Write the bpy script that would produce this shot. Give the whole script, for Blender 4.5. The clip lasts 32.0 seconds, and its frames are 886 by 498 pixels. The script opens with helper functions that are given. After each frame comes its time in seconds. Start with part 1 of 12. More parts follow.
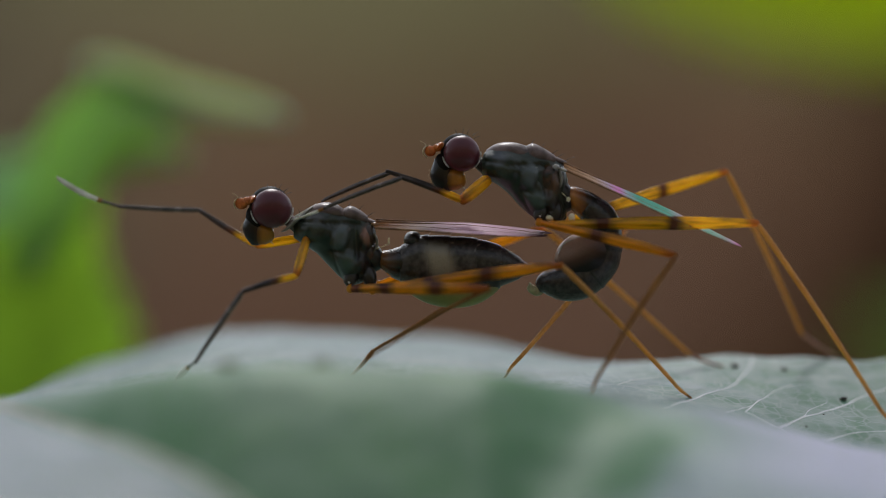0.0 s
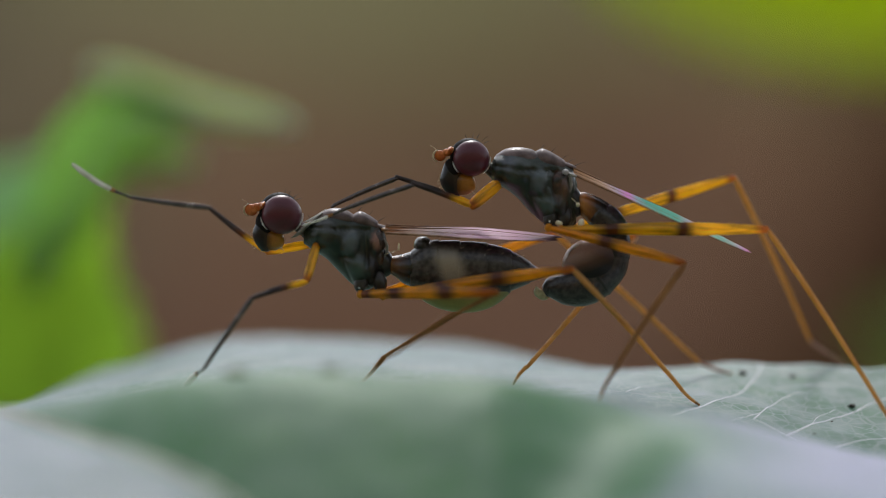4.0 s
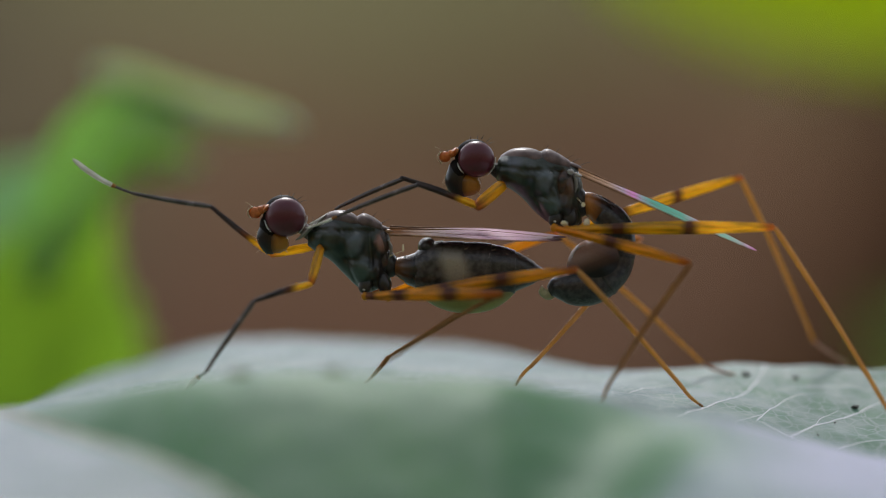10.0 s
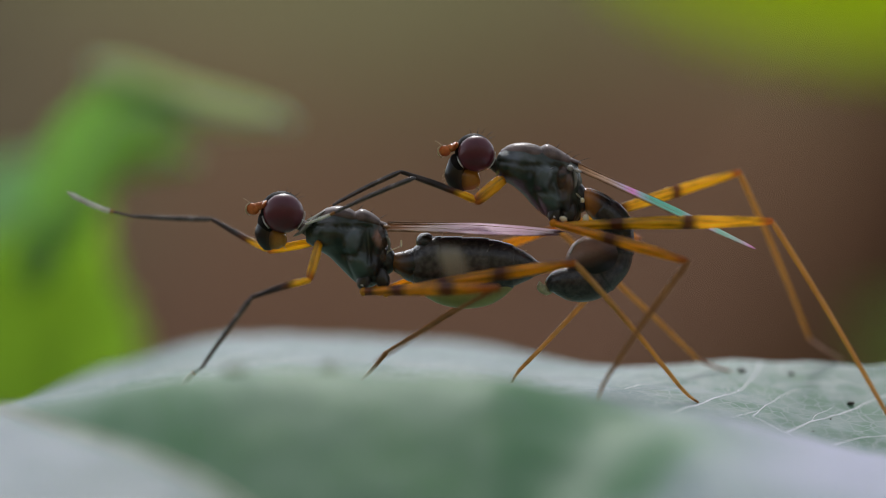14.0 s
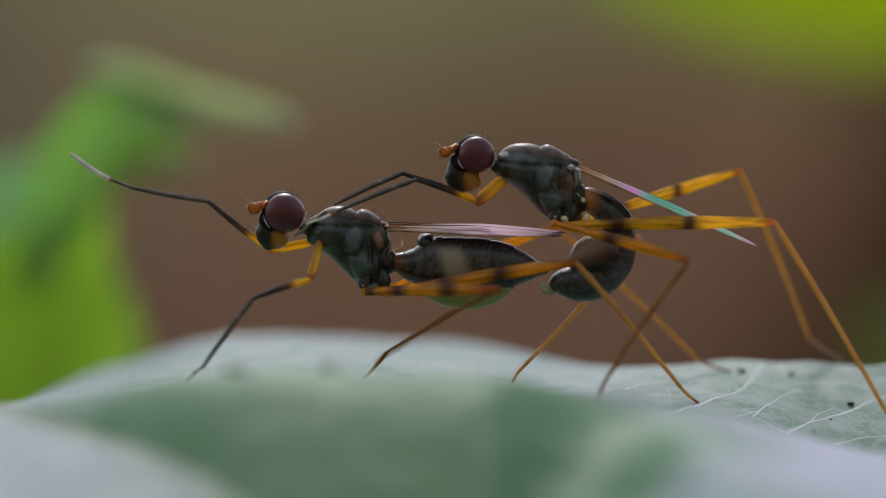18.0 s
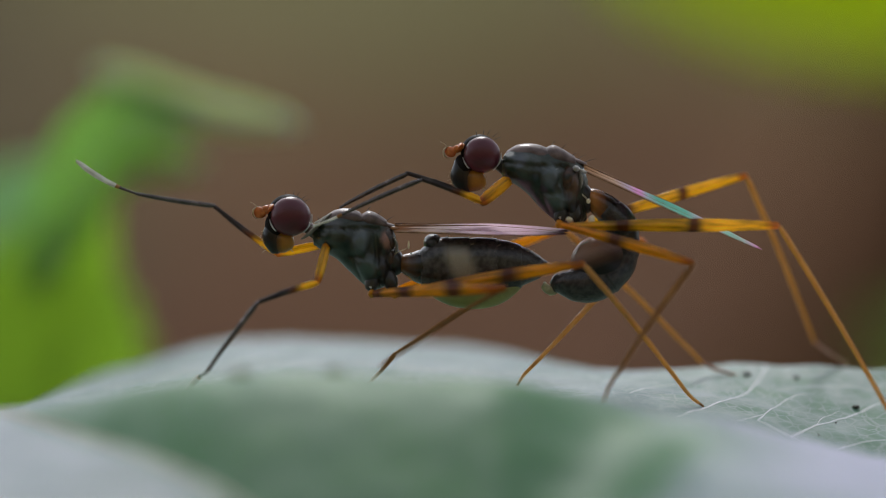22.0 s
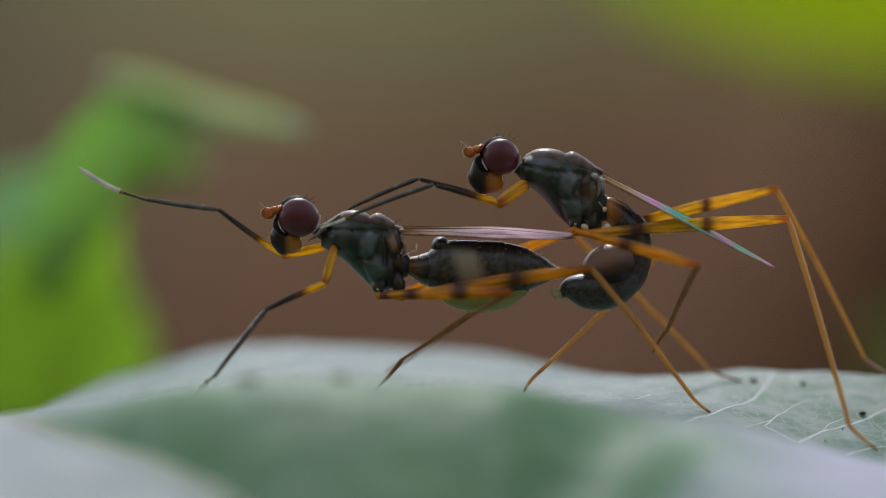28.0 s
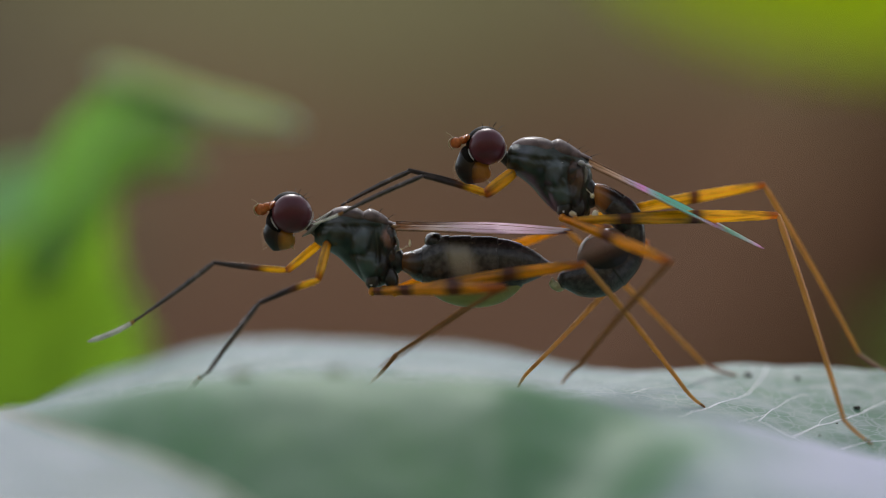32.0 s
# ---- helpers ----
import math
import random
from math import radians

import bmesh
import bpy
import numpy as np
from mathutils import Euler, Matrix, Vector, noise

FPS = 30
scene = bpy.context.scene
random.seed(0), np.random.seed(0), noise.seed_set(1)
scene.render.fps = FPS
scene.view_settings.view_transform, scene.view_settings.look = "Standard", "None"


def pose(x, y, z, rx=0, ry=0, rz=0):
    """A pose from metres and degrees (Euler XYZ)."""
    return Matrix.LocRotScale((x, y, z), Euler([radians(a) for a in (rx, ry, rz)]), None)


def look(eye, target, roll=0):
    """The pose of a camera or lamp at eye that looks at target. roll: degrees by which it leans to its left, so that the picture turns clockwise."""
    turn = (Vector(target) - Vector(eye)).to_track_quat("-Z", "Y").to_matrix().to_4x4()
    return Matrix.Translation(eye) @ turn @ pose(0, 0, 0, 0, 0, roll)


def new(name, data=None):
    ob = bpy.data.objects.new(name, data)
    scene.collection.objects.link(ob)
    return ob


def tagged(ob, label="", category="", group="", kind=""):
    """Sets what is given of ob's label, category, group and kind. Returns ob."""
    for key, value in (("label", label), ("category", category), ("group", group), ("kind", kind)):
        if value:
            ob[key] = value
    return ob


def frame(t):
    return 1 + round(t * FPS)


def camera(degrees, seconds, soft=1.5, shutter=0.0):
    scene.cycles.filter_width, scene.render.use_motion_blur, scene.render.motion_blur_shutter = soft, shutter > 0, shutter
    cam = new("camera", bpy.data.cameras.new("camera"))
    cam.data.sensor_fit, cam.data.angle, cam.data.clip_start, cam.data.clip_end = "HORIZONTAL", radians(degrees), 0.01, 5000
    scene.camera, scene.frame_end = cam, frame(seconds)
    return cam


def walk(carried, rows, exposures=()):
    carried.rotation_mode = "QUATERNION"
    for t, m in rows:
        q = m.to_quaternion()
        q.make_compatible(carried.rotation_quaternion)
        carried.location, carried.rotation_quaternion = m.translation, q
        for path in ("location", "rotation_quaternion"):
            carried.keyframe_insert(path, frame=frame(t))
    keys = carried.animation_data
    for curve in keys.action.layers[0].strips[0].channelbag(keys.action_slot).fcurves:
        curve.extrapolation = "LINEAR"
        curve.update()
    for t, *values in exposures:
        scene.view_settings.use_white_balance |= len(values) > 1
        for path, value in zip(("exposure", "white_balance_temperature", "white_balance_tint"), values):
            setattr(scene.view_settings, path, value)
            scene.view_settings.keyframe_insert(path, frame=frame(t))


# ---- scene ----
# Two stilt-legged flies, one riding on the other, on a waxy leaf over a forest floor.
# Lengths below are in millimetres; MM turns them into metres.
MM = 0.001
EYE = 300.0  # height of the lens above the ground, mm
BACK = 102.2  # from the lens to the plane in focus, mm

# ---- camera ----
cam = camera(14.0, 32.0, soft=0.8)
cam.data.dof.use_dof = True
cam.data.dof.focus_distance = (BACK + 0.2) * MM
cam.data.dof.aperture_fstop = 23.0


def aim(yaw, pitch):
    return pose(0, -BACK * MM, EYE * MM, 90 + pitch, 0, yaw)


walk(cam, [
    (0, aim(-0.1513, -0.1053)),
    (0.5, aim(-0.1421, -0.1053)),
    (1, aim(-0.1235, -0.0918)),
    (1.5, aim(-0.0778, -0.055)),
    (2, aim(-0.0778, -0.0595)),
    (2.5, aim(-0.0912, -0.0458)),
    (3, aim(-0.0365, 0)),
    (3.5, aim(-0.023, 0.0093)),
    (5.5, aim(-0.0275, -0.032)),
    (6, aim(-0.0503, -0.0505)),
    (6.5, aim(-0.0413, -0.0413)),
    (8, aim(0.009, 0.0182)),
    (9, aim(0.0275, 0.0182)),
    (10, aim(0.0275, 0.0275)),
    (10.5, aim(0.0182, 0.0182)),
    (11.5, aim(0.0185, 0.0138)),
    (12, aim(0.032, 0.032)),
    (12.5, aim(0.0275, 0.0275)),
    (13, aim(0, 0)),
    (13.5, aim(0.0138, 0.0182)),
    (14, aim(-0.0413, -0.032)),
    (14.5, aim(-0.0458, -0.0048)),
    (16.5, aim(-0.009, 0.009)),
    (17, aim(0.009, 0.0182)),
    (17.5, aim(-0.0045, 0)),
    (18.5, aim(-0.0592, -0.0413)),
    (19, aim(-0.0503, -0.0365)),
    (19.5, aim(-0.0275, 0.0048)),
    (20, aim(-0.0275, -0.0045)),
    (20.5, aim(-0.0045, 0)),
    (21.5, aim(0.0323, 0.0275)),
    (22, aim(0.0413, 0.0275)),
    (22.5, aim(0.0592, 0.0413)),
    (23, aim(0.087, 0.0826)),
    (23.5, aim(0.1238, 0.1005)),
    (24, aim(0.1008, 0.087)),
    (24.5, aim(0.0275, 0.0182)),
    (25, aim(0.0592, 0.055)),
    (25.5, aim(0.0736, 0.0688)),
    (27.5, aim(0.1101, 0.0826)),
    (28, aim(0.1463, 0.1235)),
    (29, aim(0.1005, 0.087)),
    (29.5, aim(0.1421, 0.1283)),
    (30.5, aim(0.1053, 0.0688)),
    (31, aim(0.0781, 0.0503)),
    (31.5, aim(0.0915, 0.0688)),
    (32, aim(0.0592, 0.0368)),
], exposures=[(0.0, 1.2), (1.0, 1.36), (2.0, 1.5), (12.0, 1.5), (18.0, 1.46), (32.0, 1.46)])

# ---- sky and sun ----
SUN_HEIGHT, SUN_SIDE = 46.0, -3.0
world = bpy.data.worlds.new("sky")
scene.world = world
world.use_nodes = True
sky = world.node_tree.nodes.new("ShaderNodeTexSky")
sky.sky_type, sky.sun_disc = "NISHITA", False
sky.sun_elevation, sky.sun_rotation = radians(SUN_HEIGHT), radians(SUN_SIDE)
veil = world.node_tree.nodes.new("ShaderNodeHueSaturation")  # thin cloud takes most of the blue out of the sky
veil.inputs["Saturation"].default_value = 0.36
world.node_tree.links.new(sky.outputs[0], veil.inputs["Color"])
world.node_tree.links.new(veil.outputs[0], world.node_tree.nodes["Background"].inputs[0])
world.node_tree.nodes["Background"].inputs[1].default_value = 0.084
sun_data = bpy.data.lights.new("sun", "SUN")
sun_data.energy, sun_data.angle, sun_data.color = 0.68, radians(12), (1.0, 0.98, 0.97)
sun = new("sun", sun_data)
way = Vector((math.sin(radians(SUN_SIDE)), math.cos(radians(SUN_SIDE)), math.tan(radians(SUN_HEIGHT))))
sun.matrix_world = look(Vector((0, 0, 1)) + way, (0, 0, 1))


# ---- materials ----
def mat(name, a, b, rough, size, fine, bump=0.3, spec=0.5, coat=0.0, through_light=0.0, glow=None, sheen=0.0, sheen_rough=0.4, clear=0.0, cells=0.0, cell_tint=None, band=None, coat_rough=0.12):
    """Two colours mixed by a coarse noise (size, mm), with fine grain (fine, mm) in tone and relief; through_light: share of light let
    through like a thin leaf; cells: width of a net of veins or facets, mm."""
    m = bpy.data.materials.new(name)
    m.use_nodes = True
    n, l = m.node_tree.nodes, m.node_tree.links
    bsdf, out = n["Principled BSDF"], n["Material Output"]
    co = n.new("ShaderNodeTexCoord")
    big, small = n.new("ShaderNodeTexNoise"), n.new("ShaderNodeTexNoise")
    big.inputs["Scale"].default_value, small.inputs["Scale"].default_value = 1000 / size, 1000 / fine
    big.inputs["Detail"].default_value, small.inputs["Detail"].default_value = 3, 4
    ramp = n.new("ShaderNodeValToRGB")
    ramp.color_ramp.elements[0].position, ramp.color_ramp.elements[1].position = 0.36, 0.64
    ramp.color_ramp.elements[0].color, ramp.color_ramp.elements[1].color = (*a, 1), (*b, 1)
    tone = n.new("ShaderNodeMapRange")
    tone.inputs["To Min"].default_value, tone.inputs["To Max"].default_value = 0.72, 1.28
    mix = n.new("ShaderNodeMix")
    mix.data_type, mix.blend_type = "RGBA", "MULTIPLY"
    mix.inputs["Factor"].default_value = 1.0
    for node in (big, small):
        l.new(co.outputs["Object"], node.inputs["Vector"])
    l.new(big.outputs["Fac"], ramp.inputs["Fac"])
    l.new(small.outputs["Fac"], tone.inputs["Value"])
    l.new(ramp.outputs["Color"], mix.inputs["A"])
    l.new(tone.outputs["Result"], mix.inputs["B"])
    colour, height = mix.outputs["Result"], small.outputs["Fac"]
    if cells:
        net = n.new("ShaderNodeTexVoronoi")
        net.feature = "DISTANCE_TO_EDGE" if cell_tint else "F1"
        net.inputs["Scale"].default_value = 1000 / cells
        l.new(co.outputs["Object"], net.inputs["Vector"])
        edge = n.new("ShaderNodeMapRange")
        edge.inputs["From Max"].default_value = 0.07 if cell_tint else 0.6
        l.new(net.outputs["Distance"], edge.inputs["Value"])
        add = n.new("ShaderNodeMath")
        add.operation = "MULTIPLY_ADD"
        add.inputs[1].default_value = -0.8
        l.new(edge.outputs["Result"], add.inputs[0])
        l.new(small.outputs["Fac"], add.inputs[2])
        height = add.outputs[0]
        if cell_tint:
            vein = n.new("ShaderNodeMix")
            vein.data_type = "RGBA"
            vein.inputs["A"].default_value = (*cell_tint, 1)
            l.new(edge.outputs["Result"], vein.inputs["Factor"])
            l.new(colour, vein.inputs["B"])
            colour = vein.outputs["Result"]
    if band:
        # a soft cross band: its place along x, half width, lean, upper end (mm) and colour
        place, half, lean, upper, tint = band
        axes, shear, gap, inside, below, both, ring_mix = (n.new("ShaderNode" + k) for k in ("SeparateXYZ", "Math", "Math", "MapRange", "MapRange", "Math", "Mix"))
        l.new(co.outputs["Object"], axes.inputs[0])
        shear.operation, shear.inputs[1].default_value = "MULTIPLY_ADD", lean
        l.new(axes.outputs["Z"], shear.inputs[0])
        l.new(axes.outputs["X"], shear.inputs[2])
        inside.interpolation_type = below.interpolation_type = "SMOOTHSTEP"
        away = n.new("ShaderNodeMath")
        away.operation, away.inputs[1].default_value = "SUBTRACT", place * MM
        l.new(shear.outputs[0], away.inputs[0])
        gap.operation = "ABSOLUTE"
        l.new(away.outputs[0], gap.inputs[0])
        inside.inputs["From Min"].default_value, inside.inputs["From Max"].default_value = half * 1.5 * MM, half * 0.4 * MM
        l.new(gap.outputs[0], inside.inputs["Value"])
        below.inputs["From Min"].default_value, below.inputs["From Max"].default_value = upper * MM, (upper - 0.5) * MM
        l.new(axes.outputs["Z"], below.inputs["Value"])
        both.operation = "MULTIPLY"
        l.new(inside.outputs["Result"], both.inputs[0])
        l.new(below.outputs["Result"], both.inputs[1])
        ring_mix.data_type = "RGBA"
        ring_mix.inputs["B"].default_value = (*tint, 1)
        l.new(both.outputs[0], ring_mix.inputs["Factor"])
        l.new(colour, ring_mix.inputs["A"])
        colour = ring_mix.outputs["Result"]
    l.new(colour, bsdf.inputs["Base Color"])
    rr = n.new("ShaderNodeMapRange")
    rr.inputs["To Min"].default_value, rr.inputs["To Max"].default_value = rough * 0.8, min(1, rough * 1.2)
    l.new(big.outputs["Fac"], rr.inputs["Value"])
    l.new(rr.outputs["Result"], bsdf.inputs["Roughness"])
    relief = n.new("ShaderNodeBump")
    relief.inputs["Strength"].default_value, relief.inputs["Distance"].default_value = bump, fine * 0.5 * MM
    l.new(height, relief.inputs["Height"])
    l.new(relief.outputs["Normal"], bsdf.inputs["Normal"])
    bsdf.inputs["Specular IOR Level"].default_value = spec
    bsdf.inputs["Coat Weight"].default_value = coat
    bsdf.inputs["Coat Roughness"].default_value = coat_rough
    bsdf.inputs["Sheen Weight"].default_value, bsdf.inputs["Sheen Roughness"].default_value = sheen, sheen_rough
    bsdf.inputs["Sheen Tint"].default_value = (0.7, 0.68, 1.0, 1)
    bsdf.inputs["Transmission Weight"].default_value = clear
    if through_light:
        thin, blend = n.new("ShaderNodeBsdfTranslucent"), n.new("ShaderNodeMixShader")
        blend.inputs["Fac"].default_value = through_light
        if glow:
            thin.inputs["Color"].default_value = (*glow, 1)
        else:
            l.new(colour, thin.inputs["Color"])
        l.new(bsdf.outputs[0], blend.inputs[1])
        l.new(thin.outputs[0], blend.inputs[2])
        l.new(blend.outputs[0], out.inputs["Surface"])
    return m


head_black = mat("black_cuticle", (0.006, 0.006, 0.0055), (0.014, 0.012, 0.011), 0.55, 0.4, 0.05, 0.3, 0.05)
chitin = mat("black_brown_cuticle", (0.013, 0.012, 0.011), (0.038, 0.032, 0.026), 0.4, 0.35, 0.06, 0.3, 0.25, coat=0.3, coat_rough=0.08)
chitin_dull = mat("mauve_grey_pruinose_cuticle", (0.075, 0.053, 0.047), (0.165, 0.118, 0.11), 0.55, 0.4, 0.06, 0.3, 0.2, coat=0.2, coat_rough=0.16)
chitin_brown = mat("brown_cuticle", (0.014, 0.014, 0.011), (0.085, 0.04, 0.021), 0.35, 0.2, 0.05, 0.6, 0.3, coat=0.3, coat_rough=0.08)
abdomen_black = mat("black_tergite", (0.016, 0.014, 0.013), (0.052, 0.045, 0.041), 0.4, 0.16, 0.06, 0.9, 0.25, coat=0.5, coat_rough=0.22)
banded = mat("grey_black_tergite_with_pale_band", (0.018, 0.016, 0.015), (0.066, 0.057, 0.052), 0.4, 0.16, 0.06, 0.9, 0.25, coat=0.5, coat_rough=0.22, band=(2.85, 0.36, 0.3, 0.25, (0.26, 0.225, 0.165)))
belly = mat("green_belly_membrane", (0.3, 0.29, 0.1), (0.42, 0.42, 0.16), 0.34, 0.6, 0.06, 0.25, 0.4, through_light=0.35, glow=(0.66, 0.68, 0.22))
clasper_skin = mat("olive_clasper", (0.34, 0.31, 0.16), (0.55, 0.52, 0.3), 0.35, 0.2, 0.03, 0.3, coat=0.5, through_light=0.25)
pale_edge = mat("pale_tergite_edge", (0.34, 0.32, 0.3), (0.58, 0.56, 0.53), 0.3, 0.15, 0.03, 0.6, coat=0.6, through_light=0.2)
neck_skin = mat("pale_neck_membrane", (0.15, 0.14, 0.115), (0.24, 0.23, 0.2), 0.5, 0.3, 0.03, 0.4)
silver = mat("silvery_dust_and_glints", (0.45, 0.45, 0.44), (0.7, 0.7, 0.68), 0.45, 0.3, 0.03, 0.3)
eye_red = mat("wine_red_eye", (0.065, 0.008, 0.014), (0.09, 0.013, 0.023), 0.36, 0.9, 0.05, 0.1, 0.45, coat=0.1, coat_rough=0.2, cells=0.03)
orange = mat("orange_antenna", (0.5, 0.13, 0.025), (0.75, 0.27, 0.06), 0.4, 0.2, 0.03, 0.3, coat=0.3, through_light=0.35)
amber = mat("amber_leg_cuticle", (0.55, 0.19, 0.007), (0.72, 0.34, 0.015), 0.24, 0.8, 0.04, 0.3, 0.5, coat=0.4, through_light=0.55, glow=(0.95, 0.6, 0.05))
rust = mat("rust_leg_band", (0.35, 0.09, 0.01), (0.5, 0.16, 0.015), 0.32, 0.4, 0.04, 0.3, through_light=0.5, glow=(0.75, 0.35, 0.06))
leg_band = mat("dark_brown_leg_band", (0.05, 0.016, 0.006), (0.09, 0.03, 0.01), 0.33, 0.4, 0.04, 0.3)
leg_black = mat("black_leg_cuticle", (0.032, 0.022, 0.017), (0.085, 0.062, 0.05), 0.26, 0.4, 0.03, 0.5, 0.6, coat=0.3, coat_rough=0.1)
tan = mat("tan_tibia_cuticle", (0.4, 0.19, 0.045), (0.56, 0.3, 0.08), 0.34, 0.9, 0.03, 0.4, coat=0.25, through_light=0.4, glow=(0.95, 0.62, 0.2))
tan_dark = mat("brown_tibia_cuticle", (0.27, 0.122, 0.034), (0.39, 0.19, 0.055), 0.45, 0.7, 0.03, 0.4, 0.3, through_light=0.35)
pink_foot = mat("pinkish_pale_tarsus", (0.42, 0.25, 0.19), (0.58, 0.38, 0.3), 0.45, 0.3, 0.03, 0.4, through_light=0.35)
white_foot = mat("white_tarsus", (0.62, 0.62, 0.55), (0.82, 0.82, 0.76), 0.55, 0.3, 0.02, 0.5, through_light=0.3)
bristle_black = mat("black_bristle", (0.01, 0.009, 0.009), (0.02, 0.018, 0.016), 0.35, 0.2, 0.02, 0.1)
bristle_pale = mat("pale_bristle", (0.5, 0.4, 0.24), (0.65, 0.55, 0.36), 0.4, 0.2, 0.02, 0.1, through_light=0.4)
cream = mat("cream_knob", (0.82, 0.74, 0.48), (0.92, 0.87, 0.68), 0.3, 0.2, 0.03, 0.3, coat=0.5, through_light=0.35)


wing_vein = mat("brown_wing_vein", (0.22, 0.11, 0.05), (0.42, 0.23, 0.11), 0.3, 0.3, 0.03, 0.2, coat=0.4, through_light=0.25)
leaf_skin = mat("waxy_blue_green_leaf", (0.045, 0.165, 0.05), (0.092, 0.198, 0.105), 0.55, 2.2, 0.08, 0.12, 0.15, through_light=0.12, glow=(0.12, 0.34, 0.08), cells=0.42, cell_tint=(0.1, 0.19, 0.125), sheen=0.45, sheen_rough=0.3)
leaf_keel = mat("brownish_midrib", (0.32, 0.27, 0.2), (0.45, 0.4, 0.32), 0.5, 0.8, 0.06, 0.4)
leaf_vein = mat("pale_leaf_vein", (0.5, 0.55, 0.53), (0.64, 0.68, 0.66), 0.5, 0.6, 0.05, 0.3, through_light=0.2, sheen=0.5)
speck_dark = mat("dark_grit", (0.015, 0.014, 0.012), (0.05, 0.045, 0.03), 0.7, 0.1, 0.02, 0.6)
stem_green = mat("green_stem", (0.08, 0.14, 0.04), (0.14, 0.2, 0.06), 0.5, 4, 0.4, 0.4)
back_leaf = mat("sunlit_green_leaf", (0.11, 0.25, 0.035), (0.18, 0.33, 0.055), 0.45, 9, 0.6, 0.3, through_light=0.7, glow=(0.52, 0.72, 0.17))
back_leaf_teal = mat("blue_green_leaf", (0.19, 0.32, 0.17), (0.26, 0.38, 0.22), 0.45, 9, 0.6, 0.3, through_light=0.65, glow=(0.52, 0.8, 0.44))
back_leaf_pale = mat("pale_leaf_underside", (0.27, 0.32, 0.17), (0.35, 0.4, 0.23), 0.5, 9, 0.6, 0.3, through_light=0.72, glow=(0.74, 0.82, 0.5))
back_leaf_dull = mat("dull_green_leaf", (0.11, 0.25, 0.06), (0.16, 0.31, 0.09), 0.45, 9, 0.6, 0.3, through_light=0.65, glow=(0.52, 0.78, 0.28))
back_leaf_yellow = mat("yellow_green_leaf", (0.16, 0.27, 0.015), (0.22, 0.34, 0.025), 0.45, 9, 0.6, 0.3, through_light=0.82, glow=(0.74, 0.9, 0.06))
soil = mat("forest_soil", (0.126, 0.065, 0.032), (0.176, 0.1, 0.052), 0.9, 160, 12, 0.8, 0.03)
bark = mat("dark_bark", (0.12, 0.066, 0.036), (0.2, 0.11, 0.06), 0.85, 60, 6, 0.9, 0.03)


def graded(name, stops, axis_length=0.0, rough=0.18, through_light=0.58, spec=0.3, fine=0.05, coat=0.45, streaks=False, axis="X", clear=0.0, lean=0.0):
    """Colour that changes softly along a thing: stops of (share, colour) along its own x axis, over axis_length mm, or over its whole box if that is 0."""
    m = mat(name, stops[0][1], stops[-1][1], rough, 0.6, fine, 0.5, spec, coat=coat, through_light=through_light, clear=clear, coat_rough=0.16)
    n, l = m.node_tree.nodes, m.node_tree.links
    co, axes, share, wobble, ramp = n["Texture Coordinate"], n.new("ShaderNodeSeparateXYZ"), n.new("ShaderNodeMapRange"), n.new("ShaderNodeMath"), n.new("ShaderNodeValToRGB")
    l.new(co.outputs["Object" if axis_length else "Generated"], axes.inputs[0])
    share.inputs["From Max"].default_value = axis_length * MM if axis_length else 1.0
    l.new(axes.outputs[axis], share.inputs["Value"])
    if lean:
        # the run of colours leans over towards x
        tip = n.new("ShaderNodeMath")
        tip.operation, tip.inputs[1].default_value = "MULTIPLY_ADD", lean
        l.new(axes.outputs["X"], tip.inputs[0])
        l.new(axes.outputs[axis], tip.inputs[2])
        l.new(tip.outputs[0], share.inputs["Value"])
    grain = next(v for v in n if v.bl_idname == "ShaderNodeTexNoise")
    wobble.operation, wobble.inputs[1].default_value = "MULTIPLY_ADD", 0.05
    l.new(grain.outputs["Fac"], wobble.inputs[0])
    l.new(share.outputs["Result"], wobble.inputs[2])
    l.new(wobble.outputs[0], ramp.inputs["Fac"])
    while len(ramp.color_ramp.elements) < len(stops):
        ramp.color_ramp.elements.new(0.5)
    for e, (p, c) in zip(ramp.color_ramp.elements, stops):
        e.position = min(1, p + 0.025)
    for e, (p, c) in zip(ramp.color_ramp.elements, stops):
        e.color = (*c, 1)
    mix = next(v for v in n if v.bl_idname == "ShaderNodeMix" and v.blend_type == "MULTIPLY")
    l.new(ramp.outputs["Color"], mix.inputs["A"])
    if streaks:
        # long fibres and darker flecks along the limb
        fibre, stretch, spread = n.new("ShaderNodeTexNoise"), n.new("ShaderNodeMapping"), n.new("ShaderNodeMapRange")
        stretch.inputs["Scale"].default_value = (0.1, 1, 1)
        fibre.inputs["Scale"].default_value, fibre.inputs["Detail"].default_value = 1000 / 0.09, 3
        spread.inputs["From Min"].default_value, spread.inputs["From Max"].default_value = 0.3, 0.7
        spread.inputs["To Min"].default_value, spread.inputs["To Max"].default_value = 0.3, 1.5
        l.new(co.outputs["Object"], stretch.inputs["Vector"])
        l.new(stretch.outputs[0], fibre.inputs["Vector"])
        l.new(fibre.outputs["Fac"], spread.inputs["Value"])
        l.new(spread.outputs["Result"], mix.inputs["B"])
    if through_light:
        lift = n.new("ShaderNodeGamma")
        lift.inputs["Gamma"].default_value = 0.66
        l.new(mix.outputs["Result"] if streaks else ramp.outputs["Color"], lift.inputs["Color"])
        l.new(lift.outputs[0], next(v for v in n if v.bl_idname == "ShaderNodeBsdfTranslucent").inputs["Color"])
    return m


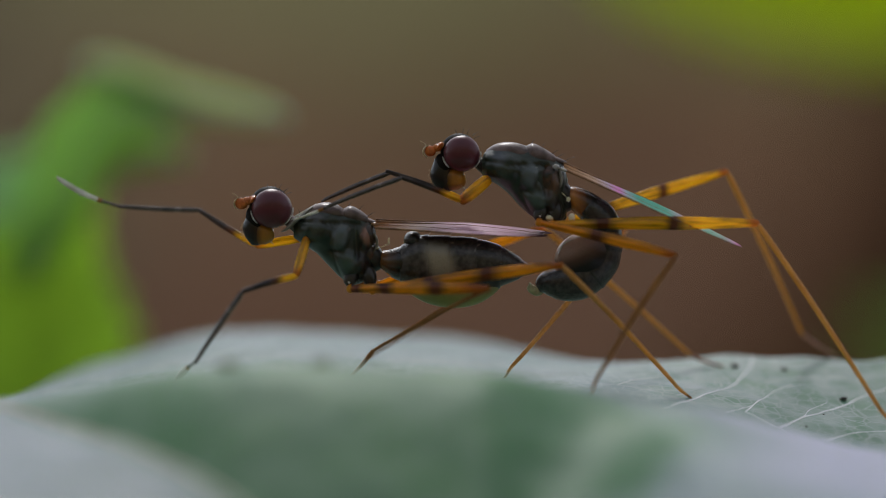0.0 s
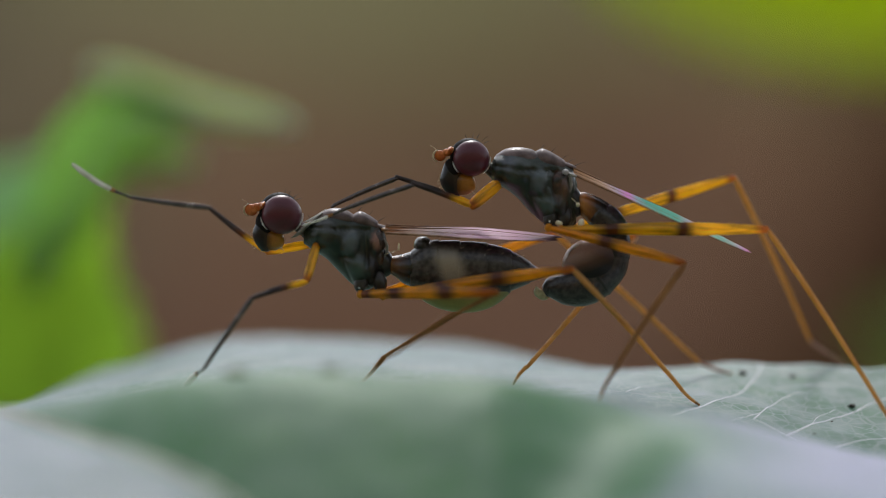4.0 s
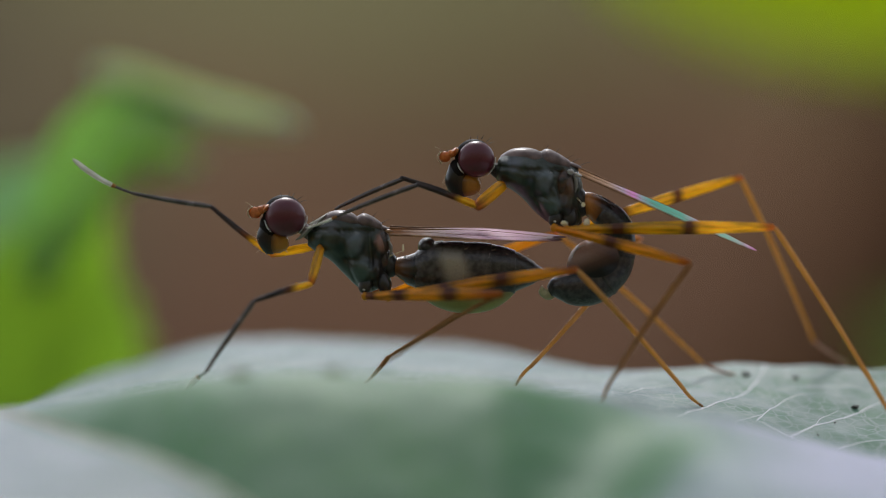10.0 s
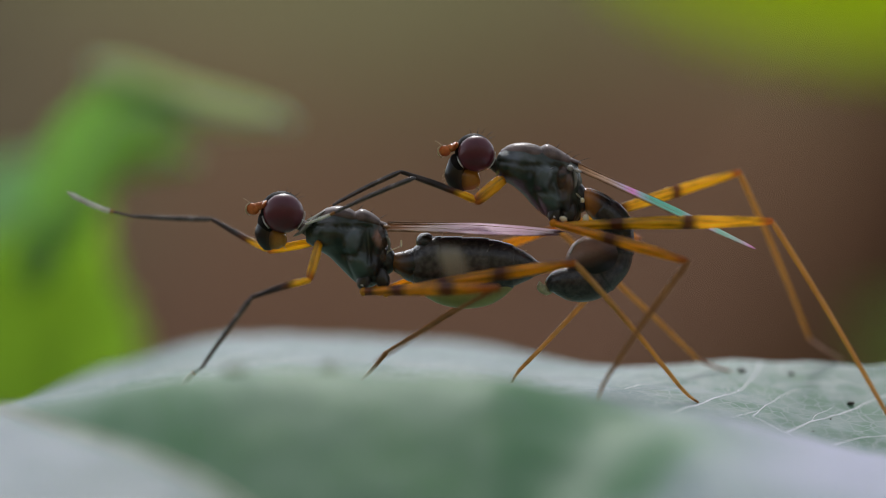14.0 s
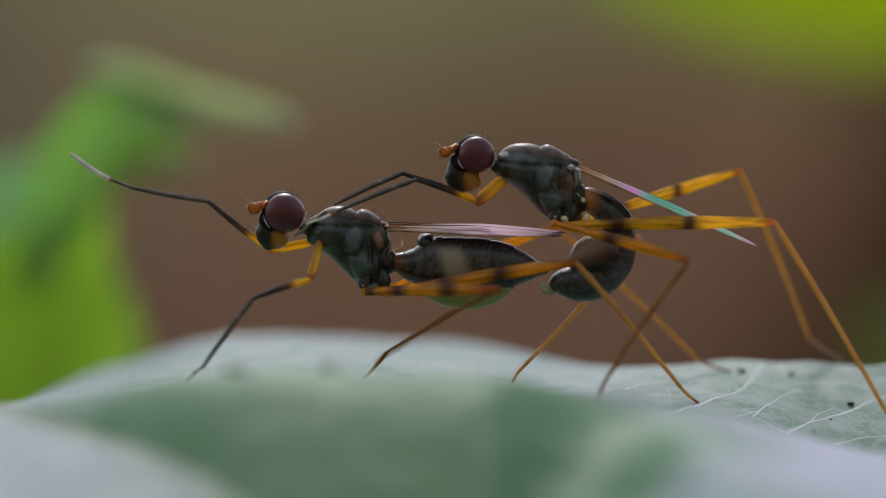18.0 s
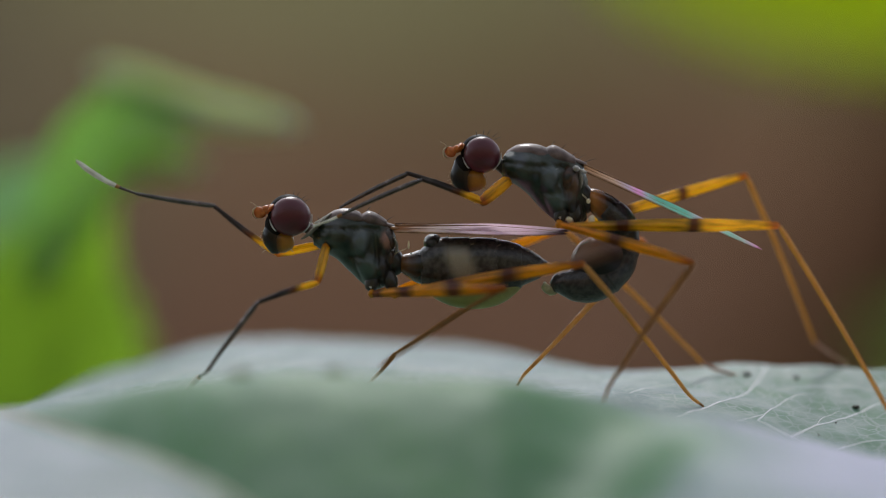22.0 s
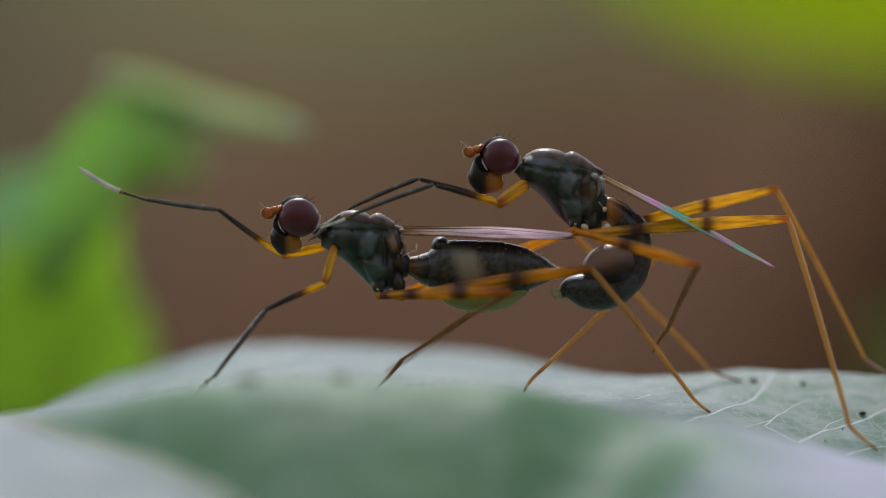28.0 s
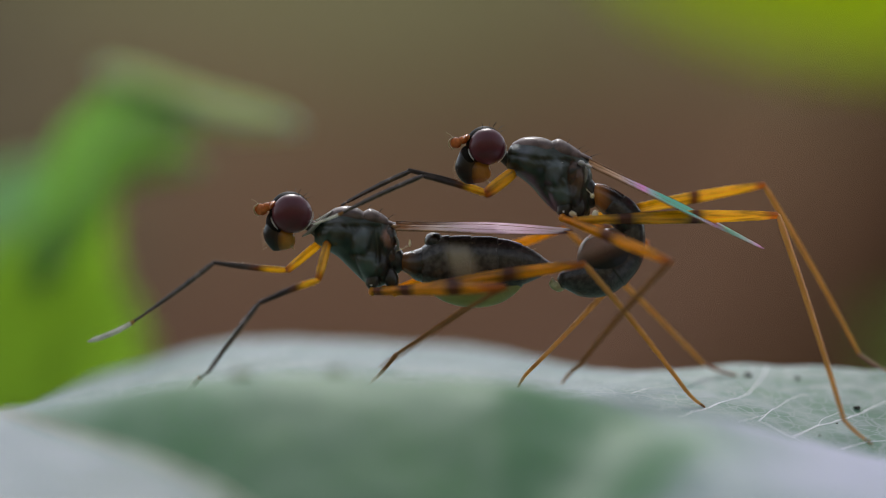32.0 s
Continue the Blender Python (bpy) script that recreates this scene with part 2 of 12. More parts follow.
AMBER, RUST, BROWN, BLACK = (0.98, 0.55, 0.018), (0.5, 0.15, 0.01), (0.15, 0.048, 0.011), (0.055, 0.04, 0.033)
face_skin = graded("black_to_brown_face", [(0.0, (0.006, 0.006, 0.006)), (0.5, (0.012, 0.008, 0.006)), (0.75, (0.05, 0.024, 0.008)), (1.0, (0.13, 0.055, 0.012))], 0, 0.35, 0.05, 0.3, coat=0.2)
DEEP_AMBER = (0.92, 0.4, 0.01)
muzzle_skin = graded("brown_to_amber_muzzle", [(0.0, (0.012, 0.009, 0.006)), (0.2, (0.03, 0.015, 0.007)), (0.36, (0.14, 0.06, 0.012)), (0.55, (0.42, 0.18, 0.025)), (1.0, (0.55, 0.28, 0.05))], 0, 0.3, 0.3)
curl_skin = graded("black_to_pinkish_membrane", [(0.0, (0.012, 0.011, 0.01)), (0.12, (0.016, 0.013, 0.011)), (0.3, (0.09, 0.047, 0.034)), (0.5, (0.29, 0.175, 0.13)), (0.85, (0.5, 0.34, 0.26))], 0, 0.35, 0.2, 0.3, axis="Z", coat=0.2, lean=-0.5)
waist_skin = graded("brown_to_black_waist", [(0.0, (0.14, 0.06, 0.02)), (0.26, (0.5, 0.2, 0.045)), (0.42, (0.27, 0.1, 0.027)), (0.6, (0.05, 0.026, 0.015)), (0.75, (0.018, 0.015, 0.012))], 0, 0.22, 0.2)
waist_dark = graded("dark_brown_waist", [(0.0, (0.06, 0.03, 0.014)), (0.3, (0.19, 0.085, 0.03)), (0.6, (0.06, 0.028, 0.013)), (0.85, (0.014, 0.012, 0.011)), (1.0, (0.012, 0.011, 0.01))], 0, 0.24, 0.05)
# interference gleam of the wings, painted as fixed colour bands along them
wing_film = graded("wing_membrane_with_painted_gleam", [(0.0, (0.55, 0.3, 0.14)), (0.17, (0.56, 0.36, 0.24)), (0.25, (0.44, 0.34, 0.42)), (0.31, (0.62, 0.2, 0.48)), (0.36, (0.26, 0.34, 0.36)), (0.42, (0.07, 0.33, 0.23)), (0.58, (0.09, 0.36, 0.25)), (0.66, (0.4, 0.34, 0.4)), (0.72, (0.5, 0.28, 0.44)), (0.8, (0.2, 0.48, 0.36)), (0.9, (0.34, 0.44, 0.4)), (1.0, (0.6, 0.26, 0.48))], 0, 0.7, 0.25, 0.12, coat=0.0)
wing_pink = graded("pinkish_wing_membrane", [(0.0, (0.4, 0.16, 0.05)), (0.12, (0.3, 0.14, 0.07)), (0.28, (0.18, 0.09, 0.085)), (0.45, (0.42, 0.22, 0.3)), (0.6, (0.68, 0.42, 0.54)), (0.74, (0.5, 0.24, 0.35)), (1.0, (0.13, 0.05, 0.055))], 0, 0.6, 0.15, 0.06, coat=0.0, clear=0.25)


def thorax_skin(name, patches):
    """Green-black gloss with soft-edged areas: grey dust that paints the swells' highlights, black and brown: patches
    of (x, z, half length, half height, tilt, colour), from the fly's base, mm.
    """
    m = mat(name, (0.009, 0.016, 0.0095), (0.03, 0.04, 0.027), 0.4, 0.4, 0.06, 0.4, 0.3, coat=0.4, coat_rough=0.2)
    n, l = m.node_tree.nodes, m.node_tree.links
    bsdf, co = n["Principled BSDF"], n["Texture Coordinate"]
    uneven = n.new("ShaderNodeTexNoise")
    uneven.inputs["Scale"].default_value, uneven.inputs["Detail"].default_value = 1000 / 0.22, 3
    l.new(co.outputs["Object"], uneven.inputs["Vector"])
    colour = bsdf.inputs["Base Color"].links[0].from_socket
    for x, z, wide, tall, tilt, tint in patches:
        shift, turn, size, reach, ragged, share, mix = (n.new("ShaderNode" + k) for k in ("VectorMath", "VectorRotate", "VectorMath", "VectorMath", "Math", "MapRange", "Mix"))
        shift.operation, shift.inputs[1].default_value = "SUBTRACT", (x * MM, 0, z * MM)
        turn.rotation_type, turn.inputs["Angle"].default_value = "Y_AXIS", -radians(tilt)
        size.operation, size.inputs[1].default_value = "MULTIPLY", (1000 / wide, 0, 1000 / tall)
        reach.operation = "LENGTH"
        ragged.operation, ragged.inputs[1].default_value = "MULTIPLY_ADD", 0.7
        share.interpolation_type = "SMOOTHSTEP"
        share.inputs["From Min"].default_value, share.inputs["From Max"].default_value = 1.6, 0.7
        mix.data_type = "RGBA"
        mix.inputs["B"].default_value = (*tint, 1)
        l.new(co.outputs["Object"], shift.inputs[0])
        l.new(shift.outputs[0], turn.inputs["Vector"])
        l.new(turn.outputs[0], size.inputs[0])
        l.new(size.outputs[0], reach.inputs[0])
        l.new(uneven.outputs["Fac"], ragged.inputs[0])
        l.new(reach.outputs["Value"], ragged.inputs[2])
        l.new(ragged.outputs[0], share.inputs["Value"])
        l.new(share.outputs["Result"], mix.inputs["Factor"])
        l.new(colour, mix.inputs["A"])
        colour = mix.outputs["Result"]
    l.new(colour, bsdf.inputs["Base Color"])
    return m


# ---- mesh helpers: each gives (points in mm, faces, material index of each face) ----
def spline(rows, count):
    """A smooth curve (Catmull-Rom) through the rows, at count even steps."""
    p = np.array(rows, float)
    q = np.vstack([2 * p[0] - p[1], p, 2 * p[-1] - p[-2]])
    out = []
    for s in np.linspace(0, len(p) - 1, count):
        i = min(int(s), len(p) - 2)
        t = s - i
        a, b, c, d = q[i], q[i + 1], q[i + 2], q[i + 3]
        out.append(0.5 * (2 * b + (c - a) * t + (2 * a - 5 * b + 4 * c - d) * t * t + (3 * b - a - 3 * c + d) * t ** 3))
    return np.array(out)


def rings(loops, index=None):
    """A closed skin over loops of equal length, with both ends capped."""
    n, k = len(loops[0]), len(loops)
    verts = np.vstack([*loops, np.mean(loops[0], 0)[None], np.mean(loops[-1], 0)[None]])
    faces, idx = [], []
    for j in range(k - 1):
        for i in range(n):
            a, b = j * n + i, j * n + (i + 1) % n
            faces.append((a, a + n, b + n, b))
            idx.append(index[j] if index else 0)
    for i in range(n):
        faces.append((k * n, i, (i + 1) % n))
        idx.append(index[0] if index else 0)
        faces.append((k * n + 1, (k - 1) * n + (i + 1) % n, (k - 1) * n + i))
        idx.append(index[-1] if index else 0)
    return verts, faces, idx


def hull(stations, count=26, sides=24, power=2.3, y=0.0, lump=0.0, swells=(), grooves=()):
    """A body seen from the side: stations of (x, top, bottom, half width). swells: rows (x, z, length, height, tilt, amount) that
    bulge both flanks; grooves: rows (x, z, x, z, width, depth) that cut lines into them."""
    s = spline(stations, count)
    s[:, 3] = np.maximum(s[:, 3], 0.01)
    a = np.linspace(0, 2 * np.pi, sides, endpoint=False)
    c, d = np.cos(a), np.sin(a)
    c, d = np.sign(c) * abs(c) ** (2 / power), np.sign(d) * abs(d) ** (2 / power)
    loops = []
    first, last = s[0].copy(), s[-1].copy()
    step = abs(s[1, 0] - s[0, 0]) * 0.4
    ends = []
    for f in (0.35, 0.7, 0.92):
        ends.append((f, math.sqrt(1 - (1 - f) ** 2)))
    rows = [(first[0] - step * (1 - f), first, g) for f, g in ends] + [(r[0], r, 1.0) for r in s] + [(last[0] + step * (1 - f), last, g) for f, g in reversed(ends)]
    for x, r, g in rows:
        mid, half = (r[1] + r[2]) / 2, (r[1] - r[2]) / 2
        loops.append(np.stack([np.full(sides, x), y + c * r[3] * g, mid + d * half * g], 1))
    if lump:
        for q in loops:
            for v in q:
                v += Vector((0.3, 1, 1)) * (lump * noise.noise(Vector(v) * 3.1) + lump * 0.35 * noise.noise(Vector(v) * 9.3))
    for q in loops:
        push = np.zeros(len(q))
        for x, z, a, b, tilt, amount in swells:
            t = radians(tilt)
            dx, dz = (q[:, 0] - x), (q[:, 2] - z)
            e = ((dx * math.cos(t) - dz * math.sin(t)) / a) ** 2 + ((dx * math.sin(t) + dz * math.cos(t)) / b) ** 2
            push += amount * np.exp(-e ** 2.2)
        for x1, z1, x2, z2, width, depth in grooves:
            d = np.array([x2 - x1, z2 - z1])
            k = np.clip(((q[:, 0] - x1) * d[0] + (q[:, 2] - z1) * d[1]) / (d @ d), 0, 1)
            e = np.hypot(q[:, 0] - x1 - k * d[0], q[:, 2] - z1 - k * d[1]) / width
            push -= depth * np.exp(-e * e)
        q[:, 1] += np.sign(q[:, 1] - y) * push * np.clip(np.abs(q[:, 1] - y) / 0.2, 0, 1)
    return rings(loops)


def ball(centre, radii, tilt=0.0, sides=22, rows=14, power=2.0):
    """An egg shape, tilted about the y axis."""
    t, loops = radians(tilt), []
    for b in np.linspace(-0.5, 0.5, rows + 2)[1:-1] * np.pi:
        a = np.linspace(0, 2 * np.pi, sides, endpoint=False)
        x = np.full(sides, math.sin(b)) * radii[0]
        r = math.cos(b) ** (2 / power)
        y, z = np.cos(a) * r * radii[1], np.sin(a) * r * radii[2]
        loops.append(np.stack([centre[0] + x * math.cos(t) + z * math.sin(t), centre[1] + y, centre[2] - x * math.sin(t) + z * math.cos(t)], 1))
    return rings(loops)


def tube(rows, count=24, sides=14):
    """A bent tube: rows of (x, y, z, radius in its plane, radius in depth)."""
    s = spline(rows, count)
    s[:, 3:] = np.maximum(s[:, 3:], 0.004)
    along = np.gradient(s[:, :3], axis=0)
    a = np.linspace(0, 2 * np.pi, sides, endpoint=False)
    loops = []
    for p, w in zip(s, along):
        w = w / np.linalg.norm(w)
        side = np.array([0, 1.0, 0]) - w * w[1]
        if np.linalg.norm(side) < 0.2:
            side = np.array([1.0, 0, 0]) - w * w[0]
        side /= np.linalg.norm(side)
        up = np.cross(w, side)
        loops.append(p[:3] + np.outer(np.cos(a) * p[4], side) + np.outer(np.sin(a) * p[3], up))
    return rings(loops)


def hair(p, q, r=0.008, bow=0.0):
    """A fine tapered bristle from p to q."""
    p, q = np.array(p, float), np.array(q, float)
    mid = (p + q) / 2 + np.array([0, 0, bow])
    return tube([(*p, r, r), (*mid, r * 0.7, r * 0.7), (*q, r * 0.2, r * 0.2)], 5, 5)


def merge(*geos):
    verts, faces, idx, n = [], [], [], 0
    for v, f, i in geos:
        verts.append(v)
        faces += [tuple(k + n for k in face) for face in f]
        idx += list(i)
        n += len(v)
    return np.vstack(verts), faces, idx


def limb(length, radii, cuts, bend=0.0, depth=1.0, hairs=0, hair_length=0.05, sides=24, claws=False):
    """A leg segment along +x from its joint: radii rows (share of length, radius); cuts rows (share of length, material index)."""
    f = sorted(set([round(v, 3) for v in np.linspace(0, 1, 22)] + [c[0] for c in cuts]))
    r = np.interp(f, [k[0] for k in radii], [k[1] for k in radii])
    a = np.linspace(0, 2 * np.pi, sides, endpoint=False)
    loops, index = [], []
    ridge = 1 + 0.1 * np.cos(6 * a)
    tip = [(-0.6, 0.5)] + [(0, 1)] * len(f) + [(0.6, 0.5)]
    f2, r2 = [f[0]] + f + [f[-1]], [r[0], *r, r[-1]]
    for u, q, (push, shrink) in zip(f2, r2, tip):
        q = q * ridge
        loops.append(np.stack([u * length + push * q, np.cos(a) * q * depth * shrink, bend * math.sin(math.pi * u) + np.sin(a) * q * shrink], 1))
    for u, v in zip(f2, f2[1:]):
        index.append(next((m for e, m in cuts if (u + v) / 2 <= e + 1e-6), cuts[-1][1]))
    geos = [rings(loops, index)]
    rng = random.Random(int(length * 1000) + hairs)
    for _ in range(hairs):
        u, b = rng.uniform(0.06, 0.97), rng.uniform(0, 2 * math.pi)
        q = float(np.interp(u, f, r))
        root = np.array([u * length, math.cos(b) * q * depth * 0.9, bend * math.sin(math.pi * u) + math.sin(b) * q * 0.9])
        out = np.array([0.9, math.cos(b) * 0.7, math.sin(b) * 0.7]) * hair_length * rng.uniform(0.6, 1.3)
        h = hair(root, root + out, 0.005)
        geos.append((h[0], h[1], [next((m for e, m in cuts if u <= e + 1e-6), cuts[-1][1])] * len(h[1])))
    if claws:
        for s in (-1, 1):
            h = hair((length * 0.99, 0, 0), (length + 0.06, s * 0.04, -0.05), 0.009, 0.015)
            geos.append((h[0], h[1], [cuts[-1][1]] * len(h[1])))
    return merge(*geos)


def part(name, geo, materials, parent, label="", origin=(0, 0, 0), kind=""):
    """Links one mesh under parent; its points are taken from origin (mm)."""
    verts, faces, idx = geo
    me = bpy.data.meshes.new(name)
    me.from_pydata([tuple(v) for v in (np.array(verts) - np.array(origin)) * MM], [], faces)
    mats = materials if isinstance(materials, (list, tuple)) else [materials]
    for m in mats:
        me.materials.append(m)
    me.polygons.foreach_set("material_index", [min(i, len(mats) - 1) for i in idx])
    me.polygons.foreach_set("use_smooth", [True] * len(faces))
    me.update()
    ob = new(name, me)
    ob.parent = parent
    return tagged(ob, label, kind=kind)


def at(x, y, z, rx=0, ry=0, rz=0):
    """A pose in mm and degrees."""
    return pose(x * MM, y * MM, z * MM, rx, ry, rz)


# ---- the waxy leaf ----
SPAN = np.linspace(-20, 27, 471)


def profile(xs, zs):
    soft = np.exp(-np.linspace(-2, 2, 31) ** 2)
    return np.convolve(np.pad(np.interp(SPAN, xs, zs), 15, mode="edge"), soft / soft.sum(), "valid")


FAR_RIM = profile([-16.7, -14.02, -12.94, -12.23, -11.34, -10.44, -9.55, -8.65, -7.76, -6.51, -5.08, -3.29, -1.5, 0.29, 1.17, 2.05, 2.9, 3.72, 5.33, 6.95, 8.62, 11.13, 13.1, 18.64],
                  [-5.79, -5.38, -5.11, -4.58, -3.99, -3.74, -3.52, -3.2, -2.93, -2.81, -2.77, -2.82, -2.9, -2.97, -3.04, -3.19, -3.35, -3.46, -3.56, -3.49, -3.44, -3.42, -3.41, -3.66])
REST = profile([-14.21, -11.93, -10.41, -6.91, -4.32, -2.04, 1.77, 4.35, 7.19, 9.71, 12.08, 17.59],
               [-4.55, -4.27, -4.17, -3.94, -3.79, -3.83, -4.03, -4.21, -4.56, -5.19, -5.75, -6.61])
CREST = profile([-14.07, -11.81, -10.3, -6.84, -4.28, -2.02, 1.75, 4.23, 6.87, 9.28, 11.54, 16.81],
                [-4.5, -4.22, -4.12, -3.9, -3.75, -3.8, -3.99, -4.1, -4.35, -4.95, -5.5, -6.31])


CREST_SWELL = 0.6


def smooth(a, b, v):
    t = np.clip((v - a) / (b - a), 0, 1)
    return t * t * (3 - 2 * t)


def leaf_face(x, y):
    """Height of one half of the leaf's upper face (mm, from the lens's level): a shelf that rises to the far rim, a crest, and a fold towards the lens."""
    far, rest = np.interp(x, SPAN, FAR_RIM), np.interp(x, SPAN, REST)
    deep, lip = 12 - 7.5 * smooth(0, 6.5, x), -5 + 3.5 * smooth(2, 7, x)
    shelf = rest + (far - rest) * (y - lip) / (deep - lip)
    # a shallow trough behind the crest, where the feet stand
    shelf = shelf - 0.42 * np.exp(-((y - 0.2) / 3.4) ** 2) * (1 - smooth(1.5, 5.5, x))
    # over the middle of the leaf the crest swells and lies nearer to the lens
    swell = smooth(-12.5, -4, x) * (1 - smooth(1, 6, x))
    crest, brink = np.interp(x, SPAN, CREST) + CREST_SWELL * swell, -6 - 3 * swell
    slope = 0.62 - 0.57 * smooth(1.5, 6.5, x) + 0.14 * swell
    run, round_off = np.maximum(brink - y, 0), 2.2 + 2.2 * swell
    front = crest - slope * (np.sqrt(run * run + round_off) - np.sqrt(round_off))
    w = smooth(brink, brink + 2.2 + 3 * swell, y)
    return shelf * w + front * (1 - w)


def leaf_height(x, y):
    """Height of the whole upper face: beyond the midrib the other half of the blade lies nearly level, towards the lens."""
    along = np.maximum(0.647 * (x + 11.39) - 0.762 * (y + 7), -2.5)
    side = np.maximum(-0.762 * (x + 11.39) - 0.647 * (y + 7), 0)
    at_rib = leaf_face(-11.39 + 0.647 * along, -7 - 0.762 * along)
    return np.where(side > 0, at_rib - 0.09 * side, leaf_face(x, y))


def leaf_sky_tint():
    """Pale bluish waxy bloom, laid out to paint the sky's sheen into the leaf's colour: plain green in one wide uneven
    oval on the fold that faces the lens, palest on the level half beyond the midrib and on the lobe towards the stalk."""
    n, l = leaf_skin.node_tree.nodes, leaf_skin.node_tree.links
    bsdf, co = n["Principled BSDF"], n["Texture Coordinate"]
    base_x, base_y = 9.0, 9.0
    ragged = n.new("ShaderNodeTexNoise")
    ragged.inputs["Scale"].default_value, ragged.inputs["Detail"].default_value = 300, 3
    l.new(co.outputs["Object"], ragged.inputs["Vector"])

    def away(x, y, wide, deep):
        """0 inside an uneven oval, 1 outside."""
        place, reach, uneven, share = (n.new("ShaderNode" + k) for k in ("Mapping", "VectorMath", "Math", "MapRange"))
        place.inputs["Location"].default_value = ((base_x - x) / wide, (base_y - y) / deep, 0)
        place.inputs["Scale"].default_value = (1000 / wide, 1000 / deep, 0)
        reach.operation = "LENGTH"
        uneven.operation, uneven.inputs[1].default_value = "MULTIPLY_ADD", 0.5
        share.inputs["From Min"].default_value, share.inputs["From Max"].default_value = 1.0, 1.45
        l.new(co.outputs["Object"], place.inputs["Vector"])
        l.new(place.outputs[0], reach.inputs[0])
        l.new(ragged.outputs["Fac"], uneven.inputs[0])
        l.new(reach.outputs["Value"], uneven.inputs[2])
        l.new(uneven.outputs[0], share.inputs["Value"])
        return share.outputs["Result"]

    def mottle(low, high, grain):
        spots, tint = n.new("ShaderNodeTexNoise"), n.new("ShaderNodeValToRGB")
        spots.inputs["Scale"].default_value, spots.inputs["Detail"].default_value = 1000 / grain, 4
        tint.color_ramp.elements[0].position, tint.color_ramp.elements[1].position = 0.34, 0.66
        tint.color_ramp.elements[0].color, tint.color_ramp.elements[1].color = (*low, 1), (*high, 1)
        l.new(co.outputs["Object"], spots.inputs["Vector"])
        l.new(spots.outputs["Fac"], tint.inputs["Fac"])
        return tint.outputs["Color"]

    def blend(share, a, b):
        mix = n.new("ShaderNodeMix")
        mix.data_type = "RGBA"
        l.new(share, mix.inputs["Factor"])
        l.new(a, mix.inputs["A"])
        l.new(b, mix.inputs["B"])
        return mix.outputs["Result"]

    # paler, bluer tints paint reflected sky onto the level parts
    thin, thick = mottle((0.066, 0.16, 0.092), (0.165, 0.235, 0.2), 1.4), mottle((0.1, 0.152, 0.165), (0.17, 0.215, 0.245), 3.0)
    plain_green = bsdf.inputs["Base Color"].links[0].from_socket
    across, beyond = n.new("ShaderNodeVectorMath"), n.new("ShaderNodeMapRange")
    rib = (11.39 + base_x) * 0.762 + (7 + base_y) * 0.647
    across.operation, across.inputs[1].default_value = "DOT_PRODUCT", (-0.762, -0.647, 0)
    beyond.inputs["From Min"].default_value, beyond.inputs["From Max"].default_value = rib * MM, (rib + 0.8) * MM
    l.new(co.outputs["Object"], across.inputs[0])
    l.new(across.outputs["Value"], beyond.inputs["Value"])
    lobe = mottle((0.42, 0.44, 0.53), (0.57, 0.57, 0.7), 3.0)
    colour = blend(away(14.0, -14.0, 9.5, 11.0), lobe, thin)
    colour = blend(away(11.5, 1.0, 6.5, 4.5), mottle((0.085, 0.195, 0.115), (0.25, 0.32, 0.285), 0.9), colour)
    off_fold = away(-2.2, -13.2, 10.6, 8.4)
    colour = blend(off_fold, plain_green, colour)
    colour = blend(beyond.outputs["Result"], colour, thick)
    # the sky-tinted parts have a soft bluish sheen, the green fold hardly any
    sky_tinted, soft = n.new("ShaderNodeMath"), n.new("ShaderNodeMapRange")
    sky_tinted.operation = "MAXIMUM"
    l.new(off_fold, sky_tinted.inputs[0])
    l.new(beyond.outputs["Result"], sky_tinted.inputs[1])
    soft.inputs["To Min"].default_value, soft.inputs["To Max"].default_value = 0.08, 0.45
    l.new(sky_tinted.outputs[0], soft.inputs["Value"])
    l.new(soft.outputs["Result"], bsdf.inputs["Sheen Weight"])
    # the net of fine veins shows through
    edge, net = n["Voronoi Texture"].outputs["Distance"].links[0].to_node, n.new("ShaderNodeMix")
    net.data_type = "RGBA"
    l.new(blend(off_fold, mottle((0.075, 0.17, 0.095), (0.09, 0.185, 0.11), 2.0), mottle((0.24, 0.31, 0.27), (0.3, 0.36, 0.33), 2.0)), net.inputs["A"])
    l.new(edge.outputs["Result"], net.inputs["Factor"])
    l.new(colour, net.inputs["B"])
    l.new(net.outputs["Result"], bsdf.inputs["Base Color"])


leaf_sky_tint()


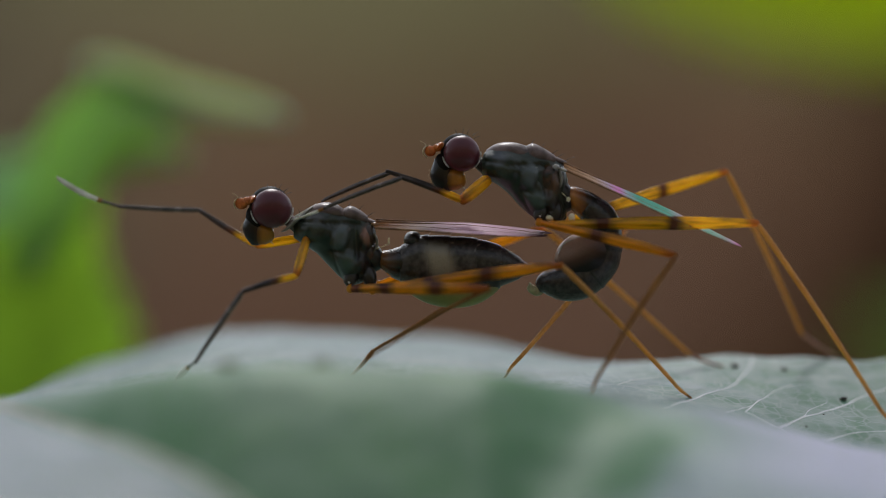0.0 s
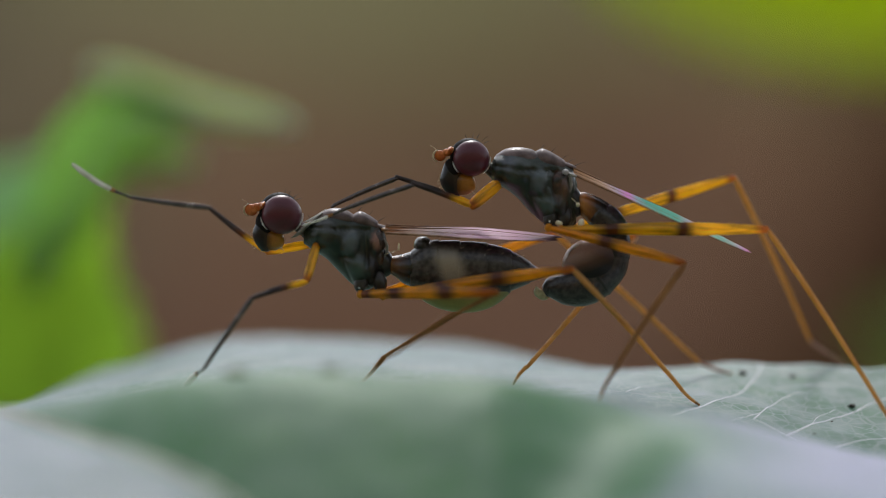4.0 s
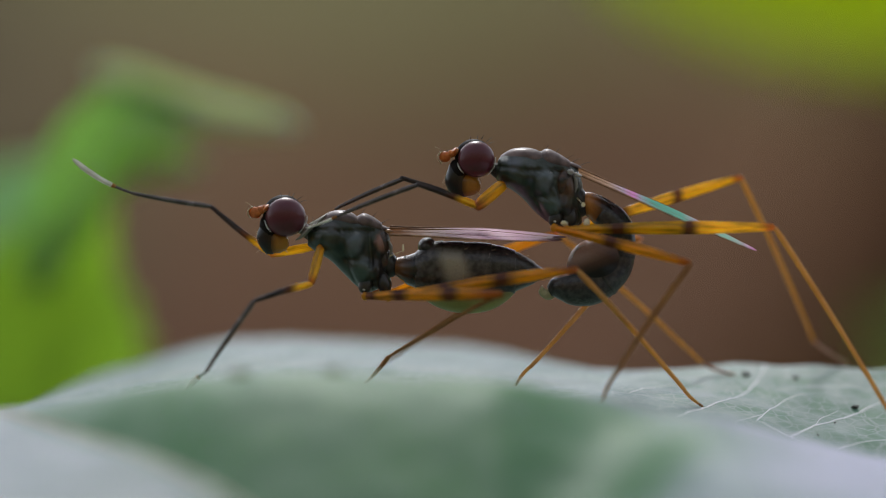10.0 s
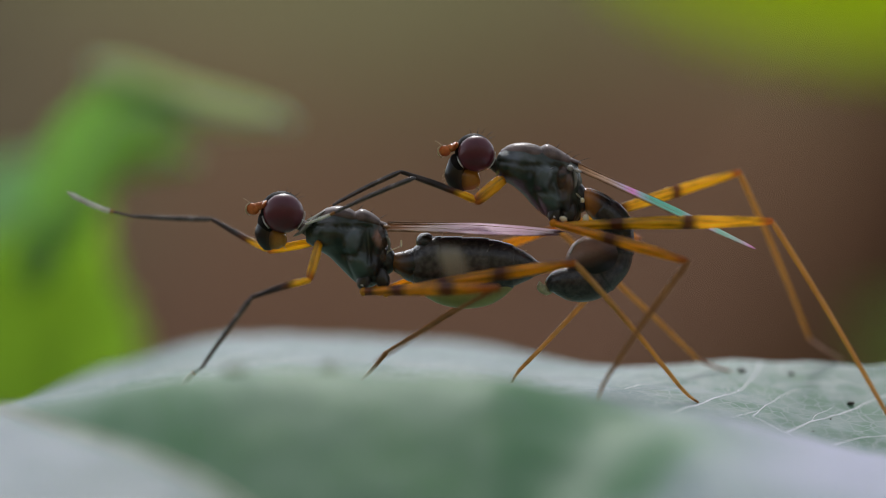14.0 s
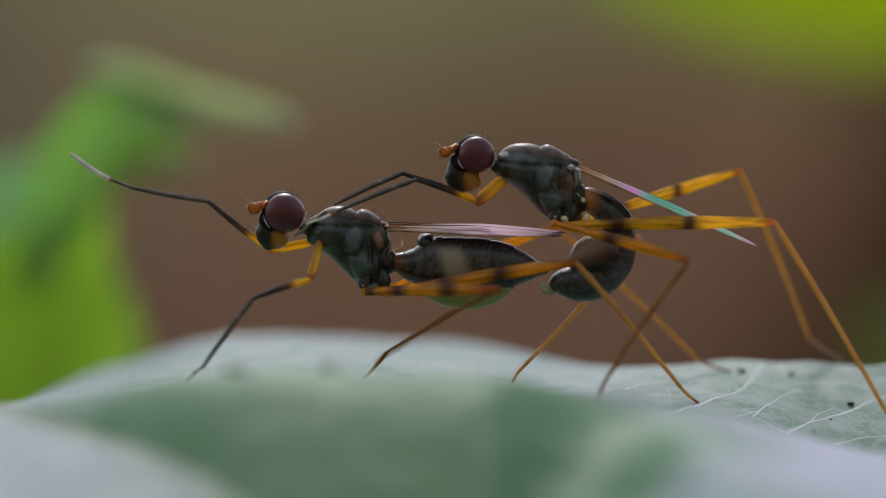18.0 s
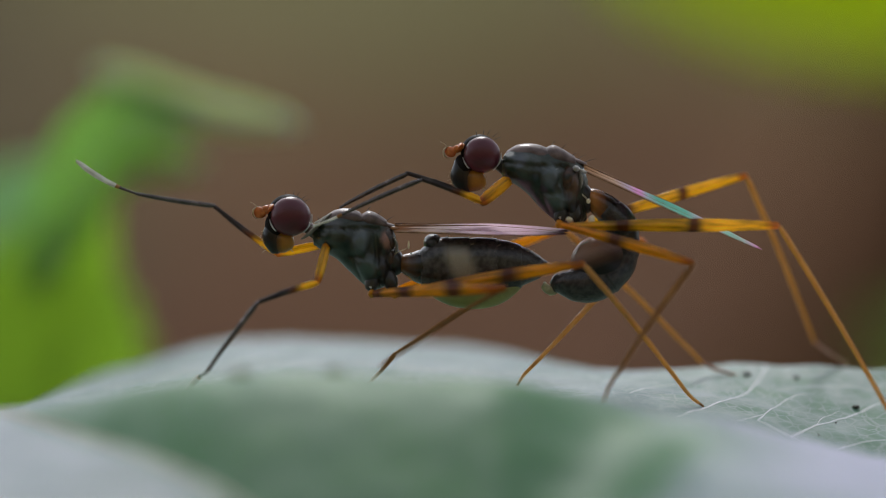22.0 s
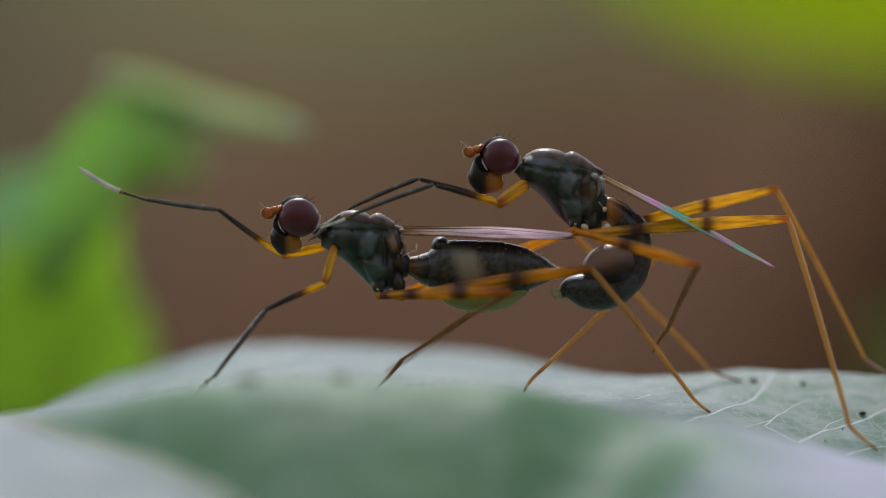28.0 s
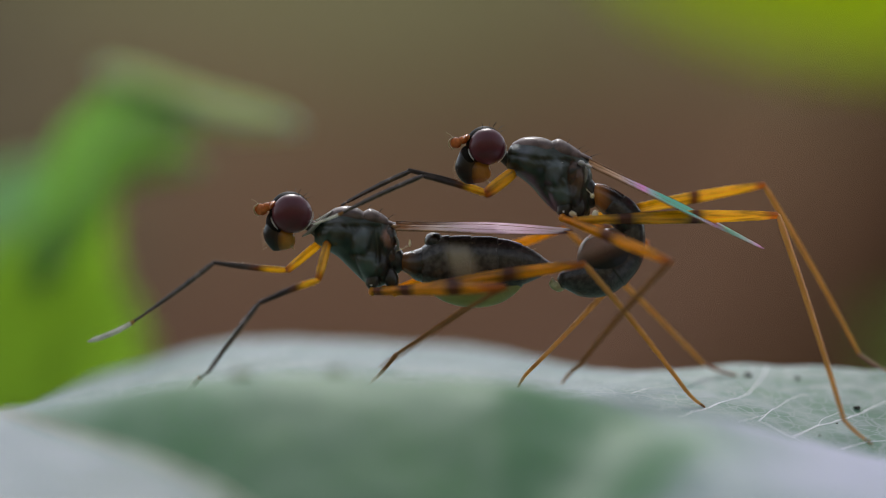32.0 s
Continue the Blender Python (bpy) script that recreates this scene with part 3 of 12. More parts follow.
def leaf_thing():
    base = (9.0, 9.0, -300.0)
    leaf = tagged(new("leaf"), "broad blue-green waxy leaf with pale veins under both flies", "leaf")
    leaf.location = (base[0] * MM, base[1] * MM, 0)
    o = (base[0], base[1], -EYE)
    xs, ys = np.linspace(-20, 25.5, 276), np.linspace(0, 1, 231)
    gx, gy = np.meshgrid(xs, ys, indexing="ij")
    # outline: narrows to the tip, with a faintly wavy rim
    rim = 12.1 - 7.5 * smooth(0, 6.5, gx) + 0.25 * np.sin(gx * 0.9) + 0.12 * np.sin(gx * 2.3 + 1)
    end = np.clip((gx - 15.5) / 10, 0, 1) + np.clip((-14.8 - gx) / 5.2, 0, 1)
    keep = np.sqrt(np.maximum(1 - end ** 2, 0.0004))
    gy = -3 - 30 * keep + gy * (rim + 33) * keep
    gz = leaf_height(gx, gy)
    ripple = np.zeros_like(gz)
    for i in range(gx.shape[0]):
        for j in range(gx.shape[1]):
            v = Vector((gx[i, j], gy[i, j], 0))
            ripple[i, j] = 0.05 * noise.noise(v * 0.8) + 0.022 * noise.noise(v * 2.6) + 0.06 * noise.noise(v * 0.33 + Vector((5, 2, 0))) * float(smooth(-3, -8, gy[i, j]))
    gz = gz + ripple
    n, m = gx.shape
    top = np.stack([gx, gy, gz], -1).reshape(-1, 3)
    low = top - np.array([0, 0, 0.22])
    faces = []
    for i in range(n - 1):
        for j in range(m - 1):
            a = i * m + j
            faces.append((a, a + m, a + m + 1, a + 1))
            faces.append((n * m + a, n * m + a + 1, n * m + a + m + 1, n * m + a + m))
    ring = [i * m for i in range(n)] + [(n - 1) * m + j for j in range(1, m)] + [i * m + m - 1 for i in range(n - 2, -1, -1)] + [j for j in range(m - 2, 0, -1)]
    for a, b in zip(ring, ring[1:] + ring[:1]):
        faces.append((a, n * m + a, n * m + b, b))
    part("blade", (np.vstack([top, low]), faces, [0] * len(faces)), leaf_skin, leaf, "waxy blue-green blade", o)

    def face(x, y):
        v = Vector((x, y, 0))
        return float(leaf_height(np.array(x), np.array(y))) + 0.05 * noise.noise(v * 0.8) + 0.022 * noise.noise(v * 2.6)

    def vein(points, r0, r1):
        """A low rounded ridge that follows the blade."""
        s = spline(points, max(16, len(points) * 10))
        way = np.gradient(s, axis=0)
        loops = []
        for k, (p, w) in enumerate(zip(s, way)):
            r = r0 + (r1 - r0) * k / (len(s) - 1)
            side = np.array([-w[1], w[0]]) / np.hypot(*w)
            loop = []
            for q, lift in ((-1, -0.3), (-0.6, 0.22), (0, 0.4), (0.6, 0.22), (1, -0.3), (0, -0.5)):
                x, y = p + side * q * r * 1.9
                loop.append((x, y, face(x, y) + lift * r))
            loops.append(np.array(loop))
        part("vein", rings(loops), leaf_vein, leaf, "", o)

    vein([(6.16, -2.76), (7.07, -0.90), (7.66, 0.18), (8.46, 1.46), (8.96, 2.64), (9.31, 3.78), (9.46, 4.58)], 0.028, 0.018)
    vein([(8.77, -0.76), (9.15, -1.04), (9.65, -1.46), (10.13, -2.00)], 0.019, 0.015)
    vein([(9.65, -1.46), (10.48, -0.20), (11.57, 0.98), (12.68, 2.16), (14.10, 3.02)], 0.028, 0.018)
    vein([(8.77, -0.76), (9.10, 0.14), (9.50, 1.00), (10.04, 1.92), (10.76, 2.54)], 0.017, 0.01)
    vein([(9.10, 0.14), (8.69, -0.48), (8.15, -1.30)], 0.011, 0.01)
    vein([(10.48, -0.20), (10.70, 0.46), (11.27, 1.20)], 0.011, 0.007)
    vein([(10.97, -1.54), (11.68, -0.84), (12.36, -0.44), (13.39, 0.12)], 0.017, 0.01)
    vein([(5.25, 0.60), (5.95, 1.72), (6.81, 2.44)], 0.017, 0.01)
    vein([(10.23, 3.84), (10.92, 4.10), (11.92, 4.12), (12.89, 3.88)], 0.011, 0.01)
    vein([(9.59, 2.28), (10.46, 2.84), (11.47, 3.08), (12.43, 2.80)], 0.011, 0.01)
    vein([(1.94, 4.72), (3.60, 4.18), (4.88, 3.18), (6.56, 3.56)], 0.022, 0.015)
    vein([(-6.76, 4.68), (-5.64, 5.72), (-4.57, 8.32), (-3.28, 11.82)], 0.022, 0.015)
    # the midrib, a blunt brownish keel
    rows = []
    for k in np.linspace(-2, 16, 12):
        x, y = -11.39 + 0.647 * k, -7 - 0.762 * k
        rows.append((x, y, float(leaf_height(np.array(x), np.array(y))), 0.06, 0.1))
    part("midrib", tube(rows, 40, 10), leaf_keel, leaf, "brownish midrib", o)
    # stalk down to the ground, out of sight to one side
    part("stalk", tube([(24.5, -2, -6.4, 0.5, 0.6), (31, 2, -9, 0.7, 0.7), (36, 6, -60, 1.1, 1.1), (34, 8, -180, 1.5, 1.5), (33, 9, -303, 1.8, 1.8)], 30, 12), stem_green, leaf, "green stalk", o)
    return leaf


leaf_thing()


# ---- flies ----
def fly_head(fly, origin, eye, tilt, scale, reach):
    """Head with two great eyes; eye is the middle of the head seen from the side (mm)."""
    t = radians(tilt)

    def p(a, b, d=0.0):
        """a, b: hundredths of a millimetre from the eye's middle, forwards (-x) and up."""
        x, z = (a - reach * min(1, max(0, (-a - 20) / 40))) * 0.01, b * 0.01
        return (eye[0] + x * math.cos(t) + z * math.sin(t), eye[1] + d, eye[2] - x * math.sin(t) + z * math.cos(t))

    def size(*radii):
        return tuple(r * scale for r in radii)

    back = 9 if reach > 8 else 0  # how far the antennae are drawn in
    capsule = merge(ball(p(-5, 6), size(0.585, 0.5, 0.6), tilt), ball(p(-44, -30), size(0.26, 0.32, 0.4), tilt - 12))
    head = part("head", capsule, head_black, fly, "glossy black head capsule", origin)
    for d in (-1, 1):
        part("eye", ball(p(2, 2, d * 0.3), size(0.558, 0.37, 0.552), tilt, 32, 22), eye_red, head, "wine-red compound eye", origin)
        for lo, hi, thick in ((-0.95, 0.1, 0.014), (-3.0, -2.3, 0.018)):
            ring = [(eye[0] + 0.02 + math.cos(a) * 0.59 * scale, eye[1] + d * 0.36, eye[2] + 0.02 + math.sin(a) * 0.58 * scale, thick * math.sin(math.pi * (0.12 + 0.76 * i / 9)), 0.04) for i, a in enumerate(np.linspace(lo, hi, 10))]
            part("eye_rim", tube(ring, 24, 8), silver, head, "silvery rim of the eye", origin)
        antenna = part("antenna", merge(ball(p(-82 + back, 14, d * 0.13), size(0.175, 0.1, 0.165), tilt + 24, 22, 14), ball(p(-64 + back, 22, d * 0.12), size(0.15, 0.1, 0.12), tilt), ball(p(-52 + back, 27, d * 0.12), size(0.12, 0.1, 0.1), tilt)), orange, head, "orange antenna", origin)
        part("arista", hair(p(-88 + back, 26, d * 0.14), p(-110 + back, 44, d * 0.2), 0.008, 0.03), bristle_pale, antenna, "fine pale feeler bristle", origin)
        part("antenna_edge", tube([(*p(-90 + back, 31, d * 0.14), 0.01, 0.05), (*p(-101 + back, 20, d * 0.15), 0.022, 0.08), (*p(-101 + back, 6, d * 0.15), 0.022, 0.08), (*p(-92 + back, -4, d * 0.14), 0.01, 0.05)], 12, 8), bristle_pale, antenna, "pale front edge", origin)
    part("forehead", ball(p(-50, 27), size(0.15, 0.43, 0.08), tilt - 55), orange, head, "orange forehead stripe", origin)
    part("face", muzzle(p, [(-8, -62, -30, 0.2), (-28, -70, -24, 0.26), (-50, -77, -20, 0.29), (-72, -73, -18, 0.28), (-90, -62, -22, 0.22), (-103, -50, -32, 0.1)]), face_skin, head, "black face", origin)
    part("proboscis", muzzle(p, [(-42, -44, 0, 0.2), (-56, -56, 8, 0.28), (-72, -58, 11, 0.29), (-88, -56, 6, 0.24), (-100, -48, -14, 0.1)]), muzzle_skin, head, "amber proboscis", origin)
    geos = []
    rng = random.Random(7)
    for a, b, c, e, d in ((20, 58, 30, 72, -0.2), (34, 50, 52, 62, -0.15), (8, 60, 12, 76, 0.15), (40, 44, 58, 50, 0.2), (-10, 60, -14, 72, -0.1)):
        geos.append(hair(p(a, b, d), p(c, e, d * 1.4), 0.009, 0.02))
    part("bristles", merge(*geos), bristle_black, head, "short black crown bristles", origin)
    geos = []
    for i in range(12):
        a, b = -74 + rng.uniform(-2, 14), -38 - i * 5
        geos.append(hair(p(a, b, rng.uniform(-0.15, 0.15)), p(a - rng.uniform(6, 12), b - rng.uniform(2, 8), rng.uniform(-0.25, 0.25)), 0.005))
    for i in range(6):
        geos.append(hair(p(-6 + i, -84, 0.05 * i - 0.15), p(2 + i * 1.5, -96 - i, 0.06 * i - 0.2), 0.006))
    part("beard", merge(*geos), bristle_pale, head, "pale fine face hairs", origin)
    return head


def muzzle(p, rows):
    """A lobe below the head: rows of (level, front, back, half depth) in the head's own measure."""
    loops = []
    for b, lo, hi, d in spline(rows, 18):
        a = np.linspace(0, 2 * np.pi, 20, endpoint=False)
        loops.append(np.array([p((lo + hi) / 2 + (hi - lo) / 2 * math.cos(t), b, d * math.sin(t)) for t in a]))
    return rings(loops)


def wing(fly, origin, root, tip, width, drop, side, material, label):
    """A narrow folded wing, nearly edge on: a thin blade with its leading vein."""
    root, tip = np.array(root), np.array(tip)
    n, m = 30, 9
    grid = np.zeros((n, m, 3))
    for i in range(n):
        s = i / (n - 1)
        w = width * (math.sin(math.pi * min(1, 0.06 + s * 0.94)) ** 0.55) * (0.3 + 0.7 * min(1, s * 1.9))
        for j in range(m):
            q = j / (m - 1) - 0.5
            grid[i, j] = root + (tip - root) * s + np.array([0, side * 0.12 + q * w, -q * -drop * w + 0.012 * math.cos(q * 9) * math.sin(s * 9) - 0.06 * s * s + q * 0.16 * (1 - s) ** 3])
    top = grid.reshape(-1, 3)
    low = top - np.array([0, 0, 0.012])
    faces = []
    for i in range(n - 1):
        for j in range(m - 1):
            a = i * m + j
            faces.append((a, a + m, a + m + 1, a + 1))
            faces.append((n * m + a, n * m + a + 1, n * m + a + m + 1, n * m + a + m))
    ring = [i * m for i in range(n)] + [(n - 1) * m + j for j in range(1, m)] + [i * m + m - 1 for i in range(n - 2, -1, -1)] + [j for j in range(m - 2, 0, -1)]
    for a, b in zip(ring, ring[1:] + ring[:1]):
        faces.append((a, n * m + a, n * m + b, b))
    ob = part("wing", (np.vstack([top, low]), faces, [0] * len(faces)), material, fly, label, origin)
    for j, r in ((0, 0.036), (4, 0.011), (8, 0.022)):
        rows = [(*grid[i, j], r * (1.15 - i / n), r * (1.15 - i / n)) for i in range(0, n, 3)]
        part("wing_vein", tube(rows, 30, 6), wing_vein, ob, "", origin)
    return ob


def leg(fly, origin, name, hip, knob, segments):
    """A leg: its hip knob is the part, and its segments hang under it, each along +x from its joint."""
    root = part(name, ball(hip, (knob, knob * 0.9, knob * 1.1)), amber, fly, "", origin)
    made = {}
    for seg, geo, mats in segments:
        made[seg] = part(seg, geo, mats, root)
    return made


LEG_MATS = [amber, rust, leg_band, leg_black, tan, tan_dark, white_foot, pink_foot]


def fore_segments(lengths, pale, rng_hairs, stout=1.0):
    coxa, femur, tibia, tarsus = lengths
    return [("coxa", limb(coxa, [(0, 0.12 * stout), (0.3, 0.135 * stout), (0.8, 0.125 * stout), (1, 0.1 * stout)], [(1, 0)], 0.0, 0.9, 6), [graded("amber_coxa", [(0.0, AMBER), (0.75, AMBER), (1.0, RUST)], coxa, streaks=True, clear=0.12)]),
            ("femur", limb(femur, [(0, 0.07), (0.1, 0.1), (0.6, 0.085), (1, 0.06)], [(1, 0)], 0.03, 1.0, rng_hairs), [graded("amber_to_black_femur", [(0.0, AMBER), (0.24, AMBER), (0.4, BROWN), (0.55, BLACK), (1.0, BLACK)], femur, 0.28, streaks=True)]),
            ("tibia", limb(tibia, [(0, 0.055), (0.1, 0.075), (0.6, 0.07), (1, 0.05)], [(1, 3)], 0.025, 1.0, rng_hairs, 0.05), LEG_MATS),
            ("tarsus", limb(tarsus, [(0, 0.035), (0.24, 0.04), (0.3, 0.065), (0.65, 0.085), (0.9, 0.078), (1, 0.045)] if pale else [(0, 0.04), (0.3, 0.045), (0.7, 0.04), (1, 0.028)],
                            [(0.27, 3), (0.33, 5), (1, 6)] if pale else [(0.15, 3), (0.3, 5), (1, 6)], 0.1 if pale else 0.02, 1.0, 20 if pale else 8, 0.045, claws=True), LEG_MATS)]


def long_segments(lengths, thick, stops, dark, pale_foot=False, slim=1.0):
    femur, tibia, tarsus = lengths
    shin = 5 if dark else 4
    skin = graded("banded_amber_femur", stops, femur, 0.14, 0.68, streaks=True, coat=1.0, spec=0.5)
    return [("femur", limb(femur, [(0, thick * 0.5), (0.08, thick * 0.62), (0.4, thick * 0.92), (0.62, thick), (0.9, thick * 0.72), (1, thick * 0.5)], [(1, 0)], 0.02, 0.8, 30, 0.05), [skin]),
            ("tibia", limb(tibia, [(0, 0.058 * slim), (0.05, 0.088 * slim), (0.5, 0.08 * slim), (1, 0.056 * slim)], [(1, shin)], 0.05, 1.0, 90, 0.045), LEG_MATS),
            ("tarsus", limb(tarsus, [(0, 0.055), (0.4, 0.05), (1, 0.032)], [(1, 7)] if pale_foot else [(0.8, shin), (1, 5)], -0.03, 1.0, 14, 0.04, claws=True), LEG_MATS)]


LEGS = {}


def female_fly():
    o = (-2.624, 0, 0.016)
    fly = tagged(new("stilt_legged_fly"), "dark female stilt-legged fly standing on leaf, carrying another", "fly", "pair of mating flies")
    fly.matrix_basis = at(*(-2.624, 0, 300.016))
    fly_head(fly, o, (-4.464, 0, 0.944), 0.0, 1.0, 3)
    part("neck", tube([(*(-4.032, 0, 0.688), 0.16, 0.2), (*(-3.776, 0, 0.528), 0.2, 0.24), (*(-3.552, 0, 0.432), 0.26, 0.3)], 8, 14), chitin_dull, fly, "grey dusted neck", o)
    body = part("thorax", hull([(-3.808, 0.624, 0.16, 0.24), (-3.584, 0.848, 0, 0.42), (-3.184, 1.072, -0.24, 0.58), (-2.864, 1.12, -0.544, 0.64), (-2.464, 0.976, -0.928, 0.64), (-2.144, 0.976, -1.12, 0.6), (-1.856, 0.848, -1.072, 0.55), (-1.6, 0.624, -0.784, 0.42)], 64, 72, 2.4, lump=0.007,
        swells=[(-2.464, 0.208, 0.25, 0.4, 12, 0.22), (-2.272, -0.528, 0.31, 0.4, -30, 0.2), (-3.104, 0.336, 0.352, 0.416, 30, 0.17), (-3.488, 0.464, 0.16, 0.256, 20, 0.136), (-1.76, 0.144, 0.128, 0.288, 0, 0.136), (-1.856, -0.624, 0.16, 0.352, 0, 0.17)],
        grooves=[(-3.648, 0.624, -2.944, 0.592, 0.04, 0.108), (-2.944, 0.592, -1.952, 0.592, 0.04, 0.144), (-2.752, -0.176, -2.144, -0.24, 0.05, 0.126), (-2.064, 0.496, -1.952, -0.944, 0.07, 0.09), (-2.72, -0.224, -2.4, -0.944, 0.04, 0.072)]), thorax_skin("green_black_thorax", [
        (0.774, -0.466, 0.34, 0.7, 0, (0.013, 0.01, 0.008)),
        (0.904, 0.284, 0.2, 0.3, 0, (0.2, 0.09, 0.05)),
        # the three greys: dusty tints that paint highlights on the flank
        (0.164, 0.184, 0.22, 0.36, 12, (0.075, 0.094, 0.098)),
        (0.374, -0.516, 0.3, 0.34, -30, (0.05, 0.072, 0.06)),
        (-0.576, 0.704, 0.34, 0.2, 20, (0.05, 0.052, 0.05))]), fly, "black thorax with a dark green sheen", o)
    part("neck_membrane", tube([(*(-4.148, -0.3, 0.319), 0.015, 0.04), (*(-3.986, -0.36, 0.415), 0.05, 0.08), (*(-3.763, -0.36, 0.622), 0.055, 0.1), (*(-3.476, -0.34, 0.877), 0.04, 0.08), (*(-3.286, -0.3, 1.037), 0.015, 0.04)], 18, 10), neck_skin, body, "pale grey membrane behind the head", o)
    part("scutum", hull([(-3.488, 0.928, 0.624, 0.3), (-3.184, 1.136, 0.624, 0.46), (-2.848, 1.184, 0.656, 0.52), (-2.56, 1.104, 0.688, 0.5), (-2.4, 0.992, 0.688, 0.42)], 20, 24, 2.2), chitin_dull, body, "dull grey-brown back plate", o)
    part("scutum", hull([(-2.416, 1.024, 0.656, 0.4), (-2.224, 1.104, 0.592, 0.48), (-1.952, 0.992, 0.592, 0.46), (-1.728, 0.832, 0.56, 0.34)], 18, 24, 2.2), chitin_dull, body, "dull purplish rear back plate", o)
    part("scutellum", hull([(-1.76, 0.784, 0.592, 0.26), (-1.568, 0.72, 0.544, 0.22), (-1.36, 0.64, 0.544, 0.1)], 12, 18, 2.1), chitin_dull, body, "small grey scutellum", o)
    # small silver beads added in place of sharp glints
    for q in ((-1.05, -0.42, -0.12), (-2.2, -0.6, -1.06), (-1.5, -0.52, -1.32)):
        part("glint_bead", ball(q, (0.04, 0.02, 0.025), 20, 10, 6), silver, body, "tiny silver bead added as a glint", o)
    for a, b in (((-2.105, -0.36, -0.686), (-2.213, -0.5, -1.162)), ((-1.69, -0.34, -0.59), (-1.592, -0.5, -1.162)), ((-2.119, 0.36, -0.69), (-2.187, 0.5, -1.142)), ((-1.702, 0.34, -0.594), (-1.576, 0.5, -1.125))):
        part("coxa", tube([(*a, 0.06, 0.06), (*[p * 0.85 + q * 0.15 for p, q in zip(a, b)], 0.15, 0.15), (*[(p + q) / 2 for p, q in zip(a, b)], 0.2, 0.18), (*[p * 0.15 + q * 0.85 for p, q in zip(a, b)], 0.16, 0.14), (*b, 0.07, 0.07)], 16, 20), chitin, body, "", o)
    part("hind_plate", ball((-1.551, -0.05, -0.336), (0.3, 0.34, 0.42), -12), chitin, body, "", o)
    part("side_plate", ball((-1.85, -0.34, -0.749), (0.17, 0.22, 0.3), 0, 22, 16), chitin, body, "", o)
    part("hind_plate", merge(ball((-1.76, -0.18, 0.2), (0.28, 0.36, 0.42), 12, 26, 18), ball((-1.7, -0.16, -0.2), (0.22, 0.33, 0.36), -8, 26, 18)), chitin_brown, body, "reddish-brown plate below the wing", o)
    part("hind_plate", tube([(*(-1.595, -0.3, 0.399), 0.02, 0.08), (*(-1.467, -0.32, 0.207), 0.045, 0.1), (*(-1.452, -0.3, -0.016), 0.04, 0.08), (*(-1.531, -0.3, -0.207), 0.02, 0.06)], 14, 10), neck_skin, body, "silvery dusted hind edge", o)
    part("wing_root", merge(ball((-1.5, -0.3, 0.59), (0.13, 0.07, 0.06), 8), ball((-1.276, -0.3, 0.542), (0.16, 0.06, 0.05), 2)), wing_vein, body, "brown glassy wing root", o)
    part("halter", merge(hair((-1.499, -0.35, -0.112), (-1.129, -0.6, 0.04), 0.014), ball((-1.11, -0.6, 0.12), (0.026, 0.03, 0.11), 0)), cream, body, "cream halter knob", o)
    part("bristles", merge(*[hair(p, q, 0.009, 0.02) for p, q in (((-1.98, -0.2, 0.974), (-1.851, -0.25, 1.133)), ((-1.725, -0.2, 0.814), (-1.5, -0.3, 0.941)), ((-1.503, -0.1, 0.655), (-1.246, -0.2, 0.751)), ((-2.309, 0.2, 1.074), (-2.18, 0.2, 1.234)), ((-3.641, -0.2, 0.846), (-3.703, -0.25, 0.974)))]), bristle_black, body, "black back bristles", o)
    abdomen = part("abdomen", hull([(-1.6, -0.304, -0.464, 0.08), (-1.44, -0.192, -0.576, 0.2), (-1.248, -0.144, -0.72, 0.34), (-0.992, -0.08, -0.912, 0.48), (-0.672, 0.032, -1.024, 0.58)], 16, 24, 2.1), waist_dark, fly, "brown waist of the abdomen", o)
    part("tergite", hull([(-0.768, 0.016, -1.024, 0.54), (-0.544, 0.176, -1.104, 0.64), (-0.288, 0.304, -1.168, 0.69), (0, 0.352, -1.232, 0.71)], 20, 26, 2.3), banded, abdomen, "black swollen tergite", o)
    part("knob", ball((-0.432, 0, 0.176), (0.27, 0.5, 0.26), 0), abdomen_black, abdomen, "glossy black knob on the back", o)
    part("tergite", hull([(-0.048, 0.32, -1.248, 0.69), (0.256, 0.336, -1.28, 0.715), (0.608, 0.336, -1.28, 0.71)], 12, 26, 2.3), banded, abdomen, "tergite with a pale grey cross band", o)
    part("tergite", hull([(0.528, 0.304, -1.296, 0.69), (0.928, 0.32, -1.328, 0.71), (1.376, 0.288, -1.312, 0.7)], 14, 26, 2.3), banded, abdomen, "", o)
    part("tergite", hull([(1.28, 0.27, -1.296, 0.68), (1.632, 0.225, -1.264, 0.665), (2.064, 0.1, -1.136, 0.6)], 14, 26, 2.3), abdomen_black, abdomen, "", o)
    part("tergite", hull([(1.968, 0.105, -1.12, 0.575), (2.272, -0.025, -0.992, 0.51), (2.608, -0.22, -0.848, 0.39)], 12, 24, 2.3), abdomen_black, abdomen, "", o)
    part("tergite", hull([(2.512, -0.19, -0.848, 0.39), (2.752, -0.345, -0.768, 0.28), (3.008, -0.51, -0.688, 0.14)], 10, 20, 2.3), abdomen_black, abdomen, "", o)
    part("belly", hull([(-0.736, -0.912, -1.072, 0.3), (-0.352, -0.944, -1.424, 0.5), (0.176, -0.944, -1.648, 0.58), (0.816, -0.944, -1.712, 0.58), (1.408, -0.944, -1.6, 0.52), (1.856, -0.88, -1.328, 0.4), (2.144, -0.784, -1.024, 0.2)], 26, 24, 2.0), belly, abdomen, "pale green translucent belly", o)
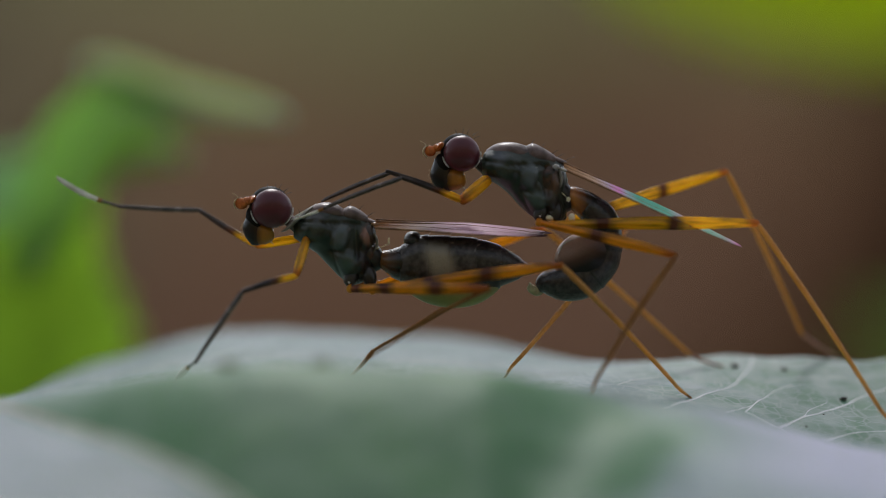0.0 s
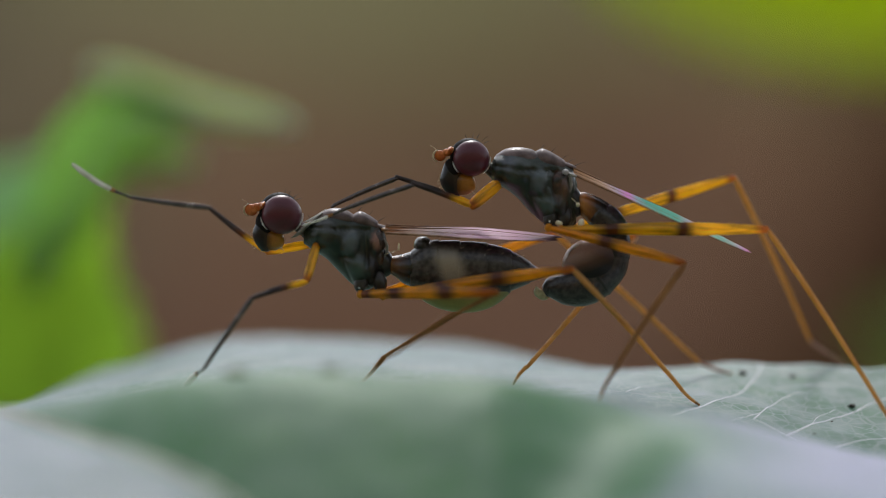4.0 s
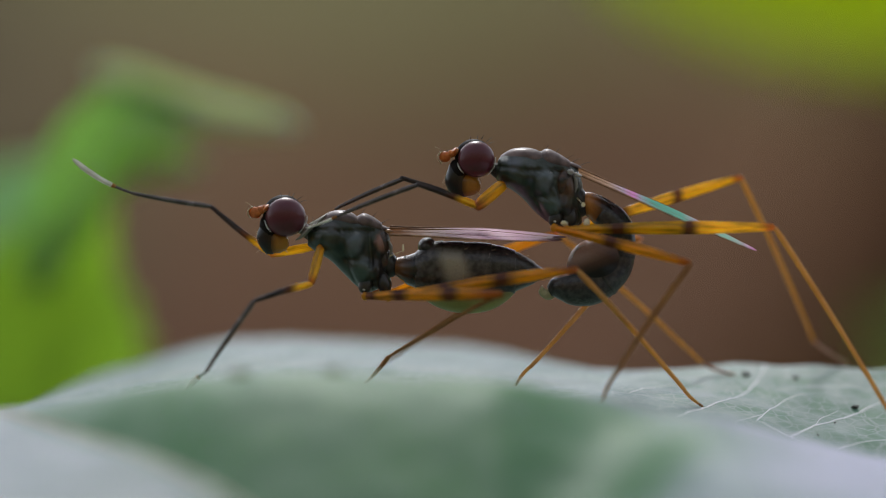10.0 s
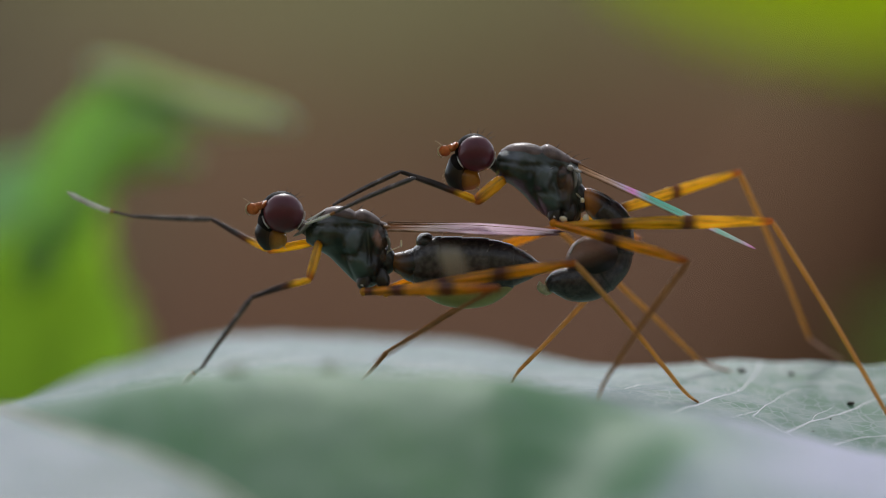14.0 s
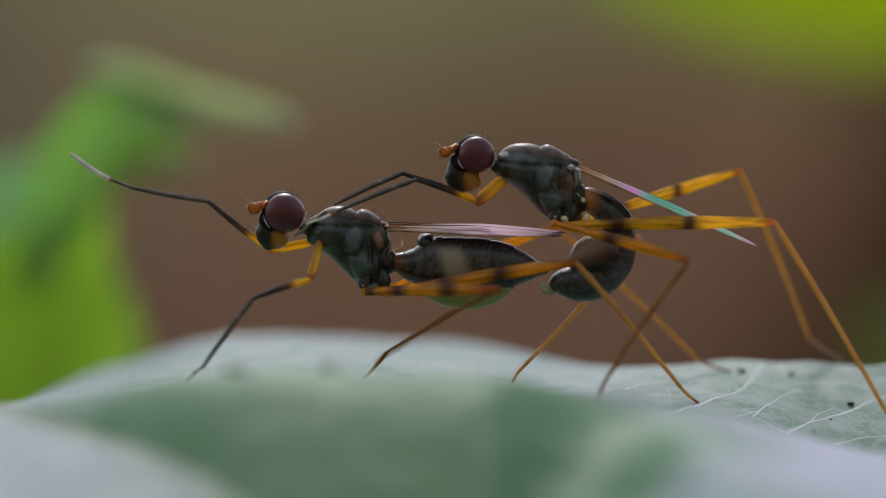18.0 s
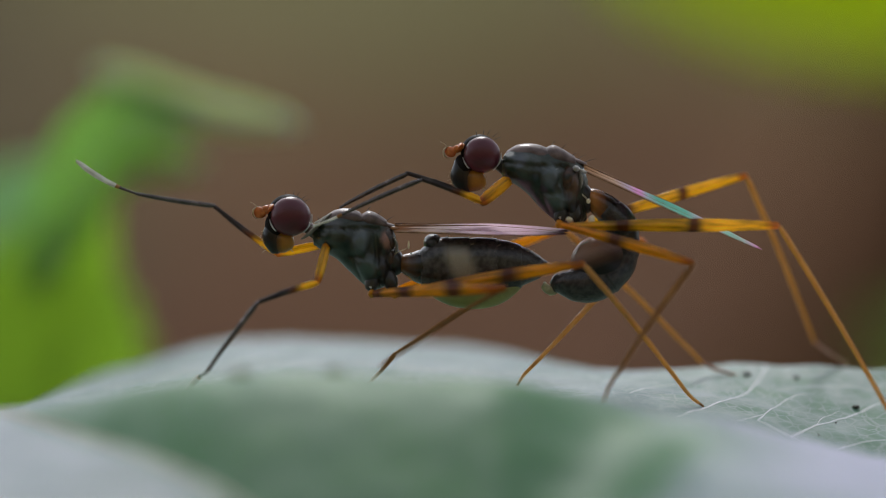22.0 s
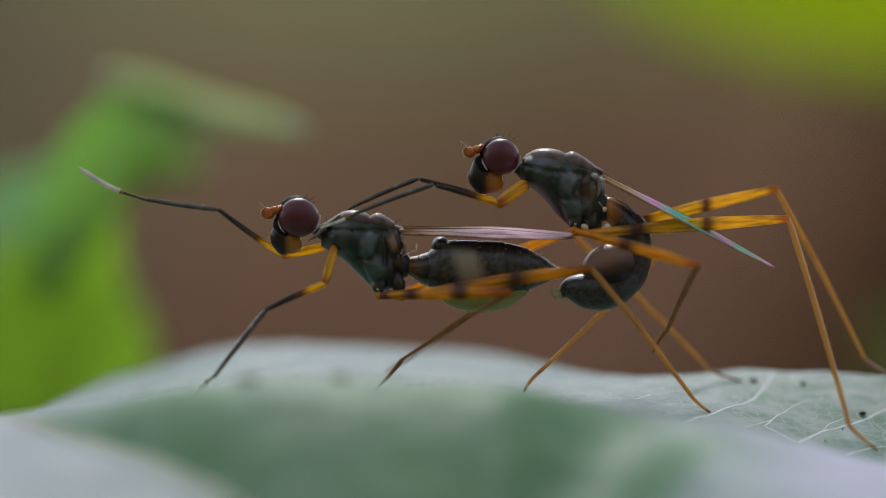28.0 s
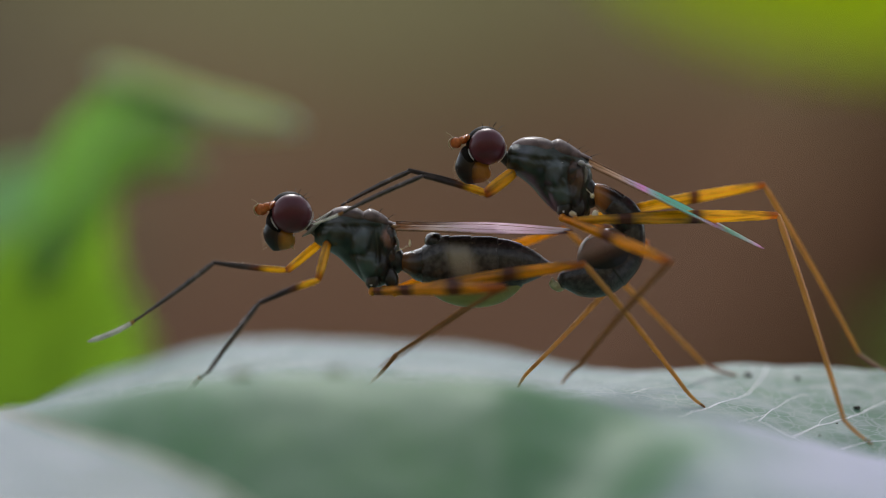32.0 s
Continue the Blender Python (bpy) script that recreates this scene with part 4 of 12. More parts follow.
    # pale tergite rims, kept bright in colour to imitate glints
    for u, top, half, thick in ((870, 425, 0.66, 0.009), (912, 437, 0.58, 0.014), (946, 456, 0.38, 0.016), (966, 468, 0.18, 0.012)):
        x, z = (u - 784) * 0.016, (441 - top) * 0.016
        part("tergite_edge", tube([(x + 0.02 - 0.05 * abs(k) ** 2, half * math.sin(k), z - half * 0.8 * (1 - math.cos(k)), thick * math.cos(k * 0.8), thick) for k in np.linspace(-1.5, 1.5, 11)], 24, 8), pale_edge, abdomen, "pale edge of a tergite, glint put into its colour", o)
    # short pale hairs added to stand for sparkles along the back
    rng = random.Random(11)
    glint = []
    for _ in range(12):
        u = rng.uniform(800, 930)
        z = (441 - np.interp(u, [800, 870, 930], [421, 425, 446])) * 0.016
        k = rng.uniform(-0.9, -0.2)
        glint.append(hair(((u - 784) * 0.016, 0.62 * math.sin(k), z - 0.5 * (1 - math.cos(k)) - 0.02), ((u - 778) * 0.016 + 0.05, 0.66 * math.sin(k), z - 0.5 * (1 - math.cos(k)) + 0.03), 0.008))
    part("bristles", merge(*glint), bristle_pale, abdomen, "short pale hairs added as glints on the back", o)
    part("bristles", merge(*[hair((x, -0.2, z), (x + 0.08, -0.25, z + 0.09), 0.006) for x, z in ((-0.5, 0.34), (0.0, 0.33), (0.6, 0.32), (1.2, 0.26), (1.8, 0.1), (2.2, -0.1))]), bristle_pale, abdomen, "fine pale hairs", o)
    wing(fly, o, (-1.507, 0.22, 0.641), (3.523, 0.1, 0.545), 1.2, 0.22, 1, wing_pink, "clear pinkish wing folded flat over the abdomen")
    wing(fly, o, (-1.501, -0.22, 0.591), (3.389, -0.1, 0.464), 1.2, 0.21, -1, wing_pink, "clear pinkish wing folded flat over the abdomen")
    LEGS["f_fore_far"] = leg(fly, o, "fore_leg", (-3.666, 0.5, 0.145), 0.12, fore_segments((1.28, 2.352, 2.32, 1.952), True, 26))
    LEGS["f_fore_near"] = leg(fly, o, "fore_leg", (-3.439, -0.5, 0.08), 0.12, fore_segments((1.06, 1.86, 2.384, 1.62), True, 26))
    mid = [(0.0, RUST), (0.06, BROWN), (0.11, DEEP_AMBER), (0.18, DEEP_AMBER), (0.25, BROWN), (0.28, BROWN), (0.35, DEEP_AMBER), (0.53, DEEP_AMBER), (0.61, BROWN), (0.65, BROWN), (0.73, DEEP_AMBER), (0.9, RUST), (1.0, RUST)]
    hind = [(0.0, DEEP_AMBER), (0.22, DEEP_AMBER), (0.29, BROWN), (0.32, BROWN), (0.39, DEEP_AMBER), (0.52, DEEP_AMBER), (0.59, BROWN), (0.63, BROWN), (0.7, DEEP_AMBER), (0.88, DEEP_AMBER), (1.0, RUST)]
    LEGS["f_mid_near"] = leg(fly, o, "middle_leg", (-2.163, -0.6, -1.241), 0.11, long_segments((4.168, 4.082, 1.45), 0.195, mid, True, False, 0.65))
    LEGS["f_mid_far"] = leg(fly, o, "middle_leg", (-2.076, 0.6, -1.175), 0.11, long_segments((3.879, 3.277, 0.729), 0.17, mid, True, False, 0.8))
    LEGS["f_hind_near"] = leg(fly, o, "hind_leg", (-1.527, -0.6, -1.272), 0.11, long_segments((5.436, 4.758, 0.693), 0.195, hind, False))
    LEGS["f_hind_far"] = leg(fly, o, "hind_leg", (-1.513, 0.6, -1.175), 0.11, long_segments((5.454, 5.872, 1.03), 0.17, hind, False, True))
    return fly


def male_fly():
    o = (2.816, 0, 1.776)
    fly = tagged(new("stilt_legged_fly"), "dark male stilt-legged fly riding on the other's back", "fly", "pair of mating flies")
    fly.matrix_basis = at(*(2.816, 0, 301.776))
    fly_head(fly, o, (1.024, 0, 2.64), -2.0, 0.92, 13)
    part("neck", tube([(*(1.408, 0, 2.48), 0.14, 0.18), (*(1.6, 0, 2.352), 0.2, 0.24), (*(1.792, 0, 2.256), 0.26, 0.3)], 8, 14), chitin, fly, "short black neck", o)
    body = part("thorax", hull([(1.61, 2.52, 2.07, 0.3), (1.73, 2.72, 1.96, 0.44), (2.032, 2.896, 1.776, 0.56), (2.368, 2.912, 1.504, 0.63), (2.688, 2.864, 1.136, 0.63), (3.072, 2.832, 0.816, 0.58), (3.488, 2.656, 0.64, 0.52), (3.776, 2.448, 0.672, 0.44), (3.936, 2.256, 0.816, 0.32), (4.032, 1.936, 1.04, 0.14)], 64, 72, 2.4, lump=0.007,
        swells=[(2.944, 2.0, 0.25, 0.38, 12, 0.22), (3.136, 1.328, 0.31, 0.38, -32, 0.2), (2.304, 2.192, 0.384, 0.416, 30, 0.17), (1.792, 2.384, 0.192, 0.288, 20, 0.136), (3.68, 1.776, 0.128, 0.32, 0, 0.136), (3.584, 1.168, 0.16, 0.352, 0, 0.17)],
        grooves=[(1.664, 2.448, 2.4, 2.32, 0.04, 0.108), (2.4, 2.32, 3.456, 2.288, 0.04, 0.144), (2.656, 1.584, 3.264, 1.52, 0.05, 0.126), (3.344, 2.192, 3.456, 0.784, 0.07, 0.09), (2.688, 1.52, 2.976, 0.944, 0.04, 0.072)]), thorax_skin("green_black_thorax", [
        (0.734, -0.726, 0.34, 0.5, 0, (0.013, 0.01, 0.008)),
        (0.734, 0.074, 0.26, 0.5, 0, (0.09, 0.043, 0.022)),
        # greys again: flank and shoulder highlights put into the dust colour
        (0.124, 0.224, 0.22, 0.36, 12, (0.075, 0.094, 0.098)),
        (0.314, -0.476, 0.3, 0.34, -30, (0.05, 0.072, 0.06)),
        (-0.716, 0.724, 0.26, 0.26, 30, (0.06, 0.07, 0.08))]), fly, "black thorax with a dark green sheen", o)
    part("scutum", hull([(1.744, 2.768, 2.384, 0.3), (2.016, 2.928, 2.352, 0.46), (2.368, 2.976, 2.352, 0.52), (2.688, 2.928, 2.384, 0.5), (2.912, 2.832, 2.384, 0.42)], 20, 24, 2.2), chitin_dull, body, "dull grey-brown back plate", o)
    part("scutum", hull([(2.88, 2.864, 2.352, 0.4), (3.072, 2.928, 2.32, 0.47), (3.36, 2.8, 2.304, 0.45), (3.68, 2.592, 2.288, 0.33)], 18, 24, 2.2), chitin_dull, body, "dull grey rear back plate", o)
    part("scutellum", hull([(3.616, 2.576, 2.352, 0.26), (3.808, 2.512, 2.32, 0.22), (4, 2.416, 2.304, 0.1)], 12, 18, 2.1), chitin_dull, body, "small grey scutellum", o)
    # two more beads that imitate glints
    for q in ((1.72, -0.42, 2.24), (3.22, -0.62, 0.86)):
        part("glint_bead", ball(q, (0.03, 0.02, 0.03), 20, 10, 6), silver, body, "tiny silver bead added as a glint", o)
    for a, b in (((3.317, -0.34, 1.196), (3.184, -0.5, 0.716)), ((3.7, -0.32, 1.292), (3.63, -0.5, 0.685)), ((3.339, 0.34, 1.204), (3.312, 0.5, 0.724)), ((3.724, 0.32, 1.3), (3.891, 0.5, 0.724))):
        part("coxa", tube([(*a, 0.06, 0.06), (*[p * 0.85 + q * 0.15 for p, q in zip(a, b)], 0.15, 0.15), (*[(p + q) / 2 for p, q in zip(a, b)], 0.2, 0.18), (*[p * 0.15 + q * 0.85 for p, q in zip(a, b)], 0.16, 0.14), (*b, 0.07, 0.07)], 16, 20), chitin, body, "", o)
    part("hind_plate", ball((3.934, -0.05, 1.423), (0.26, 0.34, 0.46), -12), chitin, body, "", o)
    part("side_plate", ball((3.572, -0.34, 1.005), (0.17, 0.22, 0.28), 0, 22, 16), chitin, body, "", o)
    part("hind_plate", merge(ball((3.5, -0.15, 1.9), (0.36, 0.4, 0.5), 12, 26, 18), ball((3.62, -0.12, 1.45), (0.26, 0.38, 0.42), -8, 26, 18)), chitin_brown, body, "reddish-brown plate below the wing", o)
    part("hind_plate", tube([(*(3.793, -0.4, 2.152), 0.03, 0.08), (*(3.84, -0.42, 1.992), 0.06, 0.1), (*(3.824, -0.42, 1.769), 0.045, 0.08), (*(3.745, -0.4, 1.578), 0.02, 0.05)], 14, 10), neck_skin, body, "pale dusted hind edge", o)
    part("wing_root", merge(ball((3.694, -0.5, 2.245), (0.1, 0.07, 0.08), 10), ball((3.886, -0.48, 2.166), (0.13, 0.06, 0.05), 24)), pale_edge, body, "pale shining knob at the wing root", o)
    part("halter", merge(hair((3.827, -0.35, 1.547), (4.01, -0.55, 1.353), 0.018), ball((4.026, -0.56, 1.321), (0.06, 0.06, 0.07), 0)), cream, body, "cream halter knob", o)
    part("hip_plate", ball((4.111, -0.6, 0.797), (0.095, 0.08, 0.135), 12), cream, body, "cream plate at the hip", o)
    part("hip_plate", ball((3.485, -0.62, 0.796), (0.11, 0.08, 0.08), 20), cream, body, "cream plate at the hip", o)
    part("suture", tube([(*(2.29, -0.6, 2.29), 0.008, 0.02), (*(2.417, -0.64, 2.194), 0.011, 0.02), (*(2.766, -0.66, 2.21), 0.011, 0.02), (*(3.181, -0.62, 2.242), 0.008, 0.02)], 20, 6), pale_edge, body, "fine pale seam below the back plate", o)
    part("bristles", merge(*[hair(p, q, 0.009, 0.02) for p, q in (((3.29, -0.2, 2.795), (3.448, -0.25, 2.953)), ((3.577, -0.2, 2.603), (3.797, -0.3, 2.728)), ((3.932, -0.1, 2.414), (4.28, -0.2, 2.523)), ((3.014, 0.2, 2.902), (3.142, 0.2, 3.062)), ((3.749, 0.15, 2.516), (4.008, 0.2, 2.645)))]), bristle_black, body, "black back bristles", o)
    abdomen = part("abdomen", tube([(*(3.936, 0, 1.424), 0.22, 0.26), (*(4.16, 0, 1.392), 0.3, 0.36), (*(4.448, 0, 1.2), 0.38, 0.44), (*(4.704, 0, 0.976), 0.42, 0.48)], 16, 22), waist_skin, fly, "amber-brown waist of the curled abdomen", o)
    part("tergite", tube([(*(4.544, 0, 1.104), 0.38, 0.46), (*(4.8, 0, 0.88), 0.45, 0.5), (*(4.992, 0, 0.624), 0.45, 0.52), (*(5.104, 0, 0.368), 0.4, 0.52)], 14, 24), abdomen_black, abdomen, "black curled tergite", o)
    part("tergite", tube([(*(5.088, 0, 0.464), 0.38, 0.5), (*(5.12, 0, 0.144), 0.37, 0.52), (*(5.056, 0, -0.176), 0.41, 0.53)], 12, 24), abdomen_black, abdomen, "", o)
    part("tergite", tube([(*(5.088, 0, -0.08), 0.38, 0.52), (*(4.896, 0, -0.464), 0.48, 0.55), (*(4.48, 0, -0.784), 0.6, 0.55)], 14, 24), abdomen_black, abdomen, "", o)
    part("tergite", tube([(*(4.608, 0, -0.688), 0.57, 0.54), (*(4.192, 0, -0.944), 0.58, 0.54), (*(3.744, 0, -1.008), 0.53, 0.5), (*(3.392, 0, -0.992), 0.42, 0.44), (*(3.152, 0, -1.024), 0.3, 0.34), (*(2.976, 0, -1.088), 0.14, 0.18)], 22, 24), abdomen_black, abdomen, "glossy black tip of the abdomen", o)
    part("membrane", ball((4.45, 0, -0.33), (0.93, 0.655, 0.73), -8, 36, 28), curl_skin, abdomen, "pinkish-brown membrane in the curl", o)
    part("clasper", merge(ball((2.86, -0.1, -1.15), (0.2, 0.11, 0.13), 38), ball((2.78, -0.12, -1.06), (0.07, 0.08, 0.11), 15), ball((2.995, 0.1, -1.23), (0.14, 0.12, 0.1), 0), hair((2.84, -0.14, -1.26), (2.98, -0.16, -1.33), 0.02, -0.02), hair((2.74, -0.14, -0.98), (2.82, -0.12, -0.92), 0.015, 0.02)), clasper_skin, abdomen, "olive translucent clasper", o)
    part("edge_line", tube([(*(3.637, -0.3, -0.175), 0.012, 0.03), (*(3.797, -0.3, 0.08), 0.016, 0.03), (*(4.148, -0.3, 0.223), 0.014, 0.03)], 14, 6), silver, abdomen, "bright edge of the membrane", o)
    wing(fly, o, (3.946, 0.25, 2.31), (8.881, 0.2, 0.064), 1.25, 0.12, 1, wing_film, "clear wing, green and pink gleam painted on")
    wing(fly, o, (3.926, -0.25, 2.266), (8.911, -0.2, 0), 1.25, 0.21, -1, wing_film, "clear wing, green and pink gleam painted on")
    LEGS["m_fore_far"] = leg(fly, o, "fore_leg", (1.784, 0.45, 1.945), 0.12, fore_segments((0.955, 2.319, 2.026, 0.991), False, 26, 1.35))
    LEGS["m_fore_near"] = leg(fly, o, "fore_leg", (1.736, -0.45, 1.896), 0.12, fore_segments((0.932, 1.819, 2.324, 1.072), False, 26, 1.35))
    mid = [(0.0, DEEP_AMBER), (0.31, DEEP_AMBER), (0.4, BROWN), (0.45, BROWN), (0.54, DEEP_AMBER), (0.84, DEEP_AMBER), (0.96, RUST), (1.0, RUST)]
    hind = [(0.0, AMBER), (0.16, AMBER), (0.225, BROWN), (0.265, BROWN), (0.33, AMBER), (0.545, AMBER), (0.585, BROWN), (0.605, BROWN), (0.65, AMBER), (0.93, AMBER), (0.985, RUST), (1.0, RUST)]
    LEGS["m_mid_near"] = leg(fly, o, "middle_leg", (3.194, -0.7, 0.683), 0.11, long_segments((4.021, 3.872, 0.765), 0.165, mid, True))
    LEGS["m_mid_far"] = leg(fly, o, "middle_leg", (3.476, 0.6, 0.692), 0.11, long_segments((3.235, 5.745, 0.654), 0.165, mid, False))
    LEGS["m_hind_near"] = leg(fly, o, "hind_leg", (3.559, -0.7, 0.62), 0.11, long_segments((5.765, 6.259, 1.006), 0.2, hind, False))
    LEGS["m_hind_far"] = leg(fly, o, "hind_leg", (3.959, 0.6, 0.692), 0.11, long_segments((5.353, 5.724, 1.188), 0.185, hind, False, True))
    return fly, abdomen


FEMALE = female_fly()
MALE, CURLED = male_fly()


# ---- grit on the leaf ----
def speck(x, y, size, label, flat=0.6, skin=None):
    z = float(leaf_height(np.array(x), np.array(y)))
    v, f, i = ball((0, 0, 0), (size, size * 0.8, size * flat), 0, 9, 6)
    rng = random.Random(int(x * 100))
    v = v * np.array([[rng.uniform(0.7, 1.25)] for _ in v])
    ob = part("grit", (v, f, i), skin or speck_dark, None, label)
    ob.location = (x * MM, y * MM, (EYE + z + size * 0.25) * MM)
    tagged(ob, category="grit", group="grit on the leaf")


speck(11.80, 1.58, 0.1, "dark grain of grit lying on the leaf")
speck(10.28, 3.52, 0.08, "dark grain of grit lying on the leaf")
speck(8.85, 3.64, 0.12, "dark crumb beside a fly's foot")
speck(10.46, -0.94, 0.05, "tiny dark grain of grit on the leaf")
speck(11.09, 0.28, 0.03, "tiny dark grain of grit on the leaf")
speck(-2.85, -8.60, 0.3, "flat dull green crumb lying on the leaf", 0.3, stem_green)
speck(-5.34, -8.60, 0.34, "flat dull green crumb lying on the leaf", 0.3, stem_green)


# ---- plants behind ----
def blade(rows, across, cup=0.15, count=26, wide=11):
    """A curved leaf blade: rows of (x, y, z, half width) along its midrib; across: the way of its width."""
    s = spline(rows, count)
    s[:, 3] = np.maximum(s[:, 3], 0.15)
    c = np.array(across, float)
    c /= np.linalg.norm(c)
    grid = np.zeros((count, wide, 3))
    along = np.gradient(s[:, :3], axis=0)
    for i in range(count):
        w = along[i] / np.linalg.norm(along[i])
        side = c - w * (c @ w)
        side /= np.linalg.norm(side)
        up = np.cross(w, side)
        for j in range(wide):
            q = 2 * j / (wide - 1) - 1
            grid[i, j] = s[i, :3] + side * q * s[i, 3] * (1 + 0.06 * math.sin(i * 1.7 + j)) + up * cup * abs(q) ** 1.6 * s[i, 3]
    n, m = count, wide
    normal = np.cross(along[count // 2], c)
    top = grid.reshape(-1, 3)
    low = top - normal / np.linalg.norm(normal) * 0.25
    faces = []
    for i in range(n - 1):
        for j in range(m - 1):
            a = i * m + j
            faces.append((a, a + m, a + m + 1, a + 1))
            faces.append((n * m + a, n * m + a + 1, n * m + a + m + 1, n * m + a + m))
    ring = [i * m for i in range(n)] + [(n - 1) * m + j for j in range(1, m)] + [i * m + m - 1 for i in range(n - 2, -1, -1)] + [j for j in range(m - 2, 0, -1)]
    for a, b in zip(ring, ring[1:] + ring[:1]):
        faces.append((a, n * m + a, n * m + b, b))
    return np.vstack([top, low]), faces, [0] * len(faces)


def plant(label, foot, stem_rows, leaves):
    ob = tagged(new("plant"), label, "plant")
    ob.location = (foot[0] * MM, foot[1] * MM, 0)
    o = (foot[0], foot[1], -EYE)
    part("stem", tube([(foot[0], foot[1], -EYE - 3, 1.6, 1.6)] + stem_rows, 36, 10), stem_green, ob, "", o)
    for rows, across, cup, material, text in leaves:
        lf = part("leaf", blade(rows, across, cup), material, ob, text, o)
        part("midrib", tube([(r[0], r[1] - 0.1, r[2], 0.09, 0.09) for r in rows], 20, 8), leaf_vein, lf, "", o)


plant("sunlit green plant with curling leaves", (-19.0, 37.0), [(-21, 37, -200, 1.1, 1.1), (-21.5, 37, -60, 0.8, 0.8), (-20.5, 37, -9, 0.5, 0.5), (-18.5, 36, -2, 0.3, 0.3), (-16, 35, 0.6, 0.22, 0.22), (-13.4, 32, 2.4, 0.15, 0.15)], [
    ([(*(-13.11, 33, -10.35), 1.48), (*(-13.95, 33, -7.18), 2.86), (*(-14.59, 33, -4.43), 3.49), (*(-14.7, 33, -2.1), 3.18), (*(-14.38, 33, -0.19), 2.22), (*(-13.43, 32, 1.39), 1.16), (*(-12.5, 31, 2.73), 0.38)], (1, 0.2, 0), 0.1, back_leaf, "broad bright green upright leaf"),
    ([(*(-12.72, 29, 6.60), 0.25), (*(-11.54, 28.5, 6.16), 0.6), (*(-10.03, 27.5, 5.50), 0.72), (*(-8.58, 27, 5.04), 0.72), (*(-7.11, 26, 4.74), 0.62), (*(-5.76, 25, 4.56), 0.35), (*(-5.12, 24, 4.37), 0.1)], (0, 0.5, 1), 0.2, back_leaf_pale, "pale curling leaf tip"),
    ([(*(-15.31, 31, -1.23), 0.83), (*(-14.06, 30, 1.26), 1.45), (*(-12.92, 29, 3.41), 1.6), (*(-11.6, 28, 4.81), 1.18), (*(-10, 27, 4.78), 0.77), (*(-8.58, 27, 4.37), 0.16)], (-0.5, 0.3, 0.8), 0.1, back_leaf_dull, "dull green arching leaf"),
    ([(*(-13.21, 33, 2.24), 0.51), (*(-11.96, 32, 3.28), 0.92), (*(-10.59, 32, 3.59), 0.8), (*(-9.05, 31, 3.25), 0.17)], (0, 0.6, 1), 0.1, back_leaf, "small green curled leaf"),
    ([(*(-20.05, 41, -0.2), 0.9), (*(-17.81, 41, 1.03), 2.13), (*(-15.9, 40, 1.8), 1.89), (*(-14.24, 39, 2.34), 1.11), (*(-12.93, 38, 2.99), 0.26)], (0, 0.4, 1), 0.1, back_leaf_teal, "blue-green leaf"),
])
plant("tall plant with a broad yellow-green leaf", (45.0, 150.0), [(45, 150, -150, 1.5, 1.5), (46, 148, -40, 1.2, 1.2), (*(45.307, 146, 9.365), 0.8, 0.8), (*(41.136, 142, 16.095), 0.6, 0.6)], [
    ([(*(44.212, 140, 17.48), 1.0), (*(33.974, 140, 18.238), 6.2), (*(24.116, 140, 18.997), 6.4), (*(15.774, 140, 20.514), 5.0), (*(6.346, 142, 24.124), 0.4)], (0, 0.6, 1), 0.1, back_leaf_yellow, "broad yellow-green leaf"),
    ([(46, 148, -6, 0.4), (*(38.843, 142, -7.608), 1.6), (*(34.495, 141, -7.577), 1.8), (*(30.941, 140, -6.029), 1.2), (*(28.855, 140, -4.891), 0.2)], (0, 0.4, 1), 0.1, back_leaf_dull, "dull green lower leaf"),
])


# ---- ground ----
def ground_height(x, y):
    """Flat floor that climbs as an earth bank before the lens (metres); the unseen rise behind it is added to hold back
    sky light.
    """
    return 0.72 * smooth(0.15, 2.6, y + 0.05 * np.sin(x * 7)) + 1.6 * smooth(-0.3, -2.3, y) + 0.02 * np.sin(x * 9 + 1) * np.cos(y * 8) * smooth(30, 1, np.abs(x) + np.abs(y))


